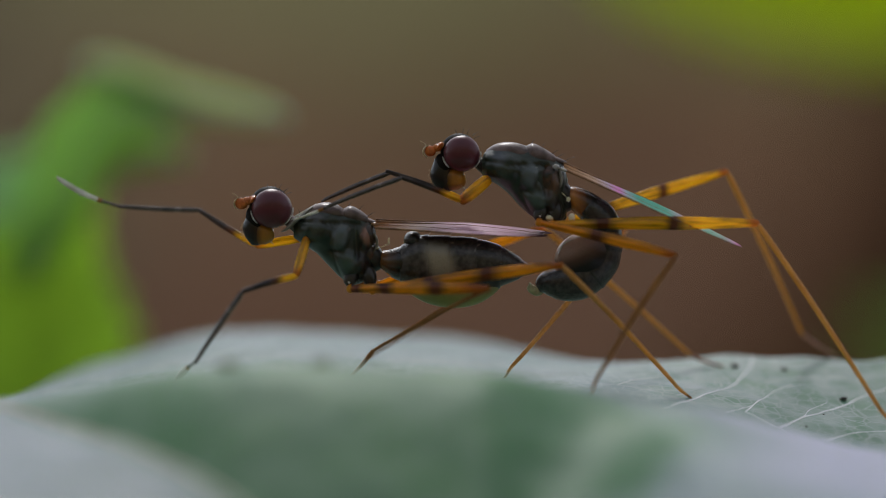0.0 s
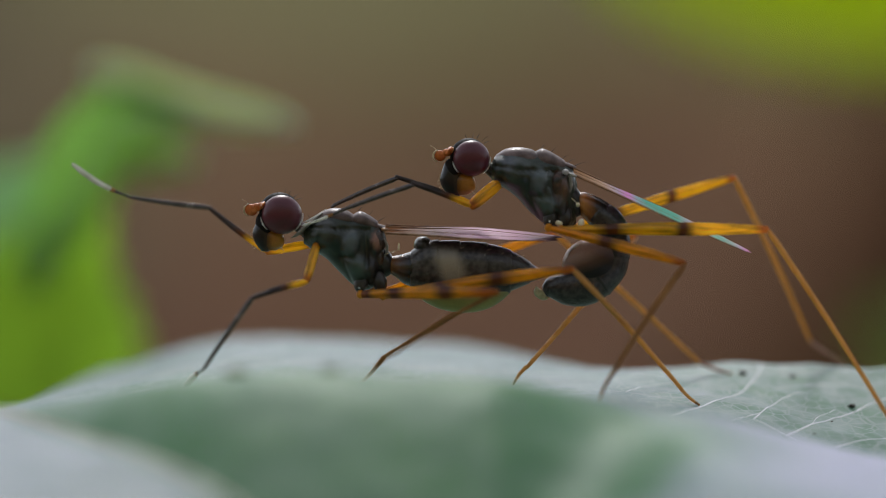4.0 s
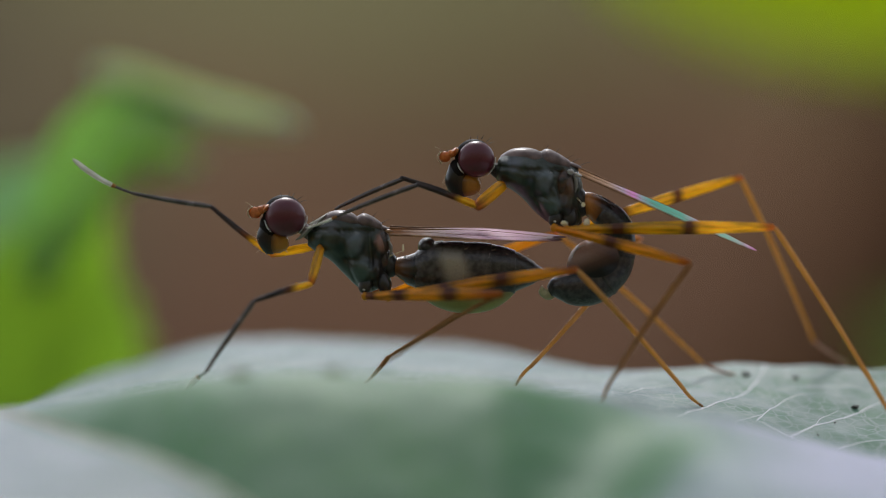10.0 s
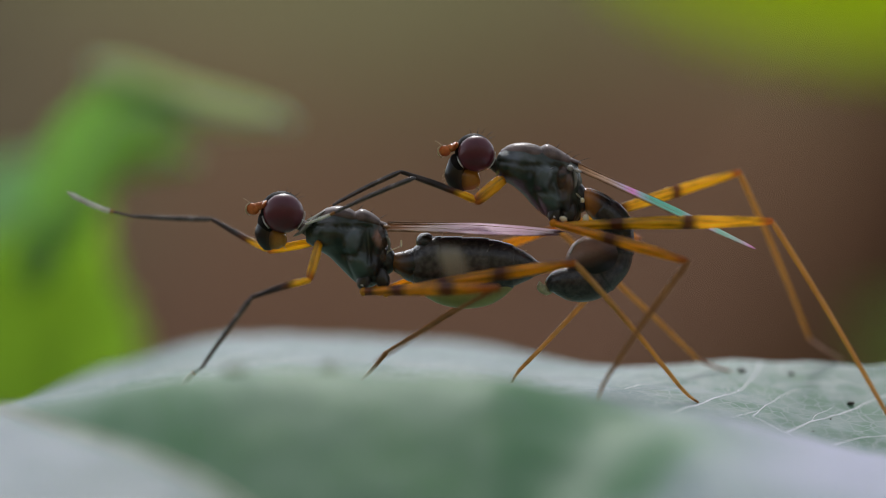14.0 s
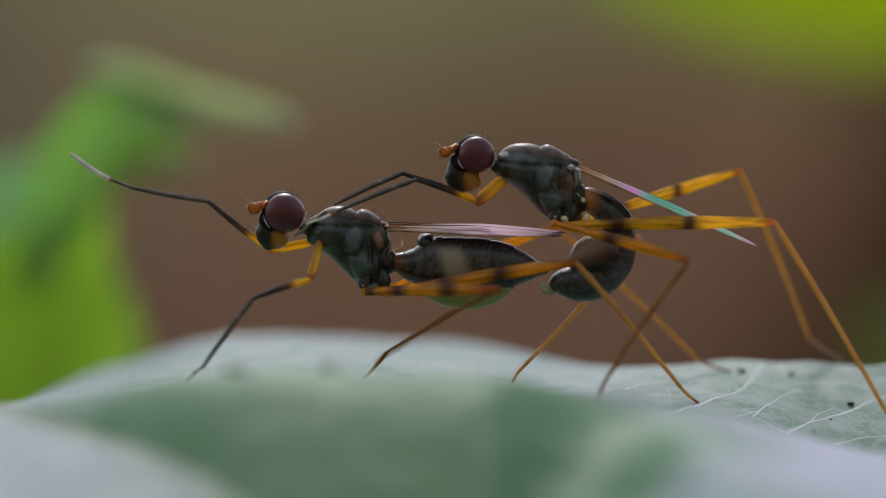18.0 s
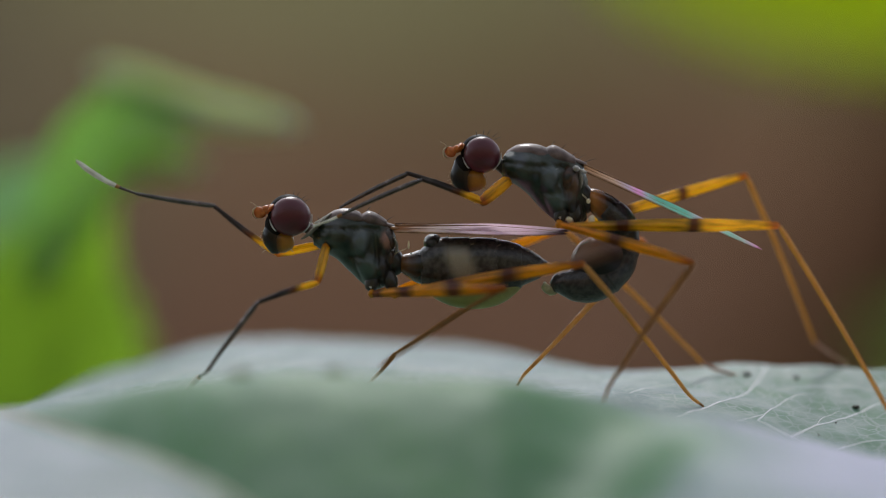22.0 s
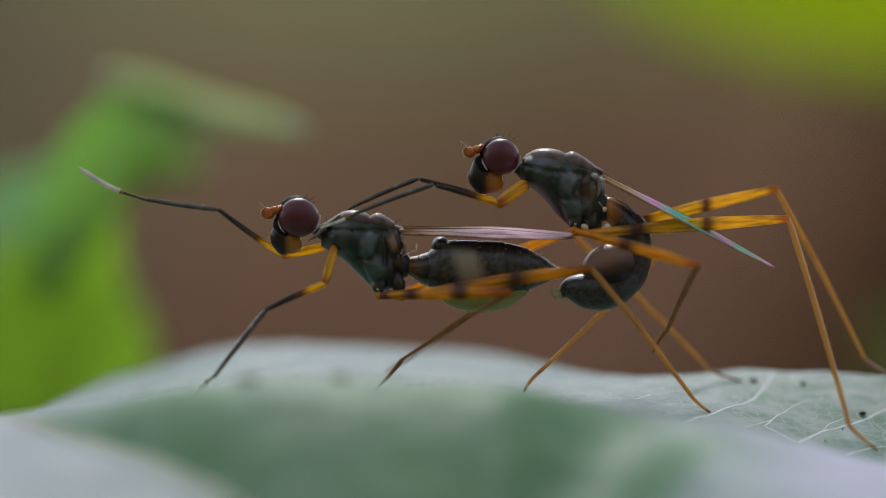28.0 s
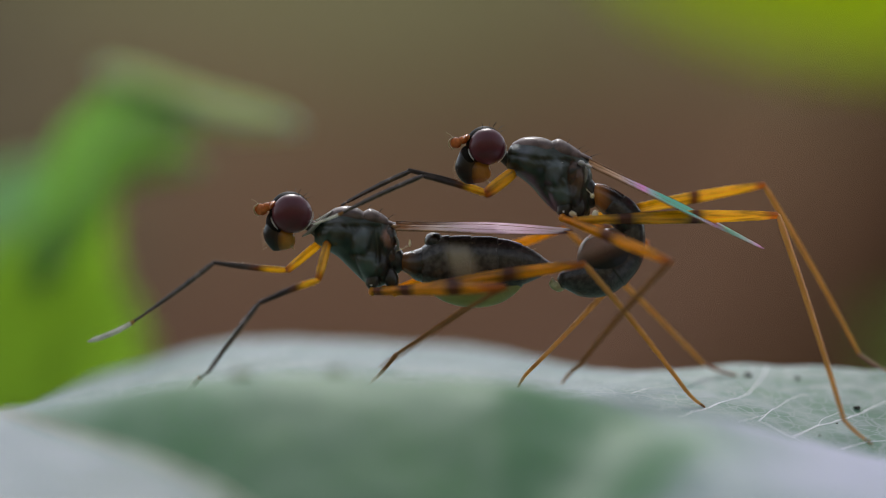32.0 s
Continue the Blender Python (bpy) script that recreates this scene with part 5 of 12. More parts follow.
def ground_skin():
    """Forest soil with olive moss on the higher banks and a patch of dark leaf litter, in soft uneven borders."""
    n, l = soil.node_tree.nodes, soil.node_tree.links
    bsdf, co = n["Principled BSDF"], n["Texture Coordinate"]
    colour = bsdf.inputs["Base Color"].links[0].from_socket
    border, axes = n.new("ShaderNodeTexNoise"), n.new("ShaderNodeSeparateXYZ")
    border.inputs["Scale"].default_value, border.inputs["Detail"].default_value = 9, 4
    l.new(co.outputs["Object"], border.inputs["Vector"])
    l.new(co.outputs["Object"], axes.inputs[0])

    def patch(below, low, high, value, amount, start, end):
        grain, tint, ragged, share, mix = n.new("ShaderNodeTexNoise"), n.new("ShaderNodeValToRGB"), n.new("ShaderNodeMath"), n.new("ShaderNodeMapRange"), n.new("ShaderNodeMix")
        grain.inputs["Scale"].default_value, grain.inputs["Detail"].default_value = 70, 5
        tint.color_ramp.elements[0].position, tint.color_ramp.elements[1].position = 0.36, 0.64
        tint.color_ramp.elements[0].color, tint.color_ramp.elements[1].color = (*low, 1), (*high, 1)
        ragged.operation, ragged.inputs[1].default_value = "MULTIPLY_ADD", amount
        share.inputs["From Min"].default_value, share.inputs["From Max"].default_value = start, end
        mix.data_type = "RGBA"
        l.new(co.outputs["Object"], grain.inputs["Vector"])
        l.new(grain.outputs["Fac"], tint.inputs["Fac"])
        l.new(border.outputs["Fac"], ragged.inputs[0])
        l.new(value, ragged.inputs[2])
        l.new(ragged.outputs[0], share.inputs["Value"])
        l.new(share.outputs["Result"], mix.inputs["Factor"])
        l.new(below, mix.inputs["A"])
        l.new(tint.outputs["Color"], mix.inputs["B"])
        return mix.outputs["Result"]

    colour = patch(colour, (0.132, 0.117, 0.047), (0.195, 0.174, 0.072), axes.outputs["Z"], 0.12, 0.41, 0.45)
    colour = patch(colour, (0.094, 0.044, 0.024), (0.134, 0.068, 0.038), axes.outputs["Z"], 0.08, 0.36, 0.3)  # darker soil low in the hollow, its dimmer light put into the colour
    place, reach = n.new("ShaderNodeMapping"), n.new("ShaderNodeVectorMath")
    place.inputs["Location"].default_value, place.inputs["Scale"].default_value = (1.5, -1.92, 0), (5.0, 1.67, 0)
    reach.operation = "LENGTH"
    l.new(co.outputs["Object"], place.inputs["Vector"])
    l.new(place.outputs[0], reach.inputs[0])
    colour = patch(colour, (0.07, 0.054, 0.026), (0.107, 0.082, 0.039), reach.outputs["Value"], -0.9, 0.65, 0.35)
    l.new(colour, bsdf.inputs["Base Color"])
    return soil


def ground_sheet():
    u = np.linspace(-1, 1, 161)
    xs = np.sinh(u * 6.5) / math.sinh(6.5) * 80
    ys = 0.4 + np.sinh(u * 6.5) / math.sinh(6.5) * 80
    gx, gy = np.meshgrid(xs, ys, indexing="ij")
    gz = ground_height(gx, gy)
    for i in range(161):
        for j in range(161):
            v = Vector((gx[i, j], gy[i, j], 0))
            if v.length < 4:
                gz[i, j] += 0.012 * noise.noise(v * 18) + 0.006 * noise.noise(v * 60)
    verts = np.stack([gx, gy, gz], -1).reshape(-1, 3) / MM
    faces = [(i * 161 + j, (i + 1) * 161 + j, (i + 1) * 161 + j + 1, i * 161 + j + 1) for i in range(160) for j in range(160)]
    ob = part("ground", (verts, faces, [0] * len(faces)), ground_skin(), None, "brown forest soil rising to a bank", kind="structure")
    return ob


ground_sheet()


def trunk(label, x, y, radius, lean):
    """A rough tree trunk with root flares."""
    ob = tagged(new("tree"), label, "tree")
    ob.location = (x * MM, y * MM, 0)
    loops = []
    for z in np.linspace(-30, 2600, 60):
        a = np.linspace(0, 2 * np.pi, 40, endpoint=False)
        r = radius * (1 + 0.5 * math.exp(-max(z, 0) / 160)) * (1 - z / 9000)
        r = r * np.array([1 + 0.08 * noise.noise(Vector((math.cos(t) * 2, math.sin(t) * 2, z * 0.006))) + 0.05 * math.sin(t * 11 + z * 0.004) for t in a])
        loops.append(np.stack([lean * z + np.cos(a) * r, np.sin(a) * r, np.full(40, z)], 1))
    part("trunk", rings(loops), bark, ob, "dark brown bark")
    for a in np.linspace(0.4, 5.9, 6):
        w = np.array([math.cos(a), math.sin(a), 0])
        foot = [ground_height((x + w[0] * q) * MM, (y + w[1] * q) * MM) / MM for q in (radius * 2.0, radius * 3.2)]
        part("root", tube([(*(w * radius * 0.9), 420, 20, 20), (*(w * radius * 1.3), 330, 34, 34), (*(w * radius * 2.0), foot[0] + 8, 26, 26), (*(w * radius * 3.2), foot[1] - 12, 8, 8)], 20, 12), bark, ob)


trunk("dark brown tree trunk out of focus behind the flies", 250.0, 980.0, 120.0, 0.0)


# ---- what moves ----
def motions():
    walk(FEMALE, [
        (0, at(-2.775, 0, 299.961, 0, 1.49)),
        (0.5, at(-2.776, 0, 299.952, 0, 1.56)),
        (1, at(-2.781, 0, 299.97, 0, 1.28)),
        (1.5, at(-2.78, 0, 299.962, 0, 1.21)),
        (2, at(-2.748, 0, 299.978, 0, 1.26)),
        (2.5, at(-2.789, 0, 300.003, 0, 1.28)),
        (3, at(-2.772, 0, 299.986, 0, 1.23)),
        (3.5, at(-2.744, 0, 300.012, 0, 1.06)),
        (5.5, at(-2.682, 0, 299.954, 0, 1.32)),
        (6, at(-2.686, 0, 299.954, 0, 1.03)),
        (7, at(-2.71, 0, 299.988, 0, 0.99)),
        (7.5, at(-2.71, 0, 299.996, 0, 0.91)),
        (8, at(-2.681, 0, 299.997, 0, 0.64)),
        (8.5, at(-2.706, 0, 299.997, 0, 0.64)),
        (9, at(-2.701, 0, 299.988, 0, 0.88)),
        (9.5, at(-2.689, 0, 299.973, 0, 0.64)),
        (10.5, at(-2.688, 0, 299.997, 0, 0.56)),
        (11, at(-2.664, 0, 299.989, 0, 0.56)),
        (11.5, at(-2.649, 0, 300.016, 0, 0.03)),
        (12, at(-2.636, 0, 300.039, 0, 0.27)),
        (13, at(-2.624, 0, 300.016, 0, 0)),
        (13.5, at(-2.613, 0, 300.033, 0, -0.25)),
        (14, at(-2.619, 0, 299.999, 0, 0.22)),
        (14.5, at(-2.614, 0, 300.014, 0, 0.49)),
        (16.5, at(-2.619, 0, 300.023, 0, 0.25)),
        (17, at(-2.621, 0, 300.033, 0, -0.21)),
        (17.5, at(-2.636, 0, 300.023, 0, 0.32)),
        (18, at(-2.597, 0, 300.006, 0, 0.49)),
        (18.5, at(-2.621, 0, 300.074, 0, -0.21)),
        (19, at(-2.587, 0, 300.032, 0, 0.29)),
        (19.5, at(-2.599, 0, 300.049, 0, 0.02)),
        (20.5, at(-2.588, 0, 300.025, 0, -0.27)),
        (21.5, at(-2.55, 0, 300.041, 0, -0.07)),
        (22, at(-2.551, 0, 300.043, 0, -0.59)),
        (22.5, at(-2.548, 0, 300.016, 0, -0.07)),
        (23, at(-2.57, 0, 300.059, 0, -0.34)),
        (23.5, at(-2.546, 0, 300.042, 0, -0.38)),
        (24, at(-2.57, 0, 300.067, 0, -0.34)),
        (24.5, at(-2.444, 0, 300.033, 0, -0.05)),
        (25, at(-2.391, 0, 300.034, 0, -0.3)),
        (25.5, at(-2.718, 0, 300.181, 0, -0.34)),
        (27.5, at(-2.538, 0, 300.208, 0, -0.93)),
        (28, at(-2.518, 0, 300.162, 0, 0.07)),
        (28.5, at(-2.585, 0, 300.188, 0, 0.1)),
        (29.5, at(-2.54, 0, 300.18, 0, -0.14)),
        (30, at(-2.57, 0, 300.189, 0, -0.41)),
        (30.5, at(-2.561, 0, 300.156, 0, -0.38)),
        (32, at(-2.555, 0, 300.123, 0, -0.19)),
    ])
    walk(MALE, [
        (0, at(2.583, 0, 301.648, 0, -0.77)),
        (1, at(2.565, 0, 301.688, 0, -0.54)),
        (1.5, at(2.565, 0, 301.679, 0, -0.44)),
        (2, at(2.589, 0, 301.696, 0, -0.42)),
        (2.5, at(2.562, 0, 301.751, 0, -0.12)),
        (3, at(2.582, 0, 301.68, 0, -0.53)),
        (3.5, at(2.598, 0, 301.712, 0, -0.49)),
        (5.5, at(2.712, 0, 301.666, 0, -0.88)),
        (6, at(2.697, 0, 301.666, 0, -1.08)),
        (6.5, at(2.697, 0, 301.666, 0, -0.89)),
        (7, at(2.664, 0, 301.707, 0, -0.84)),
        (7.5, at(2.663, 0, 301.715, 0, -0.81)),
        (8, at(2.688, 0, 301.722, 0, -0.78)),
        (9, at(2.679, 0, 301.722, 0, -0.79)),
        (9.5, at(2.68, 0, 301.716, 0, -1.09)),
        (10.5, at(2.697, 0, 301.756, 0, -0.98)),
        (11, at(2.728, 0, 301.763, 0, -0.72)),
        (11.5, at(2.775, 0, 301.826, 0, -0.13)),
        (12, at(2.831, 0, 301.791, 0, 0.27)),
        (12.5, at(2.823, 0, 301.751, 0, 0.11)),
        (13.5, at(2.816, 0, 301.809, 0, 0)),
        (14, at(2.792, 0, 301.761, 0, -0.32)),
        (14.5, at(2.792, 0, 301.786, 0, -0.37)),
        (16.5, at(2.769, 0, 301.795, 0, -0.67)),
        (17, at(2.745, 0, 301.788, 0, -0.81)),
        (17.5, at(2.753, 0, 301.788, 0, -0.64)),
        (18, at(2.803, 0, 301.765, 0, -1.1)),
        (18.5, at(2.824, 0, 301.843, 0, -0.32)),
        (19, at(2.834, 0, 301.763, 0, -0.71)),
        (19.5, at(2.779, 0, 301.765, 0, -1.09)),
        (20, at(2.778, 0, 301.755, 0, -0.79)),
        (21, at(2.811, 0, 301.764, 0, -0.78)),
        (21.5, at(2.818, 0, 301.788, 0, -0.79)),
        (22, at(2.809, 0, 301.844, 0, -0.43)),
        (22.5, at(2.802, 0, 301.788, 0, -0.75)),
        (23, at(2.802, 0, 301.837, 0, -0.73)),
        (23.5, at(2.881, 0, 301.834, 0, -0.12)),
        (24, at(2.9, 0, 301.867, 0, 1.58)),
        (24.5, at(2.951, 0, 302.146, 0, 1.08)),
        (25, at(3.02, 0, 302.069, 0, 0.35)),
        (25.5, at(2.742, 0, 302.062, 0, -0.04)),
        (27.5, at(2.918, 0, 302.099, 0, 0.77)),
        (28, at(3.108, 0, 301.853, 0, 2.9)),
        (28.5, at(2.904, 0, 302.18, 0, 2.68)),
        (29, at(2.933, 0, 302.112, 0, 1.57)),
        (30, at(2.925, 0, 302.097, 0, 1.24)),
        (30.5, at(2.934, 0, 302.048, 0, 1.3)),
        (31, at(2.911, 0, 302.058, 0, 0.8)),
        (31.5, at(2.918, 0, 302.049, 0, 1.14)),
        (32, at(2.902, 0, 302.041, 0, 1.14)),
    ])
    # the curled abdomen swings a little about its root
    root = Vector((1.28, 0, -0.352)) * MM
    swing = lambda a: Matrix.Translation(root) @ pose(0, 0, 0, 0, a, 0) @ Matrix.Translation(-root)
    walk(CURLED, [
        (0, swing(-3.51)),
        (0.5, swing(-3.81)),
        (2, swing(-3.51)),
        (2.5, swing(-4.99)),
        (3, swing(-2.86)),
        (3.5, swing(-2.11)),
        (6, swing(-0.27)),
        (6.5, swing(-0.48)),
        (7, swing(1.28)),
        (7.5, swing(0.25)),
        (8.5, swing(0.01)),
        (9, swing(-0.65)),
        (11, swing(-1.24)),
        (11.5, swing(-1.24)),
        (12, swing(-0.43)),
        (12.5, swing(-0.72)),
        (13, swing(0.13)),
        (14, swing(-1.06)),
        (14.5, swing(-1.17)),
        (16.5, swing(-0.24)),
        (17, swing(0.71)),
        (17.5, swing(-1.19)),
        (18, swing(-2.09)),
        (18.5, swing(0.24)),
        (19, swing(-0.61)),
        (20, swing(0.22)),
        (20.5, swing(-0.02)),
        (21, swing(-0.92)),
        (21.5, swing(-0.89)),
        (22, swing(-0.26)),
        (22.5, swing(-1.92)),
        (23, swing(-1.68)),
        (23.5, swing(-0.84)),
        (24, swing(-1.73)),
        (24.5, swing(-4.65)),
        (25.5, swing(-1.57)),
        (27.5, swing(-1.41)),
        (28, swing(1.12)),
        (28.5, swing(-4.62)),
        (29, swing(-2.84)),
        (29.5, swing(-2.92)),
        (30, swing(-2.25)),
        (31, swing(-2.29)),
        (32, swing(-4.01)),
    ])
    walk(LEGS["f_fore_near"]["coxa"], [
        (0, at(-0.815, -0.5, 0.064, -123.8, 63.9, -121)), (32, at(-0.815, -0.5, 0.064, -123.8, 63.9, -121)),
    ])
    walk(LEGS["f_fore_near"]["femur"], [
        (0, at(-1.055, -0.9, -0.92, 0, 14.6, -142.5)), (0.5, at(-1.055, -0.9, -0.92, 0, 14.4, -142.9)),
        (1, at(-1.055, -0.9, -0.92, 0, 14.6, -143.3)), (1.5, at(-1.055, -0.9, -0.92, 0, 13.7, -143.5)),
        (2, at(-1.055, -0.9, -0.92, 0, 14.5, -143.9)), (2.5, at(-1.055, -0.9, -0.92, 0, 14.8, -143.1)),
        (3, at(-1.055, -0.9, -0.92, 0, 14.5, -144.4)), (3.5, at(-1.055, -0.9, -0.92, 0, 14.8, -144.4)),
        (5.5, at(-1.055, -0.9, -0.92, 0, 15.4, -146.1)), (6, at(-1.055, -0.9, -0.92, 0, 14.5, -146.7)),
        (6.5, at(-1.055, -0.9, -0.92, 0, 15.1, -147.1)), (7, at(-1.055, -0.9, -0.92, 0, 15.3, -147.3)),
        (7.5, at(-1.055, -0.9, -0.92, 0, 15, -147.1)), (8, at(-1.055, -0.9, -0.92, 0, 15.2, -147.8)),
        (8.5, at(-1.055, -0.9, -0.92, 0, 15.4, -147.3)), (9, at(-1.055, -0.9, -0.92, 0, 15.4, -147.9)),
        (9.5, at(-1.055, -0.9, -0.92, 0, 14.4, -147.6)), (10, at(-1.055, -0.9, -0.92, 0, 15.1, -148.2)),
        (10.5, at(-1.055, -0.9, -0.92, 0, 15.3, -148.3)), (11, at(-1.055, -0.9, -0.92, 0, 15.4, -148.9)),
        (11.5, at(-1.055, -0.9, -0.92, 0, 15.4, -150.1)), (12, at(-1.055, -0.9, -0.92, 0, 16.2, -150.8)),
        (12.5, at(-1.055, -0.9, -0.92, 0, 16.7, -151.9)), (13, at(-1.055, -0.9, -0.92, 0, 16.2, -151.9)),
        (13.5, at(-1.055, -0.9, -0.92, 0, 16, -152.5)), (14, at(-1.055, -0.9, -0.92, 0, 15.5, -151.8)),
        (14.5, at(-1.055, -0.9, -0.92, 0, 16.2, -152.3)), (16.5, at(-1.055, -0.9, -0.92, 0, 16.4, -151.6)),
        (17, at(-1.055, -0.9, -0.92, 0, 16, -152)), (17.5, at(-1.055, -0.9, -0.92, 0, 16.1, -151.5)),
        (18, at(-1.055, -0.9, -0.92, 0, 16.8, -151.7)), (18.5, at(-1.055, -0.9, -0.92, 0, 16.9, -152.3)),
        (19, at(-1.055, -0.9, -0.92, 0, 17.5, -152.6)), (19.5, at(-1.055, -0.9, -0.92, 0, 16.9, -153.6)),
        (20, at(-1.055, -0.9, -0.92, 0, 16.2, -154)), (20.5, at(-1.055, -0.9, -0.92, 0, 16.9, -155.1)),
        (21, at(-1.055, -0.9, -0.92, 0, 17, -155.9)), (21.5, at(-1.055, -0.9, -0.92, 0, 17.5, -156.6)),
        (22, at(-1.055, -0.9, -0.92, 0, 16.8, -156.4)), (22.5, at(-1.055, -0.9, -0.92, 0, 17, -156.3)),
        (23, at(-1.055, -0.9, -0.92, 0, 16.5, -155.8)), (23.5, at(-1.055, -0.9, -0.92, 0, 17.2, -159.8)),
        (24, at(-1.055, -0.9, -0.92, 0, 17.7, -162.3)), (24.5, at(-1.055, -0.9, -0.92, 0, 20, -165.1)),
        (25, at(-1.055, -0.9, -0.92, 0, 18.6, -164.8)), (25.3, at(-1.055, -0.9, -0.92, 0, 18.2, -168.5)),
        (25.4, at(-1.055, -0.9, -0.92, 0, 7.4, -168.6)), (25.5, at(-1.055, -0.9, -0.92, 0, 3, -171.2)),
        (27.5, at(-1.055, -0.9, -0.92, 0, 11.3, -170.1)), (27.6, at(-1.055, -0.9, -0.92, 0, 20.2, -169.9)),
        (28, at(-1.055, -0.9, -0.92, 0, 23.4, -165.7)), (28.5, at(-1.055, -0.9, -0.92, 0, 23.7, -161.9)),
        (29, at(-1.055, -0.9, -0.92, 0, 23.2, -160.1)), (29.5, at(-1.055, -0.9, -0.92, 0, 22.2, -160.9)),
        (30, at(-1.055, -0.9, -0.92, 0, 21.2, -162)), (30.5, at(-1.055, -0.9, -0.92, 0, 21.6, -161.5)),
        (31, at(-1.055, -0.9, -0.92, 0, 20.9, -161.6)), (31.5, at(-1.055, -0.9, -0.92, 0, 20.3, -160.7)),
        (32, at(-1.055, -0.9, -0.92, 0, 20.4, -159.8)),
    ])
    walk(LEGS["f_fore_near"]["tibia"], [
        (0, at(-2.476, -1.99, -1.387, 0, 57.2, 171.6)), (0.5, at(-2.489, -1.985, -1.381, 0, 57.6, 171.7)),
        (1, at(-2.5, -1.977, -1.389, 0, 57.5, 172)), (1.5, at(-2.511, -1.977, -1.361, 0, 57.8, 172)),
        (2, at(-2.519, -1.968, -1.387, 0, 57.3, 172.5)), (2.5, at(-2.477, -1.967, -1.388, 0, 57.6, 172.5)),
        (3, at(-2.52, -1.95, -1.387, 0, 57.9, 173.2)), (3.5, at(-2.504, -1.936, -1.389, 0, 57, 174.1)),
        (5.5, at(-2.553, -1.907, -1.417, 0, 56.2, 175.3)), (6, at(-2.566, -1.892, -1.388, 0, 56.4, 176)),
        (6.5, at(-2.568, -1.879, -1.407, 0, 56.6, 176.5)), (7, at(-2.564, -1.868, -1.412, 0, 56.9, 177)),
        (7.5, at(-2.548, -1.867, -1.397, 0, 56.7, 177.1)), (8, at(-2.59, -1.865, -1.413, 0, 56.2, 177.2)),
        (8.5, at(-2.562, -1.868, -1.413, 0, 56.2, 177)), (9, at(-2.572, -1.852, -1.415, 0, 56.6, 177.7)),
        (9.5, at(-2.566, -1.857, -1.381, 0, 56, 177.5)), (10, at(-2.592, -1.853, -1.407, 0, 56.2, 177.7)),
        (10.5, at(-2.577, -1.841, -1.41, 0, 56, 178.2)), (11, at(-2.579, -1.818, -1.409, 0, 55.5, 179.2)),
        (11.5, at(-2.608, -1.794, -1.413, 0, 54.9, -179.7)), (12, at(-2.616, -1.773, -1.441, 0, 55.3, -178.9)),
        (12.5, at(-2.64, -1.745, -1.459, 0, 55.1, -177.7)), (13, at(-2.628, -1.739, -1.437, 0, 54.4, -177.4)),
        (13.5, at(-2.646, -1.728, -1.436, 0, 54.3, -177)), (14, at(-2.627, -1.744, -1.415, 0, 54.8, -177.6)),
        (14.5, at(-2.643, -1.733, -1.442, 0, 55.5, -177.1)), (16.5, at(-2.611, -1.742, -1.439, 0, 54.6, -177.6)),
        (17, at(-2.651, -1.748, -1.437, 0, 54.6, -177.8)), (17.5, at(-2.624, -1.752, -1.435, 0, 55.4, -177.9)),
        (18, at(-2.6, -1.732, -1.451, 0, 54.1, -177.2)), (18.5, at(-2.63, -1.728, -1.462, 0, 54.4, -177)),
        (19, at(-2.642, -1.723, -1.483, 0, 54.2, -176.8)), (19.5, at(-2.655, -1.695, -1.463, 0, 54.6, -175.6)),
        (20, at(-2.64, -1.672, -1.433, 0, 53.9, -174.7)), (20.5, at(-2.668, -1.648, -1.46, 0, 53.6, -173.7)),
        (21, at(-2.684, -1.628, -1.466, 0, 53.6, -172.9)), (21.5, at(-2.695, -1.61, -1.484, 0, 53.6, -172.2)),
        (22, at(-2.699, -1.618, -1.462, 0, 52.9, -172.6)), (22.5, at(-2.673, -1.611, -1.46, 0, 53.1, -172.3)),
        (23, at(-2.657, -1.621, -1.442, 0, 53.6, -172.8)), (23.5, at(-2.705, -1.506, -1.466, 0, 53, -168.1)),
        (24, at(-2.692, -1.423, -1.468, 0, 53.2, -164.7)), (24.5, at(-2.781, -1.361, -1.57, 0, 50.8, -162.6)),
        (25, at(-2.776, -1.368, -1.519, 0, 50, -163.6)), (25.3, at(-2.765, -1.247, -1.494, 0, 54.5, -156.5)),
        (25.4, at(-2.779, -1.248, -1.149, 0, 48.9, -174)), (25.5, at(-3.018, -1.203, -1.023, 0, 39.1, -174.6)),
        (27.5, at(-2.912, -1.224, -1.296, 0, 43, -147.1)), (27.6, at(-2.839, -1.219, -1.589, 0, 53, -155.9)),
        (28, at(-2.674, -1.313, -1.642, 0, 51, -161.1)), (28.5, at(-2.633, -1.417, -1.651, 0, 52.4, -164.7)),
        (29, at(-2.662, -1.481, -1.652, 0, 52.7, -167.1)), (29.5, at(-2.667, -1.458, -1.616, 0, 52.3, -166.5)),
        (30, at(-2.727, -1.444, -1.601, 0, 53.6, -165.2)), (30.5, at(-2.71, -1.453, -1.612, 0, 52.6, -165.8)),
        (31, at(-2.688, -1.443, -1.576, 0, 52.4, -165.6)), (31.5, at(-2.686, -1.473, -1.561, 0, 52.7, -166.8)),
        (32, at(-2.699, -1.505, -1.571, 0, 53.1, -167.9)),
    ])
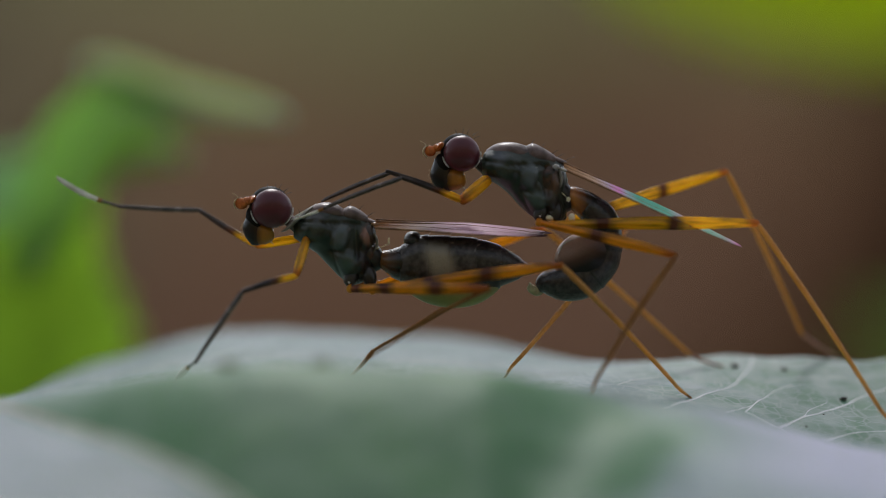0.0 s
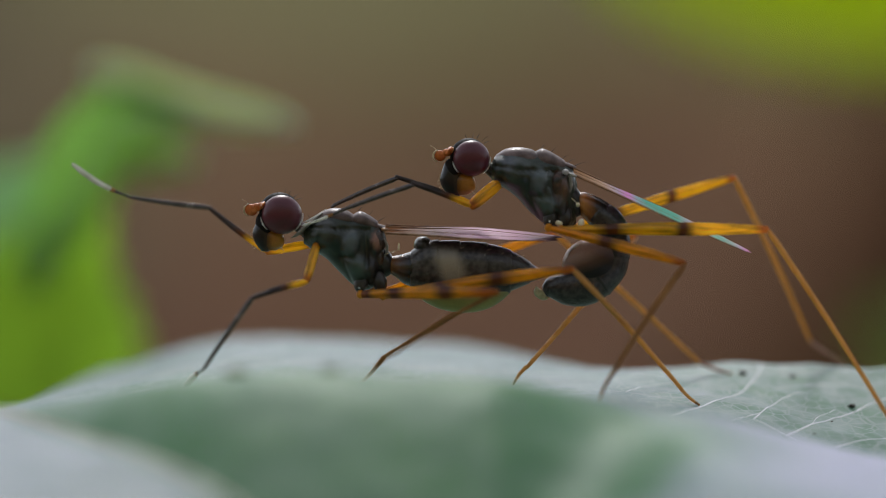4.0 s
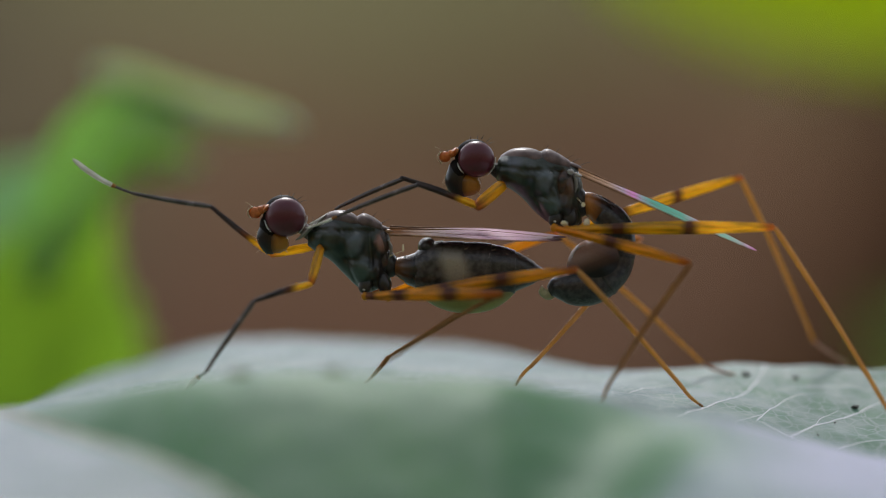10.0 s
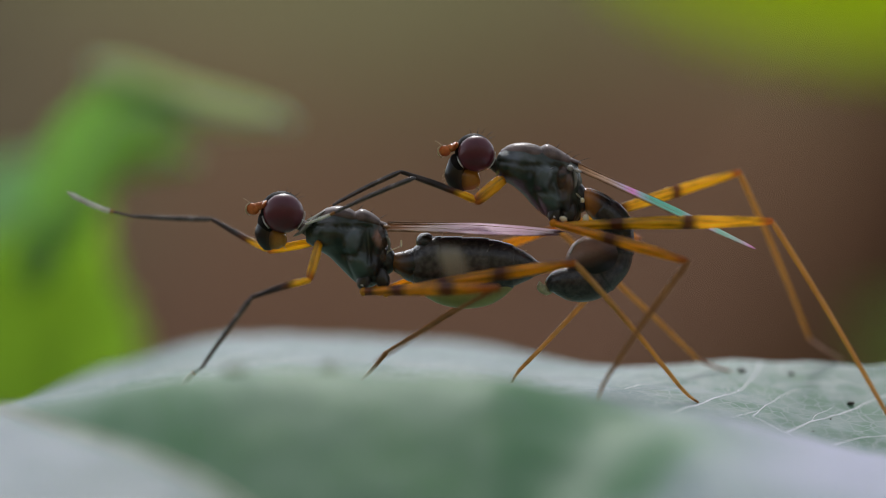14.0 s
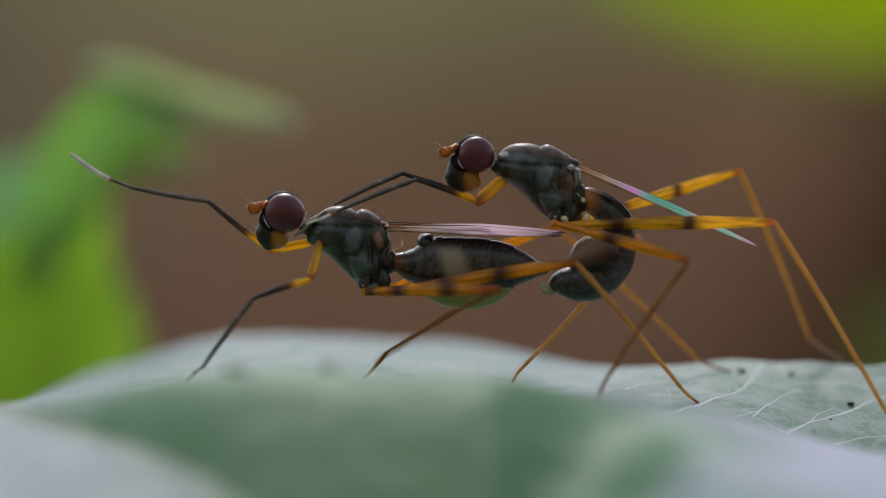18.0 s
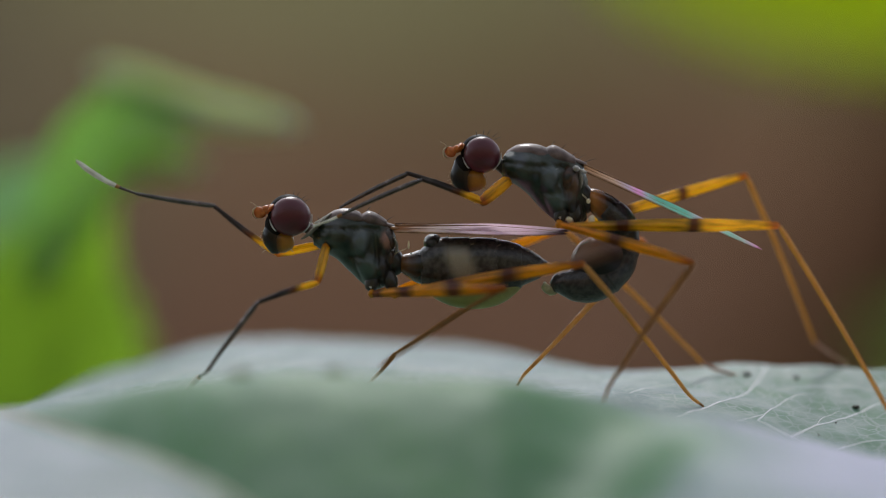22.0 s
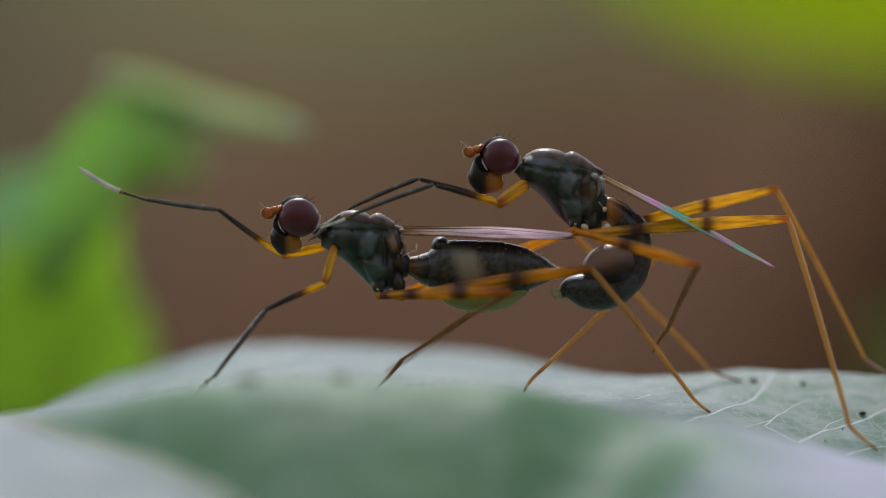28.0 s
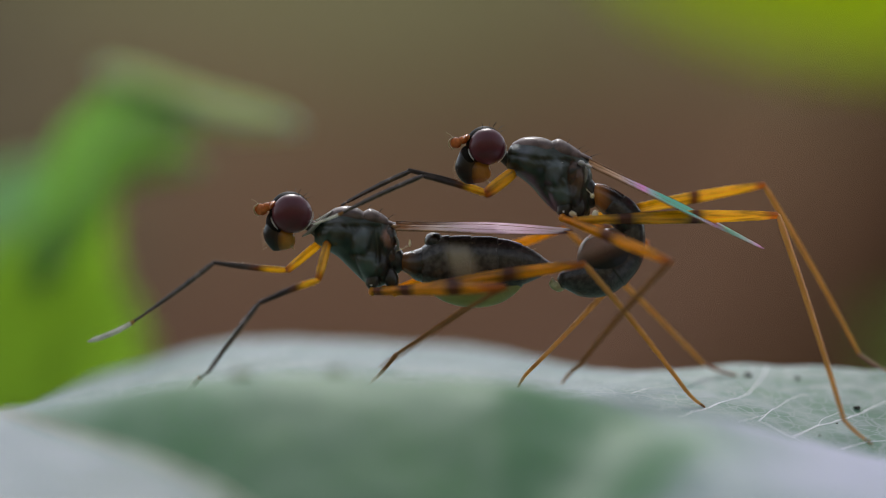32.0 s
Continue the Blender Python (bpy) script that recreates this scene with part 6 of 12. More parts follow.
    walk(LEGS["f_fore_near"]["tarsus"], [
        (0, at(-3.755, -1.8, -3.39, 0, 27.7, 119.9)), (0.5, at(-3.755, -1.8, -3.393, 0, 27.7, 119.9)),
        (1, at(-3.77, -1.799, -3.399, 0, 27.6, 120)), (1.5, at(-3.77, -1.8, -3.378, 0, 27.6, 120)),
        (2, at(-3.796, -1.8, -3.393, 0, 27.6, 120)), (2.5, at(-3.742, -1.802, -3.402, 0, 27.6, 120)),
        (3, at(-3.778, -1.8, -3.407, 0, 27.6, 120)), (3.5, at(-3.795, -1.802, -3.389, 0, 27.5, 120.1)),
        (5.5, at(-3.874, -1.799, -3.398, 0, 27.6, 120)), (6, at(-3.883, -1.799, -3.373, 0, 27.5, 120.1)),
        (6.5, at(-3.879, -1.799, -3.397, 0, 27.5, 120.1)), (7, at(-3.864, -1.799, -3.409, 0, 27.5, 120.1)),
        (7.5, at(-3.855, -1.8, -3.39, 0, 27.4, 120.2)), (8, at(-3.914, -1.799, -3.394, 0, 27.3, 120.3)),
        (8.5, at(-3.888, -1.799, -3.393, 0, 27.3, 120.3)), (9, at(-3.883, -1.799, -3.406, 0, 27.4, 120.2)),
        (9.5, at(-3.898, -1.8, -3.357, 0, 27.3, 120.3)), (10, at(-3.917, -1.799, -3.388, 0, 27.2, 120.3)),
        (10.5, at(-3.91, -1.8, -3.386, 0, 27.2, 120.3)), (11, at(-3.93, -1.8, -3.372, 0, 27.2, 120.3)),
        (11.5, at(-3.977, -1.8, -3.365, 0, 27, 120.5)), (12, at(-3.973, -1.8, -3.4, 0, 27.1, 120.4)),
        (12.5, at(-4.002, -1.801, -3.414, 0, 27.1, 120.5)), (13, at(-4.014, -1.801, -3.376, 0, 27, 120.6)),
        (13.5, at(-4.036, -1.801, -3.371, 0, 26.8, 120.7)), (14, at(-3.999, -1.8, -3.364, 0, 27.1, 120.5)),
        (14.5, at(-3.993, -1.801, -3.406, 0, 27.2, 120.3)), (16.5, at(-3.991, -1.8, -3.382, 0, 27.1, 120.5)),
        (17, at(-4.031, -1.801, -3.381, 0, 26.8, 120.7)), (17.5, at(-3.977, -1.8, -3.397, 0, 27.1, 120.4)),
        (18, at(-3.998, -1.8, -3.381, 0, 27.2, 120.3)), (18.5, at(-4.016, -1.8, -3.4, 0, 26.8, 120.7)),
        (19, at(-4.036, -1.801, -3.415, 0, 27.1, 120.4)), (19.5, at(-4.034, -1.801, -3.405, 0, 27, 120.6)),
        (20, at(-4.037, -1.8, -3.361, 0, 26.8, 120.7)), (20.5, at(-4.075, -1.803, -3.378, 0, 26.8, 120.7)),
        (21, at(-4.087, -1.803, -3.385, 0, 26.9, 120.6)), (21.5, at(-4.097, -1.803, -3.403, 0, 26.9, 120.6)),
        (22, at(-4.124, -1.803, -3.364, 0, 26.7, 120.8)), (22.5, at(-4.092, -1.802, -3.367, 0, 26.9, 120.6)),
        (23, at(-4.063, -1.799, -3.36, 0, 26.8, 120.7)), (23.5, at(-4.11, -1.803, -3.368, 0, 26.8, 120.7)),
        (24, at(-4.07, -1.8, -3.377, 0, 26.8, 120.7)), (24.5, at(-4.22, -1.813, -3.417, 0, 26.9, 120.6)),
        (25, at(-4.246, -1.8, -3.346, 0, 26.8, 120.7)), (25.3, at(-4.035, -1.799, -3.435, 0, 26.8, 120.7)),
        (25.4, at(-4.339, -1.41, -2.944, 0, 13.1, -136.4)), (25.5, at(-4.86, -1.376, -2.525, 0, 18.2, -174.3)),
        (27.5, at(-4.376, -2.17, -2.923, 0, 18.4, -138.3)), (27.6, at(-4.149, -1.804, -3.493, 0, 26.5, 120.9)),
        (28, at(-4.093, -1.798, -3.495, 0, 27, 120.5)), (28.5, at(-4.036, -1.802, -3.539, 0, 27, 120.5)),
        (29, at(-4.072, -1.804, -3.548, 0, 27, 120.5)), (29.5, at(-4.086, -1.799, -3.501, 0, 26.9, 120.6)),
        (30, at(-4.093, -1.805, -3.52, 0, 26.7, 120.7)), (30.5, at(-4.113, -1.808, -3.506, 0, 26.8, 120.7)),
        (31, at(-4.098, -1.804, -3.464, 0, 26.8, 120.7)), (31.5, at(-4.093, -1.803, -3.457, 0, 26.8, 120.7)),
        (32, at(-4.1, -1.805, -3.476, 0, 26.9, 120.6)),
    ])
    walk(LEGS["f_mid_near"]["femur"], [
        (0, at(0.461, -0.6, -1.257, 0.7, -1.7, -22.1)), (1, at(0.461, -0.6, -1.257, 1, -2.4, -22.6)), (8, at(0.461, -0.6, -1.257, 0.7, -1.6, -24.1)),
        (10.5, at(0.461, -0.6, -1.257, 0.7, -1.6, -24.1)), (11, at(0.461, -0.6, -1.257, 0.7, -1.5, -24.3)),
        (11.5, at(0.461, -0.6, -1.257, 0.9, -1.9, -25.3)), (13.5, at(0.461, -0.6, -1.257, 0.8, -1.6, -26)),
        (14, at(0.461, -0.6, -1.257, 0.9, -1.9, -25.4)), (17, at(0.461, -0.6, -1.257, 0.8, -1.7, -25.9)),
        (17.5, at(0.461, -0.6, -1.257, 0.9, -2, -25.3)), (18.5, at(0.461, -0.6, -1.257, 0.8, -1.5, -26.1)),
        (21, at(0.461, -0.6, -1.257, 0.7, -1.4, -26.4)), (21.5, at(0.461, -0.6, -1.257, 1, -2, -26.9)),
        (22, at(0.461, -0.6, -1.257, 1, -1.9, -27.3)), (22.5, at(0.461, -0.6, -1.257, 0.7, -1.4, -26.4)), (23, at(0.461, -0.6, -1.257, 1, -2, -27)),
        (24, at(0.461, -0.6, -1.257, 1, -2, -27.1)), (25, at(0.461, -0.6, -1.257, 0.6, -1.1, -28.7)),
        (25.5, at(0.461, -0.6, -1.257, 0.8, -1.6, -25.9)), (27.5, at(0.461, -0.6, -1.257, 1, -1.7, -29.1)),
        (28.5, at(0.461, -0.6, -1.257, 0.9, -1.8, -27.4)), (29.5, at(0.461, -0.6, -1.257, 0.8, -1.5, -27.9)),
        (32, at(0.461, -0.6, -1.257, 0.9, -1.7, -27.5)),
    ])
    walk(LEGS["f_mid_near"]["tibia"], [
        (0, at(4.322, -2.165, -1.131, 0, 27.1, 150.7)), (0.5, at(4.324, -2.158, -1.128, 0, 27.1, 150.8)),
        (1, at(4.306, -2.198, -1.08, 0, 27.9, 150.2)), (1.5, at(4.297, -2.221, -1.088, 0, 27.7, 149.8)),
        (2, at(4.296, -2.224, -1.095, 0, 27.6, 150)), (2.5, at(4.303, -2.206, -1.082, 0, 28.4, 149.9)),
        (3, at(4.3, -2.213, -1.087, 0, 28, 150)), (3.5, at(4.286, -2.248, -1.106, 0, 27.9, 149.7)),
        (5.5, at(4.283, -2.257, -1.114, 0, 26.7, 149.9)), (6, at(4.283, -2.257, -1.114, 0, 26.7, 150)),
        (6.5, at(4.282, -2.259, -1.115, 0, 26.9, 149.9)), (7, at(4.28, -2.263, -1.117, 0, 27.2, 149.7)),
        (7.5, at(4.276, -2.272, -1.121, 0, 27.3, 149.6)), (8, at(4.263, -2.302, -1.138, 0, 26.9, 149.4)),
        (8.5, at(4.269, -2.289, -1.131, 0, 27.1, 149.4)), (9, at(4.275, -2.276, -1.123, 0, 27.1, 149.6)),
        (9.5, at(4.272, -2.282, -1.124, 0, 26.8, 149.7)), (10, at(4.267, -2.293, -1.129, 0, 26.9, 149.5)),
        (10.5, at(4.264, -2.301, -1.137, 0, 26.9, 149.4)), (11, at(4.258, -2.314, -1.145, 0, 26.6, 149.4)),
        (11.5, at(4.226, -2.382, -1.115, 0, 27.2, 148.5)), (12, at(4.214, -2.406, -1.119, 0, 27.3, 148.1)),
        (12.5, at(4.208, -2.419, -1.127, 0, 27, 148)), (13, at(4.206, -2.423, -1.136, 0, 26.7, 148)),
        (13.5, at(4.206, -2.424, -1.14, 0, 26.8, 148.2)), (14, at(4.223, -2.387, -1.118, 0, 26.8, 148.6)),
        (14.5, at(4.223, -2.387, -1.118, 0, 26.9, 148.5)), (16.5, at(4.22, -2.396, -1.123, 0, 27, 148.5)),
        (17, at(4.21, -2.417, -1.135, 0, 26.9, 148.3)), (17.5, at(4.226, -2.381, -1.114, 0, 27.2, 148.5)),
        (18, at(4.221, -2.393, -1.122, 0, 26.7, 148.6)), (18.5, at(4.202, -2.433, -1.145, 0, 27.3, 148)),
        (19, at(4.209, -2.419, -1.136, 0, 26.7, 148.3)), (19.5, at(4.209, -2.419, -1.139, 0, 27, 148.3)),
        (20, at(4.207, -2.423, -1.145, 0, 26.7, 148.4)), (20.5, at(4.203, -2.433, -1.152, 0, 26.4, 148.3)),
        (21, at(4.194, -2.451, -1.155, 0, 26.3, 148.1)), (21.5, at(4.174, -2.488, -1.108, 0, 27, 147.6)),
        (22, at(4.163, -2.509, -1.121, 0, 26.8, 147.4)), (22.5, at(4.192, -2.454, -1.157, 0, 26, 148.2)),
        (23, at(4.171, -2.492, -1.111, 0, 27.2, 147.4)), (23.5, at(4.166, -2.504, -1.117, 0, 26.8, 147.5)),
        (24, at(4.17, -2.495, -1.113, 0, 27.3, 147.4)), (24.5, at(4.139, -2.557, -1.147, 0, 25.8, 147.2)),
        (25, at(4.115, -2.603, -1.174, 0, 25.2, 147)), (25.5, at(4.209, -2.42, -1.138, 0, 29.3, 147.5)),
        (27.5, at(4.103, -2.623, -1.13, 0, 28.5, 145.7)), (28, at(4.143, -2.55, -1.15, 0, 27.7, 146.7)),
        (28.5, at(4.161, -2.515, -1.129, 0, 28.7, 146.7)), (29, at(4.152, -2.533, -1.14, 0, 28.3, 146.6)),
        (29.5, at(4.143, -2.551, -1.151, 0, 28, 146.6)), (30, at(4.144, -2.549, -1.15, 0, 28.3, 146.5)),
        (30.5, at(4.146, -2.545, -1.147, 0, 27.9, 146.6)), (31, at(4.149, -2.538, -1.142, 0, 27.6, 146.8)),
        (31.5, at(4.153, -2.53, -1.136, 0, 27.6, 146.9)), (32, at(4.157, -2.521, -1.13, 0, 27.7, 147)),
    ])
    walk(LEGS["f_mid_near"]["tarsus"], [
        (0, at(1.153, -0.389, -2.993, 0, 39.5, 134.1)), (0.5, at(1.15, -0.386, -2.986, 0, 39.6, 134.1)),
        (1, at(1.178, -0.404, -2.993, 0, 39.4, 134.3)), (1.5, at(1.174, -0.403, -2.986, 0, 39.4, 134.3)),
        (2, at(1.165, -0.415, -2.989, 0, 39.4, 134.3)), (2.5, at(1.195, -0.408, -3.023, 0, 39.4, 134.3)),
        (3, at(1.179, -0.41, -3.004, 0, 39.4, 134.3)), (3.5, at(1.172, -0.426, -3.016, 0, 39.2, 134.4)),
        (5.5, at(1.127, -0.429, -2.947, 0, 39.4, 134.2)), (6, at(1.124, -0.434, -2.948, 0, 39.2, 134.4)),
        (6.5, at(1.135, -0.432, -2.964, 0, 39.2, 134.4)), (7, at(1.146, -0.433, -2.985, 0, 39.2, 134.4)),
        (7.5, at(1.147, -0.436, -2.992, 0, 39.1, 134.5)), (8, at(1.129, -0.45, -2.984, 0, 39, 134.6)),
        (8.5, at(1.141, -0.442, -2.992, 0, 39, 134.6)), (9, at(1.14, -0.438, -2.982, 0, 39.1, 134.5)),
        (9.5, at(1.126, -0.444, -2.965, 0, 39, 134.6)), (10, at(1.129, -0.448, -2.975, 0, 38.9, 134.7)),
        (10.5, at(1.131, -0.449, -2.986, 0, 38.9, 134.7)), (11, at(1.116, -0.455, -2.972, 0, 38.9, 134.7)),
        (11.5, at(1.128, -0.486, -2.979, 0, 38.5, 135)), (12, at(1.135, -0.491, -2.993, 0, 38.7, 134.8)),
        (12.5, at(1.126, -0.49, -2.983, 0, 38.7, 134.9)), (13, at(1.113, -0.493, -2.972, 0, 38.5, 135)),
        (13.5, at(1.109, -0.506, -2.982, 0, 38.3, 135.1)), (14, at(1.112, -0.489, -2.956, 0, 38.7, 134.9)),
        (14.5, at(1.119, -0.487, -2.967, 0, 38.8, 134.7)), (16.5, at(1.12, -0.493, -2.975, 0, 38.7, 134.9)),
        (17, at(1.115, -0.503, -2.984, 0, 38.4, 135.1)), (17.5, at(1.13, -0.486, -2.98, 0, 38.7, 134.8)),
        (18, at(1.108, -0.492, -2.955, 0, 38.8, 134.7)), (18.5, at(1.127, -0.51, -3.018, 0, 38.4, 135.1)),
        (19, at(1.108, -0.503, -2.973, 0, 38.7, 134.8)), (19.5, at(1.113, -0.508, -2.991, 0, 38.5, 135)),
        (20, at(1.103, -0.51, -2.981, 0, 38.4, 135.1)), (20.5, at(1.093, -0.512, -2.969, 0, 38.3, 135.2)),
        (21, at(1.087, -0.52, -2.966, 0, 38.4, 135.1)), (21.5, at(1.103, -0.536, -2.958, 0, 38.5, 135)),
        (22, at(1.093, -0.546, -2.96, 0, 38.1, 135.3)), (22.5, at(1.076, -0.52, -2.949, 0, 38.5, 135)),
        (23, at(1.112, -0.538, -2.979, 0, 38.3, 135.2)), (23.5, at(1.095, -0.544, -2.958, 0, 38.2, 135.2)),
        (24, at(1.115, -0.54, -2.985, 0, 38.3, 135.2)), (24.5, at(1.048, -0.568, -2.923, 0, 38.5, 135)),
        (25, at(1.016, -0.591, -2.91, 0, 38.3, 135.2)), (25.5, at(1.207, -0.505, -3.133, 0, 38.3, 135.2)),
        (27.5, at(1.137, -0.603, -3.076, 0, 37.8, 135.5)), (28, at(1.122, -0.566, -3.048, 0, 38.6, 135)),
        (28.5, at(1.166, -0.55, -3.087, 0, 38.6, 134.9)), (29, at(1.152, -0.556, -3.077, 0, 38.5, 135)),
        (29.5, at(1.134, -0.567, -3.068, 0, 38.4, 135.1)), (30, at(1.146, -0.565, -3.083, 0, 38.2, 135.2)),
        (30.5, at(1.132, -0.56, -3.055, 0, 38.2, 135.2)), (31, at(1.124, -0.556, -3.035, 0, 38.3, 135.2)),
        (31.5, at(1.123, -0.553, -3.028, 0, 38.3, 135.1)), (32, at(1.125, -0.552, -3.026, 0, 38.4, 135.1)),
    ])
    walk(LEGS["f_mid_far"]["femur"], [
        (0, at(0.548, 0.6, -1.191, -1, -2.1, 26.5)), (1.5, at(0.548, 0.6, -1.191, -1, -2, 26.6)), (2, at(0.548, 0.6, -1.191, -1.1, -2.2, 27.6)),
        (2.5, at(0.548, 0.6, -1.191, -0.9, -1.9, 26.8)), (3, at(0.548, 0.6, -1.191, -0.9, -1.8, 26.9)), (3.5, at(0.548, 0.6, -1.191, -1, -1.8, 28)),
        (7.5, at(0.548, 0.6, -1.191, -0.8, -1.5, 28.3)), (8, at(0.548, 0.6, -1.191, -0.9, -1.6, 29.3)),
        (9, at(0.548, 0.6, -1.191, -0.8, -1.4, 28.4)), (9.5, at(0.548, 0.6, -1.191, -1, -1.8, 29.1)), (11, at(0.548, 0.6, -1.191, -0.8, -1.5, 29.5)),
        (11.5, at(0.548, 0.6, -1.191, -0.8, -1.4, 30.8)), (13.5, at(0.548, 0.6, -1.191, -0.4, -0.7, 31.5)),
        (14, at(0.548, 0.6, -1.191, -0.8, -1.3, 30.8)), (17, at(0.548, 0.6, -1.191, -0.5, -0.8, 31.3)),
        (17.5, at(0.548, 0.6, -1.191, -0.8, -1.4, 30.7)), (18, at(0.548, 0.6, -1.191, -0.8, -1.3, 30.9)),
        (18.5, at(0.548, 0.6, -1.191, -0.7, -1.1, 32.2)), (19, at(0.548, 0.6, -1.191, -0.5, -0.9, 31.3)),
        (20, at(0.548, 0.6, -1.191, -0.4, -0.6, 31.6)), (20.5, at(0.548, 0.6, -1.191, -0.7, -1.1, 32.2)),
        (22, at(0.548, 0.6, -1.191, -0.3, -0.4, 32.9)), (22.5, at(0.548, 0.6, -1.191, -0.6, -0.9, 32.4)),
        (24, at(0.548, 0.6, -1.191, -0.4, -0.6, 32.7)), (25, at(0.548, 0.6, -1.191, 0.1, 0.2, 35)), (25.5, at(0.548, 0.6, -1.191, -0.7, -1.1, 32.2)),
        (27.5, at(0.548, 0.6, -1.191, 0.4, 0.6, 35)), (28, at(0.548, 0.6, -1.191, -0.2, -0.2, 34.2)),
        (28.5, at(0.548, 0.6, -1.191, -0.1, -0.1, 33.2)), (29.5, at(0.548, 0.6, -1.191, -0.1, -0.1, 34.3)),
        (32, at(0.548, 0.6, -1.191, -0.1, -0.1, 33.2)),
    ])
    walk(LEGS["f_mid_far"]["tibia"], [
        (0, at(4.018, 2.329, -1.049, 166.1, 34.7, 156.6)), (1.5, at(4.013, 2.338, -1.058, 166.3, 34.7, 156.8)),
        (2, at(3.984, 2.394, -1.043, 166.8, 35.3, 157.9)), (2.5, at(4.008, 2.349, -1.065, 166.1, 35.4, 156.9)),
        (3, at(4.006, 2.354, -1.072, 166.4, 34.9, 157.1)), (3.5, at(3.971, 2.421, -1.068, 167, 35.6, 158.4)),
        (5.5, at(3.972, 2.419, -1.073, 167.7, 34.2, 158.8)), (7.5, at(3.961, 2.44, -1.091, 167.7, 34.9, 159.1)),
        (8, at(3.928, 2.5, -1.081, 168.3, 35.3, 160.3)), (8.5, at(3.936, 2.485, -1.065, 168, 35.6, 159.9)),
        (9, at(3.96, 2.443, -1.094, 167.8, 34.7, 159.2)), (9.5, at(3.937, 2.484, -1.066, 168.2, 35.1, 160)),
        (11, at(3.923, 2.509, -1.092, 168.6, 34.9, 160.6)), (11.5, at(3.88, 2.584, -1.098, 169.4, 35.6, 162.2)),
        (13, at(3.871, 2.6, -1.115, 169.7, 35.3, 162.6)), (13.5, at(3.857, 2.624, -1.141, 170.1, 35.2, 163.2)),
        (14, at(3.879, 2.586, -1.101, 169.6, 35.1, 162.3)), (16.5, at(3.873, 2.596, -1.111, 169.6, 35.4, 162.5)),
        (17, at(3.861, 2.618, -1.134, 170, 35.3, 163)), (17.5, at(3.881, 2.583, -1.097, 169.3, 35.7, 162.1)),
        (18, at(3.876, 2.591, -1.106, 169.7, 35, 162.5)), (18.5, at(3.83, 2.667, -1.116, 170.2, 36.6, 163.8)),
        (19, at(3.861, 2.617, -1.133, 170, 35.1, 163)), (20, at(3.852, 2.633, -1.15, 170.3, 34.9, 163.4)),
        (20.5, at(3.829, 2.668, -1.115, 170.5, 35.6, 164)), (22, at(3.803, 2.71, -1.161, 171.3, 35.2, 165.1)),
        (22.5, at(3.822, 2.679, -1.127, 170.9, 35.1, 164.4)), (24, at(3.81, 2.698, -1.15, 170.9, 35.8, 164.7)),
        (24.5, at(3.757, 2.78, -1.16, 172.3, 34.7, 166.7)), (25, at(3.727, 2.822, -1.204, 173.1, 33.9, 167.7)),
        (25.5, at(3.831, 2.666, -1.118, 169.3, 39, 163.2)), (27.5, at(3.724, 2.827, -1.234, 172.2, 37.3, 167.3)),
        (28, at(3.755, 2.782, -1.176, 171.6, 37.1, 166.3)), (28.5, at(3.795, 2.722, -1.183, 170.7, 37.5, 164.9)),
        (29, at(3.762, 2.772, -1.166, 171.3, 37.8, 166)), (29.5, at(3.753, 2.785, -1.181, 171.6, 37.5, 166.3)),
        (31, at(3.766, 2.767, -1.158, 171.3, 37.4, 165.9)), (31.5, at(3.794, 2.723, -1.181, 171, 36.4, 165.1)),
        (32, at(3.794, 2.724, -1.181, 171.1, 36.3, 165.2)),
    ])
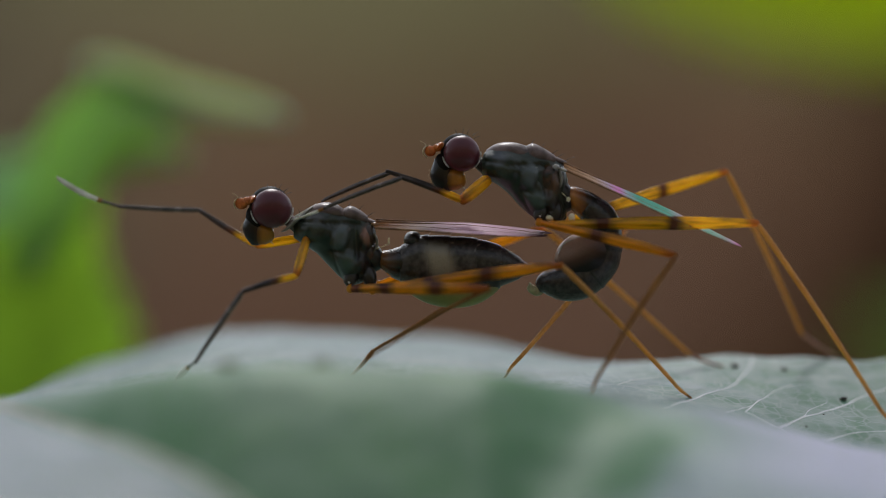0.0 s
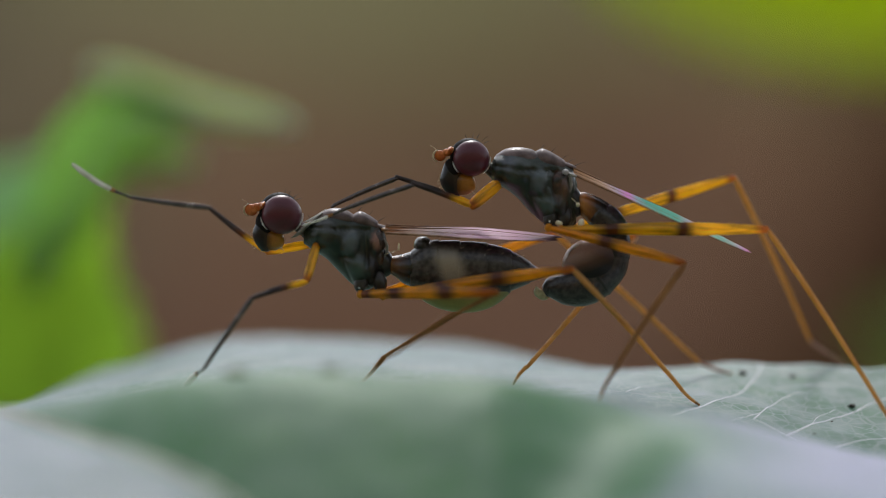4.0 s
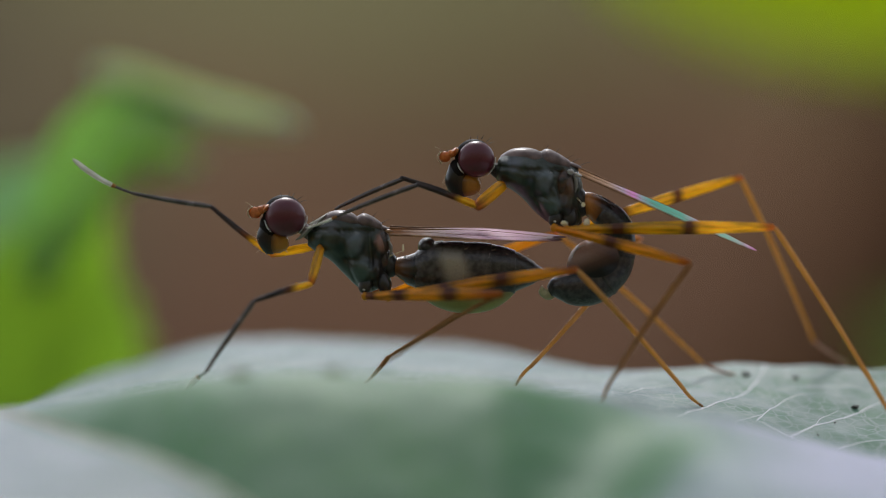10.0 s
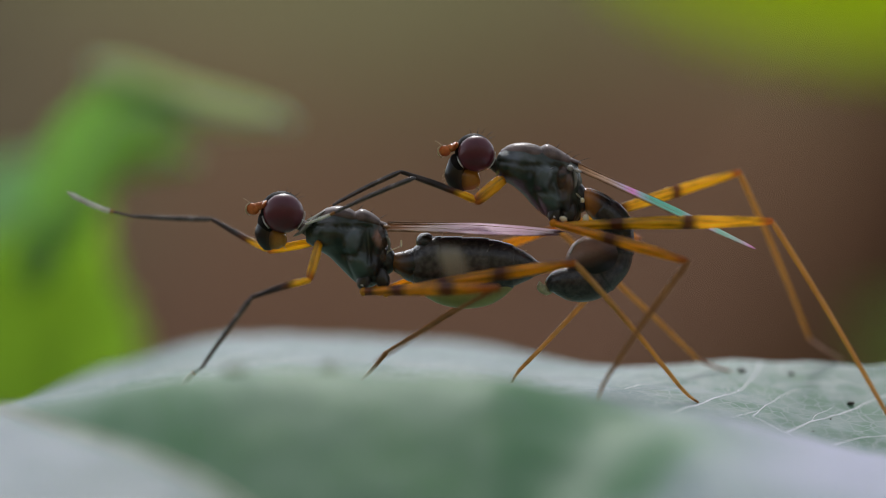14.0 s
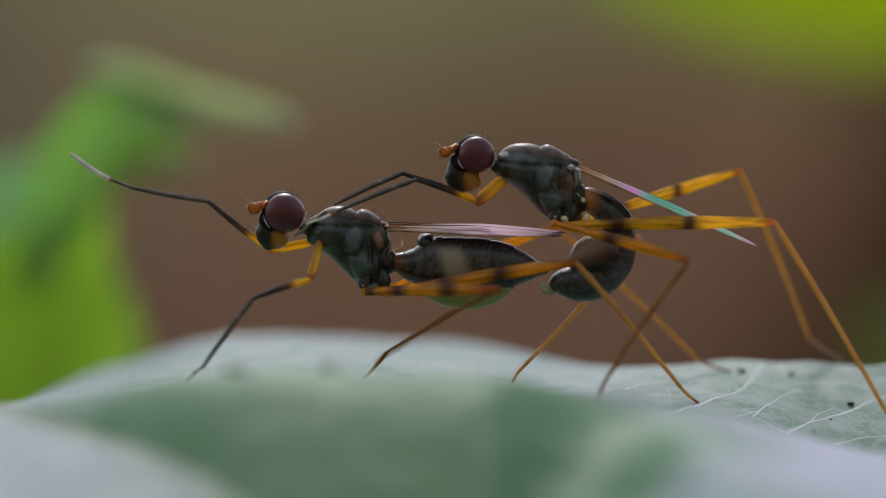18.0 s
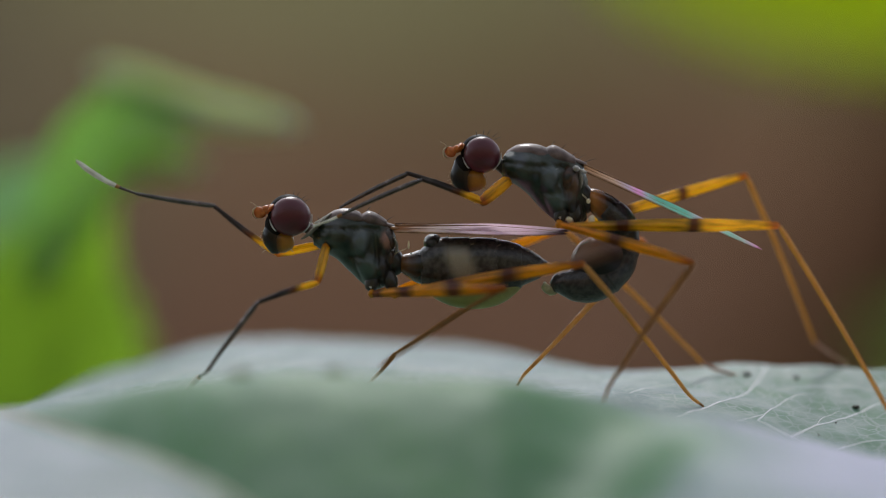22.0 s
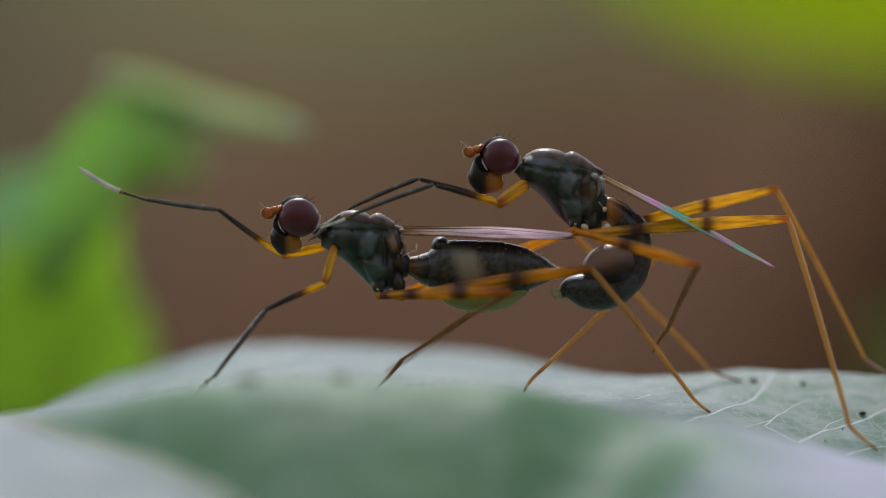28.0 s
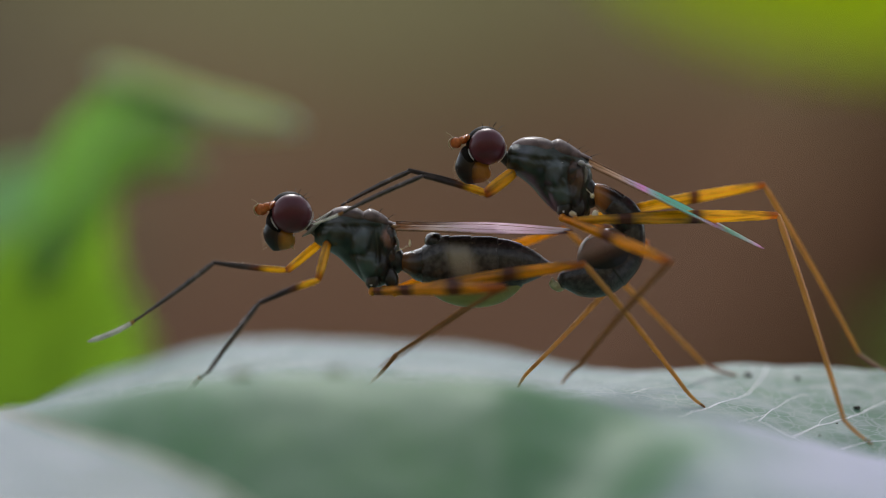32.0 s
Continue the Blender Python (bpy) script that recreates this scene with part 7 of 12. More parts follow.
    walk(LEGS["f_mid_far"]["tarsus"], [
        (0, at(1.545, 3.4, -2.914, 180, 34.5, 180)), (1.5, at(1.536, 3.4, -2.922, 180, 34.2, 180)), (2, at(1.507, 3.4, -2.938, 180, 34.2, 180)),
        (2.5, at(1.55, 3.4, -2.961, 180, 34.3, 180)), (3, at(1.53, 3.4, -2.946, 180, 34.2, 180)), (3.5, at(1.494, 3.4, -2.977, 180, 34, 180)),
        (5.5, at(1.444, 3.4, -2.913, 180, 34.3, 180)), (7.5, at(1.451, 3.4, -2.966, 180, 33.9, 180)), (8, at(1.408, 3.4, -2.974, 180, 33.6, 180)),
        (9, at(1.44, 3.4, -2.958, 180, 33.9, 180)), (11, at(1.388, 3.4, -2.968, 180, 33.5, 180)), (11.5, at(1.344, 3.4, -3.008, 180, 33, 180)),
        (12, at(1.344, 3.4, -3.025, 180, 33.2, 180)), (13, at(1.318, 3.4, -3.008, 180, 33, 180)), (13.5, at(1.294, 3.4, -3.031, 180, 32.7, 180)),
        (14, at(1.324, 3.4, -2.986, 180, 33.2, 180)), (16.5, at(1.326, 3.4, -3.01, 180, 33.2, 180)), (17, at(1.304, 3.4, -3.03, 180, 32.8, 180)),
        (17.5, at(1.347, 3.4, -3.008, 180, 33.3, 180)), (18, at(1.317, 3.4, -2.987, 180, 33.5, 180)), (18.5, at(1.304, 3.4, -3.071, 180, 32.8, 180)),
        (19, at(1.297, 3.4, -3.018, 180, 33.3, 180)), (19.5, at(1.294, 3.4, -3.041, 180, 33, 180)), (21, at(1.248, 3.4, -3.019, 180, 32.9, 180)),
        (22, at(1.214, 3.4, -3.048, 180, 32.4, 180)), (22.5, at(1.239, 3.4, -3.01, 180, 32.9, 180)), (23, at(1.246, 3.4, -3.059, 180, 32.6, 180)),
        (23.5, at(1.22, 3.4, -3.042, 180, 32.6, 180)), (24, at(1.246, 3.4, -3.067, 180, 32.6, 180)), (24.5, at(1.135, 3.4, -3.026, 180, 32.9, 180)),
        (25, at(1.069, 3.4, -3.032, 180, 32.7, 180)), (25.5, at(1.393, 3.4, -3.182, 180, 32.6, 180)), (27.5, at(1.18, 3.4, -3.22, 180, 32, 180)),
        (28, at(1.216, 3.4, -3.153, 180, 33, 180)), (28.5, at(1.285, 3.4, -3.178, 180, 33.1, 180)), (29.5, at(1.226, 3.4, -3.175, 180, 32.8, 180)),
        (30, at(1.241, 3.4, -3.19, 180, 32.6, 180)), (30.5, at(1.234, 3.4, -3.157, 180, 32.6, 180)), (32, at(1.239, 3.4, -3.12, 180, 32.8, 180)),
    ])
    walk(LEGS["f_hind_near"]["femur"], [
        (0, at(1.097, -0.6, -1.288, 1.9, -9.1, -11.8)), (0.5, at(1.097, -0.6, -1.288, 2, -9, -12.3)), (1, at(1.097, -0.6, -1.288, 1.8, -9.1, -11.3)),
        (2, at(1.097, -0.6, -1.288, 1.9, -9, -11.8)), (2.5, at(1.097, -0.6, -1.288, 1.7, -8.9, -10.7)), (3, at(1.097, -0.6, -1.288, 1.8, -9, -11.2)),
        (3.5, at(1.097, -0.6, -1.288, 1.7, -9, -10.8)), (5.5, at(1.097, -0.6, -1.288, 2, -10.1, -11.3)),
        (7, at(1.097, -0.6, -1.288, 1.8, -9.5, -10.7)), (8.5, at(1.097, -0.6, -1.288, 1.8, -8.9, -11.2)),
        (9, at(1.097, -0.6, -1.288, 1.8, -9.5, -10.8)), (10, at(1.097, -0.6, -1.288, 1.8, -9, -11.3)),
        (10.5, at(1.097, -0.6, -1.288, 1.7, -9.2, -10.7)), (11, at(1.097, -0.6, -1.288, 1.8, -9.2, -11.3)),
        (11.5, at(1.097, -0.6, -1.288, 1.7, -8.6, -11.3)), (12, at(1.097, -0.6, -1.288, 1.6, -9.2, -10.2)),
        (13.5, at(1.097, -0.6, -1.288, 1.6, -8.6, -10.7)), (14.5, at(1.097, -0.6, -1.288, 1.7, -9.8, -10.2)),
        (17, at(1.097, -0.6, -1.288, 1.6, -8.6, -10.8)), (18, at(1.097, -0.6, -1.288, 1.8, -9.8, -10.7)),
        (18.5, at(1.097, -0.6, -1.288, 1.6, -8.3, -10.7)), (19, at(1.097, -0.6, -1.288, 1.8, -9.2, -11.2)),
        (20.5, at(1.097, -0.6, -1.288, 1.7, -8.9, -10.7)), (21.5, at(1.097, -0.6, -1.288, 1.7, -9.5, -10.2)),
        (22, at(1.097, -0.6, -1.288, 1.6, -8.7, -10.7)), (22.5, at(1.097, -0.6, -1.288, 1.7, -9.7, -10.2)),
        (23, at(1.097, -0.6, -1.288, 1.6, -8.9, -10.2)), (24, at(1.097, -0.6, -1.288, 1.6, -8.8, -10.1)),
        (24.5, at(1.097, -0.6, -1.288, 1.8, -10.6, -9.6)), (25, at(1.097, -0.6, -1.288, 1.8, -10.7, -9.6)),
        (25.5, at(1.097, -0.6, -1.288, 0.1, -8.7, -0.8)), (27.5, at(1.097, -0.6, -1.288, 0.4, -9, -2.2)),
        (28, at(1.097, -0.6, -1.288, 1.6, -8.7, -10.1)), (28.5, at(1.097, -0.6, -1.288, 1.4, -8, -10.1)),
        (29, at(1.097, -0.6, -1.288, 1.4, -8.2, -9.6)), (29.5, at(1.097, -0.6, -1.288, 1.5, -8.2, -10.1)),
        (30, at(1.097, -0.6, -1.288, 1.3, -8, -9.1)), (30.5, at(1.097, -0.6, -1.288, 1.4, -8, -10.1)),
        (31, at(1.097, -0.6, -1.288, 1.4, -8.2, -9.6)), (32, at(1.097, -0.6, -1.288, 1.5, -8.5, -10.1)),
    ])
    walk(LEGS["f_hind_near"]["tibia"], [
        (0, at(6.35, -1.702, -0.427, 14.4, 42.6, 20.8)), (0.5, at(6.342, -1.746, -0.437, 14.7, 42.1, 21.3)),
        (1, at(6.361, -1.651, -0.433, 14.1, 43.2, 20.1)), (1.5, at(6.361, -1.652, -0.431, 14.1, 43.3, 20.1)),
        (2, at(6.352, -1.698, -0.438, 14.7, 43.3, 21)), (2.5, at(6.373, -1.599, -0.444, 13.6, 43.5, 19.3)),
        (3, at(6.363, -1.647, -0.442, 14.1, 43.4, 20.1)), (3.5, at(6.371, -1.602, -0.436, 14, 44.5, 19.7)),
        (5.5, at(6.344, -1.649, -0.333, 14.7, 44.5, 20.5)), (6, at(6.355, -1.602, -0.342, 14.4, 45.2, 19.9)),
        (6.5, at(6.351, -1.647, -0.371, 14.8, 44.8, 20.6)), (7, at(6.365, -1.599, -0.393, 14.3, 45, 19.8)),
        (7.5, at(6.361, -1.648, -0.429, 14.8, 44.8, 20.6)), (8, at(6.361, -1.654, -0.434, 15.3, 45.5, 21)),
        (8.5, at(6.365, -1.647, -0.451, 15, 45.2, 20.7)), (9, at(6.365, -1.601, -0.396, 14.4, 45.3, 19.9)),
        (9.5, at(6.359, -1.648, -0.417, 15.1, 45.3, 20.8)), (10, at(6.361, -1.654, -0.435, 15.2, 45.3, 20.9)),
        (10.5, at(6.369, -1.599, -0.422, 14.7, 45.9, 20.1)), (11, at(6.359, -1.649, -0.419, 15.4, 45.8, 21)),
        (11.5, at(6.369, -1.651, -0.48, 15.9, 46.7, 21.4)), (12, at(6.379, -1.548, -0.424, 14.8, 47.4, 19.8)),
        (12.5, at(6.372, -1.595, -0.43, 15.4, 47.2, 20.5)), (13.5, at(6.377, -1.602, -0.471, 15.9, 48, 21)),
        (14, at(6.366, -1.599, -0.401, 15.5, 47.3, 20.7)), (14.5, at(6.369, -1.548, -0.365, 14.8, 47.4, 19.7)),
        (16.5, at(6.369, -1.601, -0.422, 15.5, 47.3, 20.7)), (17, at(6.377, -1.603, -0.474, 15.8, 47.8, 21)),
        (17.5, at(6.37, -1.603, -0.429, 15.4, 46.9, 20.6)), (18, at(6.36, -1.599, -0.367, 15.4, 47.2, 20.6)),
        (18.5, at(6.383, -1.597, -0.508, 15.8, 48, 20.9)), (19, at(6.36, -1.647, -0.421, 16.2, 47.3, 21.6)),
        (19.5, at(6.373, -1.603, -0.451, 15.9, 47.9, 21)), (20, at(6.364, -1.648, -0.448, 16.5, 47.8, 21.8)),
        (20.5, at(6.373, -1.602, -0.448, 16.1, 48.3, 21.2)), (21, at(6.367, -1.599, -0.406, 16.2, 48.5, 21.2)),
        (21.5, at(6.374, -1.55, -0.395, 15.7, 49, 20.4)), (22, at(6.376, -1.599, -0.466, 16.7, 49.3, 21.5)),
        (22.5, at(6.37, -1.549, -0.372, 15.7, 49, 20.4)), (23, at(6.384, -1.547, -0.449, 15.7, 49.2, 20.4)),
        (23.5, at(6.378, -1.551, -0.422, 16, 49.5, 20.6)), (24, at(6.385, -1.544, -0.455, 15.7, 49.2, 20.4)),
        (24.5, at(6.365, -1.494, -0.291, 15.8, 50.7, 20.1)), (25, at(6.363, -1.493, -0.28, 16.4, 51.7, 20.5)),
        (25.5, at(6.47, -0.674, -0.466, 3.2, 51.2, 4.1)), (27.5, at(6.461, -0.809, -0.434, 5.8, 54.2, 7.2)),
        (28, at(6.386, -1.544, -0.464, 15.9, 49.6, 20.6)), (28.5, at(6.396, -1.546, -0.532, 15.5, 48.7, 20.2)),
        (29, at(6.402, -1.5, -0.515, 15.2, 49.6, 19.7)), (29.5, at(6.394, -1.546, -0.515, 16, 49.5, 20.6)),
        (30, at(6.413, -1.451, -0.534, 14.8, 50.2, 19)), (30.5, at(6.396, -1.548, -0.533, 16, 49.5, 20.6)),
        (31, at(6.402, -1.497, -0.515, 15.3, 49.8, 19.7)), (31.5, at(6.396, -1.498, -0.477, 15.2, 49.6, 19.7)),
        (32, at(6.389, -1.546, -0.481, 15.8, 49.3, 20.5)),
    ])
    walk(LEGS["f_hind_near"]["tarsus"], [
        (0, at(9.626, -0.46, -3.647, 6.8, 39.1, 10.7)), (0.5, at(9.632, -0.46, -3.625, 6.8, 39, 10.7)),
        (1, at(9.619, -0.46, -3.69, 6.9, 39.3, 10.7)), (2, at(9.585, -0.46, -3.703, 6.9, 39.3, 10.8)),
        (2.5, at(9.629, -0.46, -3.722, 6.9, 39.3, 10.7)), (3, at(9.608, -0.46, -3.714, 6.9, 39.3, 10.8)),
        (3.5, at(9.569, -0.46, -3.77, 6.9, 39.5, 10.8)), (5.5, at(9.523, -0.46, -3.669, 6.8, 39.2, 10.7)),
        (6, at(9.508, -0.46, -3.718, 6.9, 39.5, 10.8)), (6.5, at(9.514, -0.46, -3.722, 6.9, 39.5, 10.8)),
        (7.5, at(9.524, -0.46, -3.78, 6.9, 39.7, 10.8)), (8, at(9.478, -0.46, -3.825, 7, 39.9, 10.8)),
        (8.5, at(9.503, -0.46, -3.825, 7, 39.9, 10.8)), (9, at(9.513, -0.46, -3.776, 7, 39.7, 10.8)), (9.5, at(9.486, -0.46, -3.802, 7, 39.9, 10.8)),
        (10.5, at(9.48, -0.46, -3.838, 7, 40, 10.9)), (11, at(9.456, -0.46, -3.83, 7, 40, 10.9)), (11.5, at(9.404, -0.46, -3.945, 7.2, 40.5, 10.9)),
        (12.5, at(9.4, -0.46, -3.921, 7.1, 40.3, 10.9)), (13, at(9.377, -0.46, -3.95, 7.2, 40.5, 11)),
        (13.5, at(9.349, -0.46, -4.007, 7.2, 40.8, 11)), (14, at(9.388, -0.46, -3.896, 7.1, 40.3, 10.9)),
        (14.5, at(9.402, -0.46, -3.867, 7, 40.1, 10.9)), (16.5, at(9.39, -0.46, -3.917, 7.1, 40.3, 10.9)),
        (17, at(9.36, -0.46, -4.001, 7.2, 40.7, 11)), (17.5, at(9.412, -0.46, -3.905, 7.1, 40.2, 10.9)),
        (18, at(9.385, -0.46, -3.859, 7, 40.1, 10.9)), (18.5, at(9.36, -0.46, -4.042, 7.2, 40.7, 11)),
        (19, at(9.361, -0.46, -3.918, 7.1, 40.3, 10.9)), (19.5, at(9.354, -0.46, -3.98, 7.2, 40.5, 10.9)),
        (20, at(9.335, -0.46, -3.971, 7.2, 40.6, 11)), (20.5, at(9.322, -0.46, -4.004, 7.2, 40.8, 11)), (21, at(9.306, -0.46, -3.97, 7.2, 40.6, 11)),
        (21.5, at(9.299, -0.46, -3.986, 7.2, 40.6, 11)), (22, at(9.263, -0.46, -4.073, 7.3, 41.1, 11)),
        (22.5, at(9.297, -0.46, -3.962, 7.2, 40.6, 11)), (23, at(9.3, -0.46, -4.049, 7.3, 40.9, 11)),
        (23.5, at(9.273, -0.46, -4.038, 7.3, 40.9, 11)), (24, at(9.3, -0.46, -4.057, 7.3, 40.9, 11)),
        (24.5, at(9.193, -0.46, -3.976, 7.2, 40.6, 11)), (25, at(9.123, -0.46, -4.016, 7.2, 40.8, 11)),
        (25.5, at(9.446, -0.46, -4.172, 7.3, 40.9, 11)), (27.5, at(9.223, -0.46, -4.293, 7.4, 41.5, 11.1)),
        (28, at(9.276, -0.46, -4.086, 7.2, 40.5, 10.9)), (28.5, at(9.346, -0.46, -4.105, 7.1, 40.4, 10.9)),
        (29, at(9.308, -0.46, -4.137, 7.2, 40.7, 11)), (29.5, at(9.284, -0.46, -4.136, 7.2, 40.7, 11)),
        (30, at(9.293, -0.46, -4.189, 7.3, 40.9, 11)), (32, at(9.296, -0.46, -4.088, 7.2, 40.7, 11)),
    ])
    walk(LEGS["f_hind_far"]["femur"], [
        (0, at(1.111, 0.6, -1.191, -7, -19.3, 20.5)), (3.5, at(1.111, 0.6, -1.191, -6.8, -18.8, 20.4)),
        (5.5, at(1.111, 0.6, -1.191, -7.1, -20.1, 20)), (8.5, at(1.111, 0.6, -1.191, -6.9, -18.9, 20.4)),
        (11, at(1.111, 0.6, -1.191, -7, -19.2, 20.4)), (11.5, at(1.111, 0.6, -1.191, -6.8, -18.7, 20.4)),
        (13.5, at(1.111, 0.6, -1.191, -6.8, -18.6, 20.4)), (14.5, at(1.111, 0.6, -1.191, -7.1, -19.4, 20.5)),
        (17, at(1.111, 0.6, -1.191, -6.8, -18.6, 20.4)), (18, at(1.111, 0.6, -1.191, -7, -19.7, 19.9)),
        (18.5, at(1.111, 0.6, -1.191, -6.6, -18.2, 20.4)), (19, at(1.111, 0.6, -1.191, -7, -19.3, 20.4)),
        (19.5, at(1.111, 0.6, -1.191, -6.9, -18.8, 20.4)), (21.5, at(1.111, 0.6, -1.191, -7, -19.2, 20.4)),
        (22, at(1.111, 0.6, -1.191, -6.8, -18.7, 20.4)), (22.5, at(1.111, 0.6, -1.191, -7.1, -19.5, 20.5)),
        (23, at(1.111, 0.6, -1.191, -6.8, -18.7, 20.4)), (24, at(1.111, 0.6, -1.191, -6.8, -18.6, 20.4)),
        (24.5, at(1.111, 0.6, -1.191, -7.1, -20.2, 19.9)), (25, at(1.111, 0.6, -1.191, -7, -20.4, 19.3)),
        (25.5, at(1.111, 0.6, -1.191, -6.1, -16.4, 20.7)), (27.5, at(1.111, 0.6, -1.191, -6.4, -17.2, 20.9)),
        (28, at(1.111, 0.6, -1.191, -6.8, -18.7, 20.4)), (28.5, at(1.111, 0.6, -1.191, -6.5, -17.9, 20.3)),
        (29, at(1.111, 0.6, -1.191, -6.7, -17.9, 20.9)), (29.5, at(1.111, 0.6, -1.191, -6.6, -18.1, 20.4)),
        (30, at(1.111, 0.6, -1.191, -6.6, -17.5, 20.9)), (32, at(1.111, 0.6, -1.191, -6.7, -18.4, 20.4)),
    ])
    walk(LEGS["f_hind_far"]["tibia"], [
        (0, at(5.934, 2.399, 0.612, 9.2, 38, 14.8)), (0.5, at(5.93, 2.399, 0.624, 9.2, 37.9, 14.8)), (1, at(5.944, 2.4, 0.585, 9.3, 38.2, 14.8)),
        (2, at(5.937, 2.399, 0.604, 9.4, 38.6, 14.9)), (2.5, at(5.955, 2.401, 0.555, 9.3, 38.3, 14.8)), (3, at(5.947, 2.4, 0.577, 9.4, 38.4, 14.9)),
        (3.5, at(5.951, 2.4, 0.567, 9.6, 39.1, 15)), (5.5, at(5.925, 2.35, 0.684, 10.1, 39.2, 15.7)),
        (6.5, at(5.938, 2.351, 0.65, 10.2, 39.5, 15.7)), (7, at(5.937, 2.399, 0.606, 9.7, 39.4, 15.1)), (8, at(5.941, 2.399, 0.595, 10, 40.2, 15.3)),
        (8.5, at(5.948, 2.4, 0.575, 9.9, 39.9, 15.2)), (9, at(5.937, 2.399, 0.605, 9.8, 39.6, 15.1)), (10.5, at(5.945, 2.4, 0.583, 10, 40.2, 15.3)),
        (11, at(5.936, 2.399, 0.607, 10.1, 40.4, 15.3)), (11.5, at(5.954, 2.401, 0.556, 10.4, 41.3, 15.5)),
        (12.5, at(5.945, 2.4, 0.582, 10.4, 41.3, 15.5)), (13.5, at(5.956, 2.401, 0.55, 10.7, 42.1, 15.7)),
        (14, at(5.936, 2.398, 0.608, 10.4, 41.3, 15.5)), (14.5, at(5.931, 2.398, 0.623, 10.3, 41.1, 15.5)),
        (16.5, at(5.942, 2.399, 0.593, 10.4, 41.4, 15.6)), (17, at(5.957, 2.401, 0.547, 10.6, 42, 15.7)),
        (17.5, at(5.944, 2.399, 0.585, 10.3, 41.1, 15.5)), (18, at(5.94, 2.349, 0.645, 10.9, 41.3, 16.2)),
        (18.5, at(5.968, 2.403, 0.517, 10.7, 42.1, 15.7)), (19, at(5.934, 2.398, 0.615, 10.6, 41.7, 15.6)),
        (19.5, at(5.949, 2.4, 0.571, 10.6, 42, 15.7)), (20, at(5.942, 2.399, 0.592, 10.7, 42.1, 15.7)),
        (20.5, at(5.949, 2.4, 0.572, 10.8, 42.4, 15.8)), (21, at(5.935, 2.398, 0.613, 10.8, 42.4, 15.8)),
        (21.5, at(5.937, 2.398, 0.607, 10.9, 42.6, 15.9)), (22, at(5.953, 2.401, 0.561, 11.1, 43.2, 16)),
        (22.5, at(5.93, 2.397, 0.626, 10.9, 42.5, 15.9)), (23, at(5.955, 2.401, 0.555, 10.9, 42.8, 15.9)),
        (23.5, at(5.945, 2.399, 0.583, 11, 43, 16)), (24, at(5.956, 2.401, 0.55, 10.9, 42.8, 15.9)),
        (24.5, at(5.923, 2.343, 0.695, 11.8, 43.6, 16.9)), (25, at(5.935, 2.291, 0.713, 12.7, 44.4, 17.9)),
        (25.5, at(6.005, 2.454, 0.346, 10, 41.6, 14.9)), (27.5, at(5.981, 2.456, 0.418, 11, 44.3, 15.5)),
        (28, at(5.955, 2.401, 0.554, 11.1, 43.2, 16)), (28.5, at(5.977, 2.404, 0.487, 10.8, 42.5, 15.8)),
        (29, at(5.96, 2.452, 0.485, 10.5, 43, 15.2)), (29.5, at(5.971, 2.404, 0.507, 11.1, 43.2, 16)),
        (30, at(5.971, 2.453, 0.452, 10.6, 43.3, 15.3)), (30.5, at(5.96, 2.452, 0.485, 10.6, 43.2, 15.3)),
        (31, at(5.961, 2.452, 0.482, 10.6, 43.1, 15.3)), (31.5, at(5.967, 2.403, 0.519, 11, 42.9, 15.9)),
        (32, at(5.962, 2.402, 0.533, 11, 43, 15.9)),
    ])
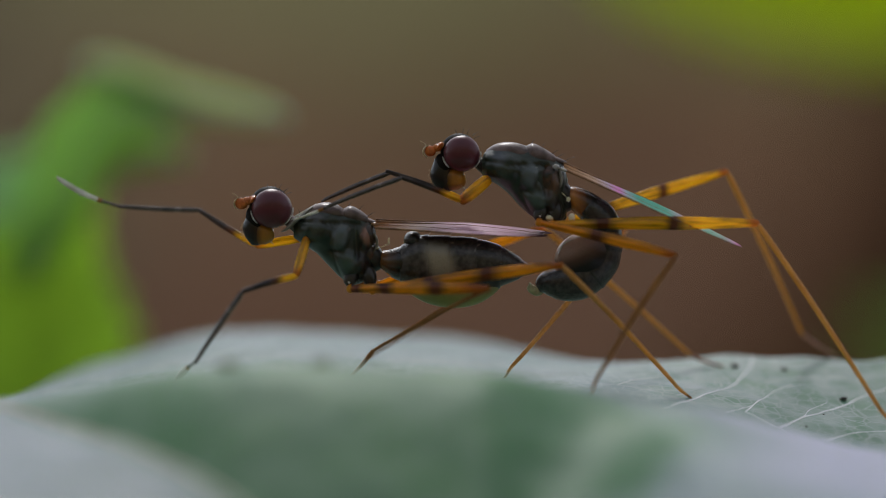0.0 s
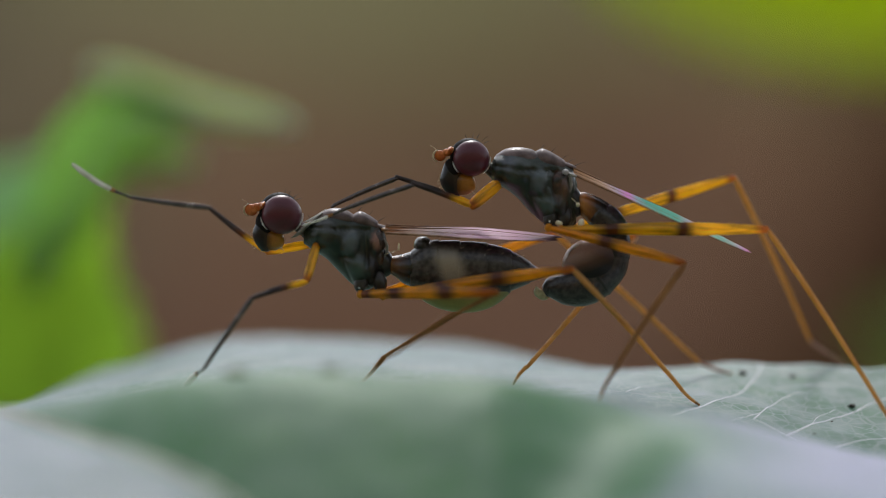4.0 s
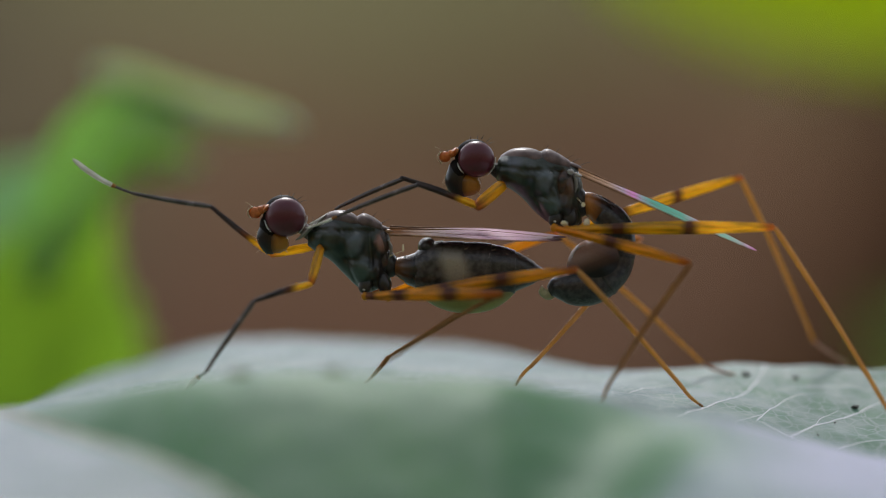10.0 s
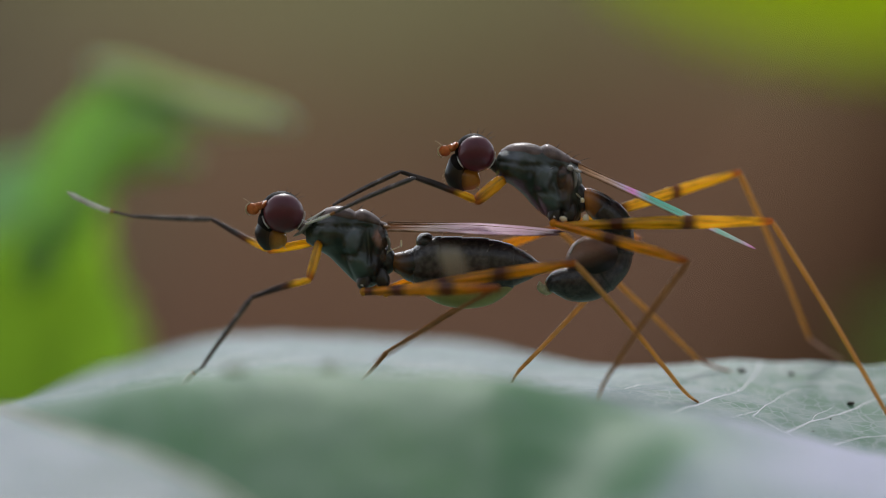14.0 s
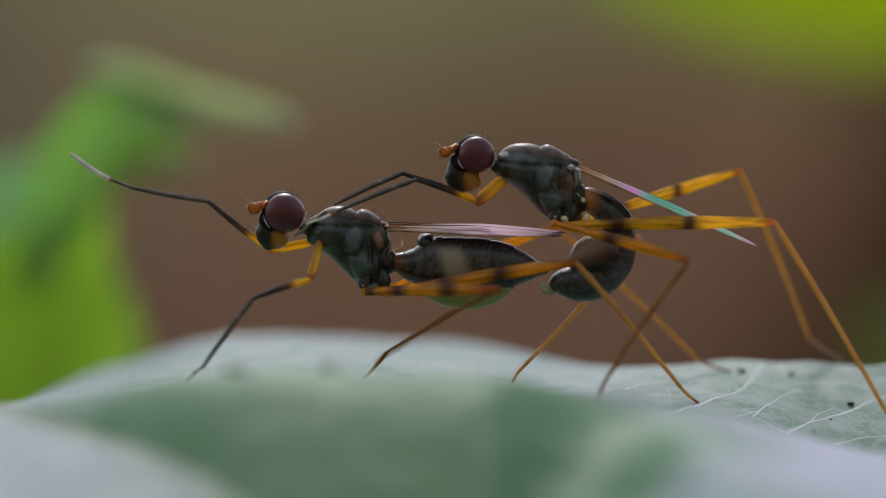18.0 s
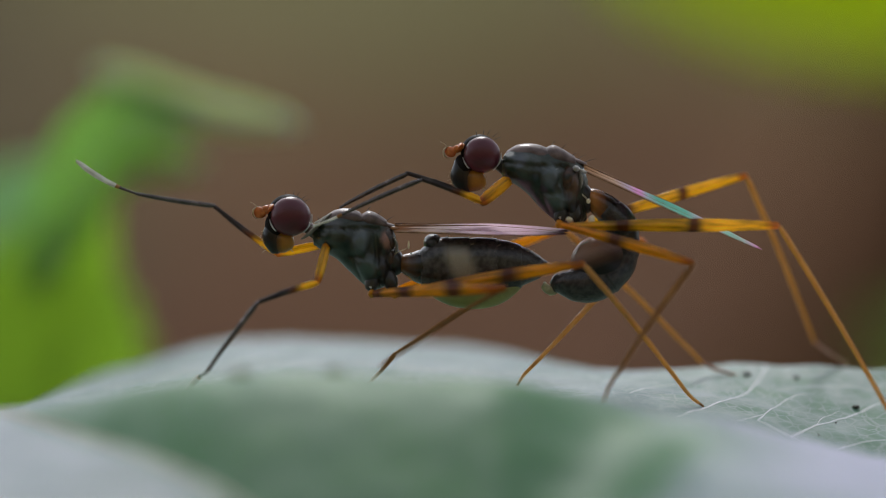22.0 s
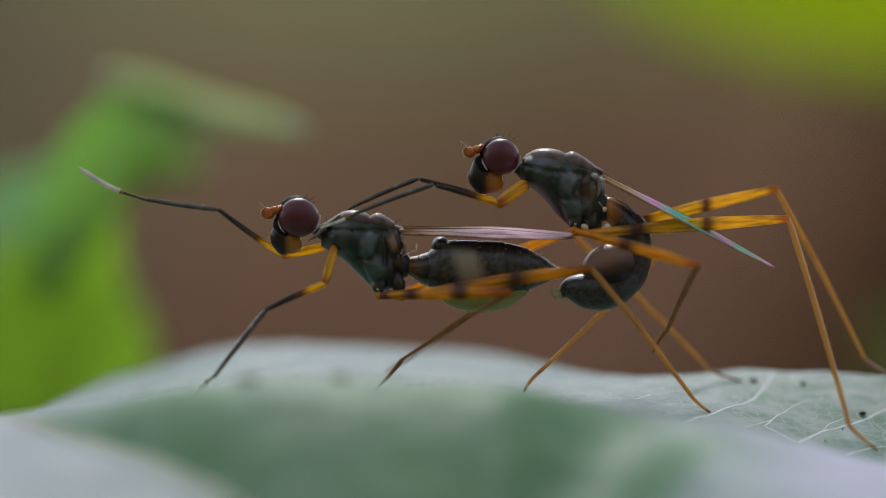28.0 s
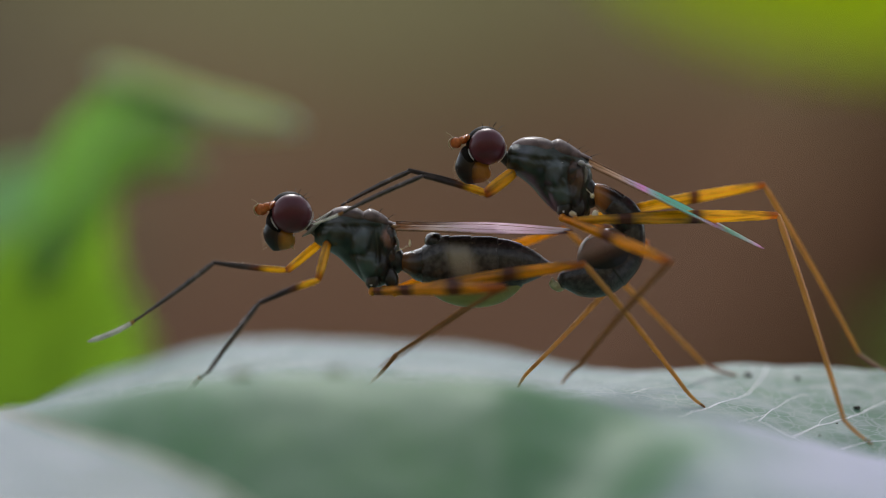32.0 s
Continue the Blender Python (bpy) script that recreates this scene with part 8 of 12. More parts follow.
    walk(LEGS["f_hind_far"]["tarsus"], [
        (0, at(10.408, 3.58, -3.004, 1.8, 17.5, 5.8)), (0.5, at(10.413, 3.58, -2.982, 1.8, 17.4, 5.8)), (1, at(10.403, 3.58, -3.05, 1.8, 17.7, 5.9)),
        (2, at(10.369, 3.58, -3.063, 1.8, 17.7, 5.9)), (2.5, at(10.412, 3.58, -3.082, 1.8, 17.7, 5.9)),
        (3, at(10.392, 3.58, -3.075, 1.8, 17.7, 5.9)), (3.5, at(10.356, 3.58, -3.133, 1.8, 17.9, 5.9)),
        (5.5, at(10.306, 3.58, -3.029, 1.8, 17.7, 5.8)), (6, at(10.295, 3.58, -3.081, 1.8, 17.9, 5.9)),
        (6.5, at(10.3, 3.58, -3.085, 1.8, 17.9, 5.9)), (7.5, at(10.312, 3.58, -3.145, 1.8, 18.1, 5.9)),
        (8, at(10.269, 3.58, -3.194, 1.9, 18.3, 5.9)), (8.5, at(10.294, 3.58, -3.194, 1.9, 18.3, 5.9)),
        (9, at(10.302, 3.58, -3.142, 1.8, 18.1, 5.9)), (9.5, at(10.277, 3.58, -3.171, 1.9, 18.3, 5.9)),
        (10.5, at(10.272, 3.58, -3.208, 1.9, 18.4, 5.9)), (11, at(10.248, 3.58, -3.2, 1.9, 18.4, 5.9)),
        (11.5, at(10.202, 3.58, -3.323, 1.9, 18.9, 5.9)), (12.5, at(10.195, 3.58, -3.295, 1.9, 18.7, 5.9)),
        (13.5, at(10.15, 3.58, -3.389, 1.9, 19.2, 5.9)), (14, at(10.183, 3.58, -3.271, 1.9, 18.7, 5.9)),
        (14.5, at(10.194, 3.58, -3.238, 1.9, 18.5, 5.9)), (16.5, at(10.185, 3.58, -3.291, 1.9, 18.7, 5.9)),
        (17, at(10.16, 3.58, -3.381, 1.9, 19.2, 5.9)), (17.5, at(10.206, 3.58, -3.279, 1.9, 18.7, 5.9)),
        (18, at(10.177, 3.58, -3.23, 1.9, 18.5, 5.9)), (18.5, at(10.161, 3.58, -3.423, 1.9, 19.2, 5.9)),
        (19, at(10.156, 3.58, -3.292, 1.9, 18.7, 5.9)), (19.5, at(10.152, 3.58, -3.358, 1.9, 18.9, 5.9)),
        (20, at(10.133, 3.58, -3.349, 1.9, 19, 5.9)), (20.5, at(10.124, 3.58, -3.385, 2, 19.2, 5.9)), (21, at(10.105, 3.58, -3.349, 1.9, 19, 5.9)),
        (21.5, at(10.097, 3.58, -3.365, 1.9, 19, 5.9)), (22, at(10.068, 3.58, -3.459, 2, 19.6, 5.9)), (22.5, at(10.096, 3.58, -3.341, 1.9, 19, 5.9)),
        (23, at(10.102, 3.58, -3.432, 2, 19.3, 5.9)), (23.5, at(10.075, 3.58, -3.421, 2, 19.3, 5.9)), (24, at(10.102, 3.58, -3.439, 2, 19.3, 5.9)),
        (24.5, at(9.992, 3.58, -3.354, 1.9, 19, 5.9)), (25, at(9.925, 3.58, -3.398, 2, 19.3, 5.9)), (25.5, at(10.248, 3.58, -3.555, 2, 19.3, 5.9)),
        (27.5, at(10.031, 3.58, -3.684, 2, 19.9, 5.9)), (28, at(10.074, 3.58, -3.463, 1.9, 18.9, 5.9)),
        (28.5, at(10.143, 3.58, -3.481, 1.9, 18.9, 5.9)), (29, at(10.107, 3.58, -3.516, 1.9, 19.1, 5.9)),
        (29.5, at(10.083, 3.58, -3.516, 1.9, 19.1, 5.9)), (30, at(10.096, 3.58, -3.573, 2, 19.4, 5.9)),
        (30.5, at(10.089, 3.58, -3.536, 2, 19.3, 5.9)), (31, at(10.096, 3.58, -3.533, 2, 19.4, 5.9)),
        (31.5, at(10.103, 3.58, -3.48, 1.9, 19.2, 5.9)), (32, at(10.096, 3.58, -3.469, 1.9, 19.2, 5.9)),
    ])
    walk(LEGS["m_mid_near"]["femur"], [
        (0, at(0.378, -0.7, -1.093, -0, 14, -15.1)), (0.5, at(0.378, -0.7, -1.093, -0, 14.2, -14.3)),
        (1, at(0.378, -0.7, -1.093, -0, 14.4, -14.3)), (1.5, at(0.378, -0.7, -1.093, -0, 14.2, -14.2)),
        (2, at(0.378, -0.7, -1.093, -0, 14.2, -15.1)), (2.5, at(0.378, -0.7, -1.093, -0, 14.3, -15.1)),
        (3, at(0.378, -0.7, -1.093, -0, 14.4, -14.3)), (3.5, at(0.378, -0.7, -1.093, -0, 14.9, -14.3)),
        (5.5, at(0.378, -0.7, -1.093, -0, 14.9, -16)), (6, at(0.378, -0.7, -1.093, -0, 14.9, -15.9)),
        (6.5, at(0.378, -0.7, -1.093, -0, 14.5, -16.8)), (7, at(0.378, -0.7, -1.093, -0, 15.1, -15.9)),
        (7.5, at(0.378, -0.7, -1.093, -0, 14.9, -15.9)), (8, at(0.378, -0.7, -1.093, -0, 15, -16.8)),
        (8.5, at(0.378, -0.7, -1.093, -0, 15, -16.8)), (9, at(0.378, -0.7, -1.093, -0, 15.1, -16)),
        (9.5, at(0.378, -0.7, -1.093, -0, 15.2, -16.8)), (10, at(0.378, -0.7, -1.093, -0, 15.3, -16.9)),
        (10.5, at(0.378, -0.7, -1.093, -0, 15.4, -17.8)), (11, at(0.378, -0.7, -1.093, -0, 15.8, -17.1)),
        (11.5, at(0.378, -0.7, -1.093, -0, 16, -17.9)), (12, at(0.378, -0.7, -1.093, -0, 15.3, -16.9)),
        (12.5, at(0.378, -0.7, -1.093, -0, 15.3, -16.9)), (13, at(0.378, -0.7, -1.093, -0, 15.5, -17.9)),
        (13.5, at(0.378, -0.7, -1.093, -0, 15.8, -17.9)), (14, at(0.378, -0.7, -1.093, -0, 15.8, -17.1)),
        (14.5, at(0.378, -0.7, -1.093, -0, 15.8, -17.8)), (16.5, at(0.378, -0.7, -1.093, -0, 15.9, -17.8)),
        (17, at(0.378, -0.7, -1.093, -0, 16, -17.8)), (17.5, at(0.378, -0.7, -1.093, -0, 15.6, -18.7)),
        (18, at(0.378, -0.7, -1.093, -0, 16.1, -18.9)), (18.5, at(0.378, -0.7, -1.093, -0, 16.5, -18.8)),
        (19, at(0.378, -0.7, -1.093, -0, 15.8, -18.7)), (19.5, at(0.378, -0.7, -1.093, -0, 15.9, -18.6)),
        (20, at(0.378, -0.7, -1.093, -0, 15.8, -17.9)), (20.5, at(0.378, -0.7, -1.093, -0, 16.1, -17.9)),
        (21, at(0.378, -0.7, -1.093, -0, 15.8, -18)), (21.5, at(0.378, -0.7, -1.093, -0, 16.1, -18.8)),
        (22, at(0.378, -0.7, -1.093, -0, 16.3, -18)), (22.5, at(0.378, -0.7, -1.093, -0, 16.1, -18.7)),
        (23, at(0.378, -0.7, -1.093, -0, 16.4, -18.8)), (23.5, at(0.378, -0.7, -1.093, -0, 16.3, -18.8)),
        (24, at(0.378, -0.7, -1.093, -0, 14.2, -17.5)), (24.5, at(0.378, -0.7, -1.093, -0, 16.4, -21)),
        (25, at(0.378, -0.7, -1.093, -0, 17, -22.3)), (25.5, at(0.378, -0.7, -1.093, -0, 15.9, -21.1)),
        (27.5, at(0.378, -0.7, -1.093, -0, 16, -22.6)), (28, at(0.378, -0.7, -1.093, -0, 11.9, -29.8)),
        (28.5, at(0.378, -0.7, -1.093, -0, 17.9, -38.2)), (29, at(0.378, -0.7, -1.093, -0, 17.5, -40.4)),
        (29.5, at(0.378, -0.7, -1.093, -0, 17.9, -40.2)), (30, at(0.378, -0.7, -1.093, -0, 17.6, -40.7)),
        (30.5, at(0.378, -0.7, -1.093, -0, 17.4, -40.7)), (31, at(0.378, -0.7, -1.093, -0, 17.7, -40.9)),
        (31.5, at(0.378, -0.7, -1.093, -0, 17.3, -41.2)), (32, at(0.378, -0.7, -1.093, -0, 17.1, -40.6)),
    ])
    walk(LEGS["m_mid_near"]["tibia"], [
        (0, at(4.144, -1.719, -2.064, 0, 52.8, -155.2)), (0.5, at(4.155, -1.664, -2.077, 0, 52.7, -153.9)),
        (1, at(4.152, -1.66, -2.094, 0, 52.9, -153.6)), (1.5, at(4.156, -1.659, -2.079, 0, 53, -153.5)),
        (2, at(4.141, -1.716, -2.08, 0, 53.3, -154.8)), (2.5, at(4.139, -1.714, -2.089, 0, 54.2, -154.2)),
        (3, at(4.152, -1.66, -2.096, 0, 52.6, -153.7)), (3.5, at(4.142, -1.661, -2.129, 0, 52.6, -153.8)),
        (5.5, at(4.159, -1.782, -2.138, 0, 51, -158)), (6, at(4.16, -1.78, -2.138, 0, 51, -158)),
        (6.5, at(4.148, -1.837, -2.108, 0, 51.8, -159)), (7, at(4.158, -1.776, -2.152, 0, 51.8, -157.4)),
        (7.5, at(4.153, -1.778, -2.14, 0, 52, -157.4)), (8, at(4.144, -1.834, -2.148, 0, 52.1, -158.8)),
        (8.5, at(4.149, -1.838, -2.148, 0, 52.1, -158.9)), (9, at(4.147, -1.783, -2.148, 0, 51.9, -157.6)),
        (9.5, at(4.132, -1.835, -2.156, 0, 52, -158.9)), (10, at(4.129, -1.843, -2.164, 0, 51.9, -159.1)),
        (10.5, at(4.107, -1.895, -2.172, 0, 52.3, -160.1)), (11, at(4.089, -1.844, -2.19, 0, 52.3, -158.8)),
        (11.5, at(4.084, -1.896, -2.212, 0, 52.9, -159.9)), (12, at(4.119, -1.84, -2.165, 0, 52.2, -159)),
        (12.5, at(4.129, -1.839, -2.168, 0, 51.5, -159.2)), (13, at(4.102, -1.9, -2.176, 0, 52.2, -160.4)),
        (13.5, at(4.104, -1.9, -2.201, 0, 52.3, -160.4)), (14, at(4.096, -1.843, -2.192, 0, 51.8, -159.1)),
        (14.5, at(4.098, -1.897, -2.198, 0, 52.1, -160.4)), (16.5, at(4.094, -1.893, -2.204, 0, 52.3, -160.2)),
        (17, at(4.105, -1.893, -2.215, 0, 52.1, -160.2)), (17.5, at(4.074, -1.954, -2.185, 0, 53, -161.4)),
        (18, at(4.066, -1.964, -2.22, 0, 51.7, -162.2)), (18.5, at(4.064, -1.953, -2.243, 0, 52.5, -161.6)),
        (19, at(4.096, -1.957, -2.206, 0, 51.4, -162.3)), (19.5, at(4.097, -1.955, -2.212, 0, 51.7, -162.1)),
        (20, at(4.088, -1.899, -2.196, 0, 51.9, -160.5)), (20.5, at(4.084, -1.894, -2.214, 0, 51.6, -160.5)),
        (21, at(4.07, -1.899, -2.191, 0, 51.9, -160.6)), (21.5, at(4.083, -1.959, -2.22, 0, 51.8, -162.1)),
        (22, at(4.07, -1.901, -2.227, 0, 52.5, -160.4)), (22.5, at(4.078, -1.953, -2.218, 0, 52, -161.8)),
        (23, at(4.077, -1.956, -2.241, 0, 52.3, -161.9)), (23.5, at(4.077, -1.957, -2.235, 0, 51.9, -162.1)),
        (24, at(4.167, -1.898, -2.097, 0, 53.2, -160.4)), (24.5, at(4.115, -2.133, -2.269, 0, 54.6, -166.1)),
        (25, at(4.029, -2.194, -2.299, 0, 53.5, -167.8)), (25.5, at(4.079, -2.13, -2.224, 0, 56.1, -165.2)),
        (27.5, at(3.962, -2.195, -2.206, 0, 56.8, -166.7)), (28, at(3.773, -2.645, -1.919, 0, 28.7, 99.3)),
        (28.5, at(3.336, -3.029, -2.312, 0, 49.9, 157.7)), (29, at(3.266, -3.159, -2.292, 0, 48.4, 155.5)),
        (29.5, at(3.283, -3.158, -2.325, 0, 47.8, 155.8)), (30, at(3.23, -3.157, -2.286, 0, 48.5, 155.4)),
        (30.5, at(3.245, -3.165, -2.275, 0, 47.9, 155.5)), (31, at(3.224, -3.167, -2.298, 0, 47.9, 155.4)),
        (31.5, at(3.252, -3.218, -2.284, 0, 47.5, 154.6)), (32, at(3.256, -3.165, -2.26, 0, 48.1, 155.4)),
    ])
    walk(LEGS["m_mid_near"]["tarsus"], [
        (0, at(2.021, -2.7, -5.15, 164.1, 64.3, 162.5)), (1, at(2.059, -2.7, -5.181, 164, 64.5, 162.3)),
        (1.5, at(2.069, -2.7, -5.169, 163.9, 64.6, 162.3)), (2, at(2.046, -2.7, -5.185, 163.9, 64.6, 162.2)),
        (2.5, at(2.1, -2.7, -5.229, 163.6, 64.9, 162)), (3, at(2.044, -2.7, -5.173, 163.9, 64.5, 162.3)),
        (3.5, at(2.031, -2.7, -5.203, 163.9, 64.5, 162.3)), (5.5, at(1.882, -2.7, -5.169, 164.2, 64.2, 162.5)),
        (6.5, at(1.897, -2.7, -5.17, 164.2, 64.2, 162.5)), (7, at(1.933, -2.7, -5.21, 164.2, 64.2, 162.5)),
        (7.5, at(1.937, -2.7, -5.216, 164.1, 64.2, 162.5)), (8, at(1.915, -2.7, -5.222, 164.1, 64.3, 162.5)),
        (9, at(1.922, -2.7, -5.223, 164.1, 64.3, 162.5)), (9.5, at(1.894, -2.7, -5.226, 164.3, 64, 162.7)),
        (11, at(1.879, -2.7, -5.261, 164.1, 64.3, 162.4)), (11.5, at(1.886, -2.7, -5.304, 163.7, 64.9, 162.1)),
        (12.5, at(1.86, -2.7, -5.221, 163.5, 65.1, 161.9)), (13.5, at(1.858, -2.7, -5.282, 163.6, 65, 162)),
        (14, at(1.852, -2.7, -5.246, 163.8, 64.7, 162.2)), (14.5, at(1.847, -2.7, -5.272, 163.8, 64.7, 162.2)),
        (17.5, at(1.861, -2.7, -5.283, 164, 64.4, 162.4)), (18, at(1.769, -2.7, -5.274, 164.3, 64, 162.7)),
        (18.5, at(1.82, -2.7, -5.326, 163.8, 64.7, 162.2)), (19, at(1.774, -2.7, -5.259, 164.1, 64.3, 162.4)),
        (19.5, at(1.795, -2.7, -5.274, 164.3, 64, 162.7)), (20, at(1.824, -2.7, -5.254, 164.1, 64.3, 162.5)),
        (21.5, at(1.783, -2.7, -5.287, 164.1, 64.3, 162.5)), (22, at(1.824, -2.7, -5.332, 163.9, 64.6, 162.2)),
        (22.5, at(1.802, -2.7, -5.286, 164.1, 64.3, 162.4)), (23, at(1.803, -2.7, -5.334, 164.1, 64.3, 162.4)),
        (23.5, at(1.781, -2.7, -5.311, 163.6, 64.9, 162)), (24, at(1.919, -2.7, -5.29, 162.3, 66.5, 160.8)),
        (24.5, at(1.828, -2.7, -5.587, 162.7, 66, 161.2)), (25, at(1.687, -2.7, -5.532, 163.3, 65.3, 161.7)),
        (25.5, at(1.927, -2.7, -5.537, 163.6, 65, 162)), (27.5, at(1.83, -2.7, -5.548, 163, 65.7, 161.4)),
        (27.7, at(3.258, 0.7, -3.988, 180, 57.9, 180)), (28, at(3.225, 0.7, -3.772, 180, 59.2, 180)), (28.5, at(1.071, -2.1, -5.223, 180, 50, 180)),
        (29, at(0.939, -2.1, -5.175, 180, 48.9, 180)), (30, at(0.917, -2.1, -5.165, 180, 48.5, 180)),
        (30.5, at(0.913, -2.1, -5.116, 180, 48.6, 180)), (31, at(0.89, -2.1, -5.134, 180, 48.1, 180)), (32, at(0.93, -2.1, -5.11, 180, 48.4, 180)),
    ])
    walk(LEGS["m_mid_far"]["femur"], [
        (0, at(0.66, 0.6, -1.084, 3.5, 3.7, 43.4)), (1.5, at(0.66, 0.6, -1.084, 3.4, 3.6, 43.4)), (2.5, at(0.66, 0.6, -1.084, 4.1, 4.4, 43.4)),
        (3, at(0.66, 0.6, -1.084, 3.7, 4, 43.4)), (5.5, at(0.66, 0.6, -1.084, 5.7, 6, 43.3)), (9, at(0.66, 0.6, -1.084, 5.9, 6.3, 43.4)),
        (11, at(0.66, 0.6, -1.084, 7.1, 7.6, 43.4)), (11.5, at(0.66, 0.6, -1.084, 8, 8.5, 43.4)), (12.5, at(0.66, 0.6, -1.084, 7.3, 7.8, 43.4)),
        (13.5, at(0.66, 0.6, -1.084, 8.1, 8.7, 43.4)), (14, at(0.66, 0.6, -1.084, 7.5, 8, 43.4)), (16.5, at(0.66, 0.6, -1.084, 8.1, 8.6, 43.4)),
        (17.5, at(0.66, 0.6, -1.084, 7.7, 8.2, 43.4)), (18.5, at(0.66, 0.6, -1.084, 9.1, 9.7, 43.5)), (20, at(0.66, 0.6, -1.084, 7.7, 8.3, 43.4)),
        (22, at(0.66, 0.6, -1.084, 9, 9.6, 43.5)), (22.5, at(0.66, 0.6, -1.084, 8.5, 9.1, 43.4)), (23.5, at(0.66, 0.6, -1.084, 9.5, 10.1, 43.5)),
        (24, at(0.66, 0.6, -1.084, 8.3, 8.9, 43.4)), (24.5, at(0.66, 0.6, -1.084, 12.7, 14.2, 42.6)), (25, at(0.66, 0.6, -1.084, 13.4, 14.9, 42.8)),
        (25.5, at(0.66, 0.6, -1.084, 10.7, 11.5, 43.5)), (27.5, at(0.66, 0.6, -1.084, 12, 13.4, 42.6)), (28, at(0.66, 0.6, -1.084, 9.5, 10.2, 43.5)),
        (28.5, at(0.66, 0.6, -1.084, 10.9, 12.2, 42.4)), (29, at(0.66, 0.6, -1.084, 11.6, 12.9, 42.5)),
        (30, at(0.66, 0.6, -1.084, 11.6, 12.9, 42.5)), (30.5, at(0.66, 0.6, -1.084, 11.1, 12.3, 42.5)),
        (31, at(0.66, 0.6, -1.084, 11.4, 12.7, 42.5)), (32, at(0.66, 0.6, -1.084, 10.8, 12, 42.5)),
    ])
    walk(LEGS["m_mid_far"]["tibia"], [
        (0, at(3.007, 2.816, -1.295, -149.4, 39.5, -137.1)), (1.5, at(3.006, 2.818, -1.287, -148.7, 40.1, -136.7)),
        (2, at(3.005, 2.816, -1.32, -149, 39.8, -136.9)), (2.5, at(3.003, 2.817, -1.33, -148.3, 40.4, -136.4)),
        (3, at(3.006, 2.817, -1.307, -149.1, 39.8, -136.9)), (3.5, at(3.004, 2.814, -1.347, -149.2, 39.7, -137)),
        (5.5, at(3.001, 2.808, -1.424, -151.2, 38.1, -138.3)), (6.5, at(3.002, 2.808, -1.412, -151, 38.2, -138.2)),
        (7, at(3, 2.809, -1.419, -150.5, 38.7, -137.9)), (8, at(2.998, 2.807, -1.447, -150.8, 38.5, -138)),
        (9, at(2.998, 2.807, -1.441, -150.7, 38.6, -138)), (11, at(2.991, 2.802, -1.512, -151.2, 38.2, -138.3)),
        (11.5, at(2.984, 2.799, -1.564, -151, 38.4, -138.3)), (12.5, at(2.99, 2.802, -1.523, -151.4, 38, -138.5)),
        (13.5, at(2.983, 2.798, -1.573, -151.4, 38.1, -138.5)), (14, at(2.988, 2.801, -1.535, -151.5, 37.9, -138.5)),
        (14.5, at(2.985, 2.799, -1.56, -151.5, 37.9, -138.6)), (16.5, at(2.984, 2.798, -1.568, -151.6, 37.9, -138.6)),
        (17.5, at(2.987, 2.8, -1.547, -151.3, 38.1, -138.5)), (18, at(2.979, 2.796, -1.599, -152.5, 37.1, -139.2)),
        (18.5, at(2.975, 2.794, -1.628, -151.8, 37.8, -138.8)), (19, at(2.979, 2.797, -1.597, -152.4, 37.1, -139.1)),
        (20, at(2.986, 2.8, -1.549, -151.9, 37.6, -138.8)), (21.5, at(2.977, 2.796, -1.609, -152.3, 37.3, -139.1)),
        (22, at(2.975, 2.794, -1.625, -151.7, 37.8, -138.7)), (22.5, at(2.98, 2.797, -1.594, -152.1, 37.5, -138.9)),
        (23.5, at(2.97, 2.792, -1.654, -152.3, 37.3, -139.1)), (24, at(2.982, 2.797, -1.586, -150.6, 38.8, -138)),
        (24.5, at(2.969, 2.723, -1.876, -151.8, 38.6, -139.4)), (25, at(2.955, 2.723, -1.915, -153.5, 37.1, -140.4)),
        (25.5, at(2.961, 2.782, -1.727, -150.2, 39.3, -137.9)), (27.5, at(2.977, 2.729, -1.835, -151.9, 38.5, -139.4)),
        (28, at(2.971, 2.791, -1.657, -151.6, 37.9, -138.7)), (28.5, at(2.995, 2.733, -1.766, -149.4, 40.6, -137.8)),
        (29, at(2.985, 2.731, -1.805, -151.2, 39.1, -138.9)), (30, at(2.984, 2.731, -1.809, -151.5, 38.8, -139.1)),
        (30.5, at(2.99, 2.736, -1.774, -151.6, 38.7, -139.1)), (31, at(2.985, 2.734, -1.797, -151.8, 38.5, -139.3)),
        (32, at(2.994, 2.738, -1.755, -151.4, 38.8, -139)),
    ])
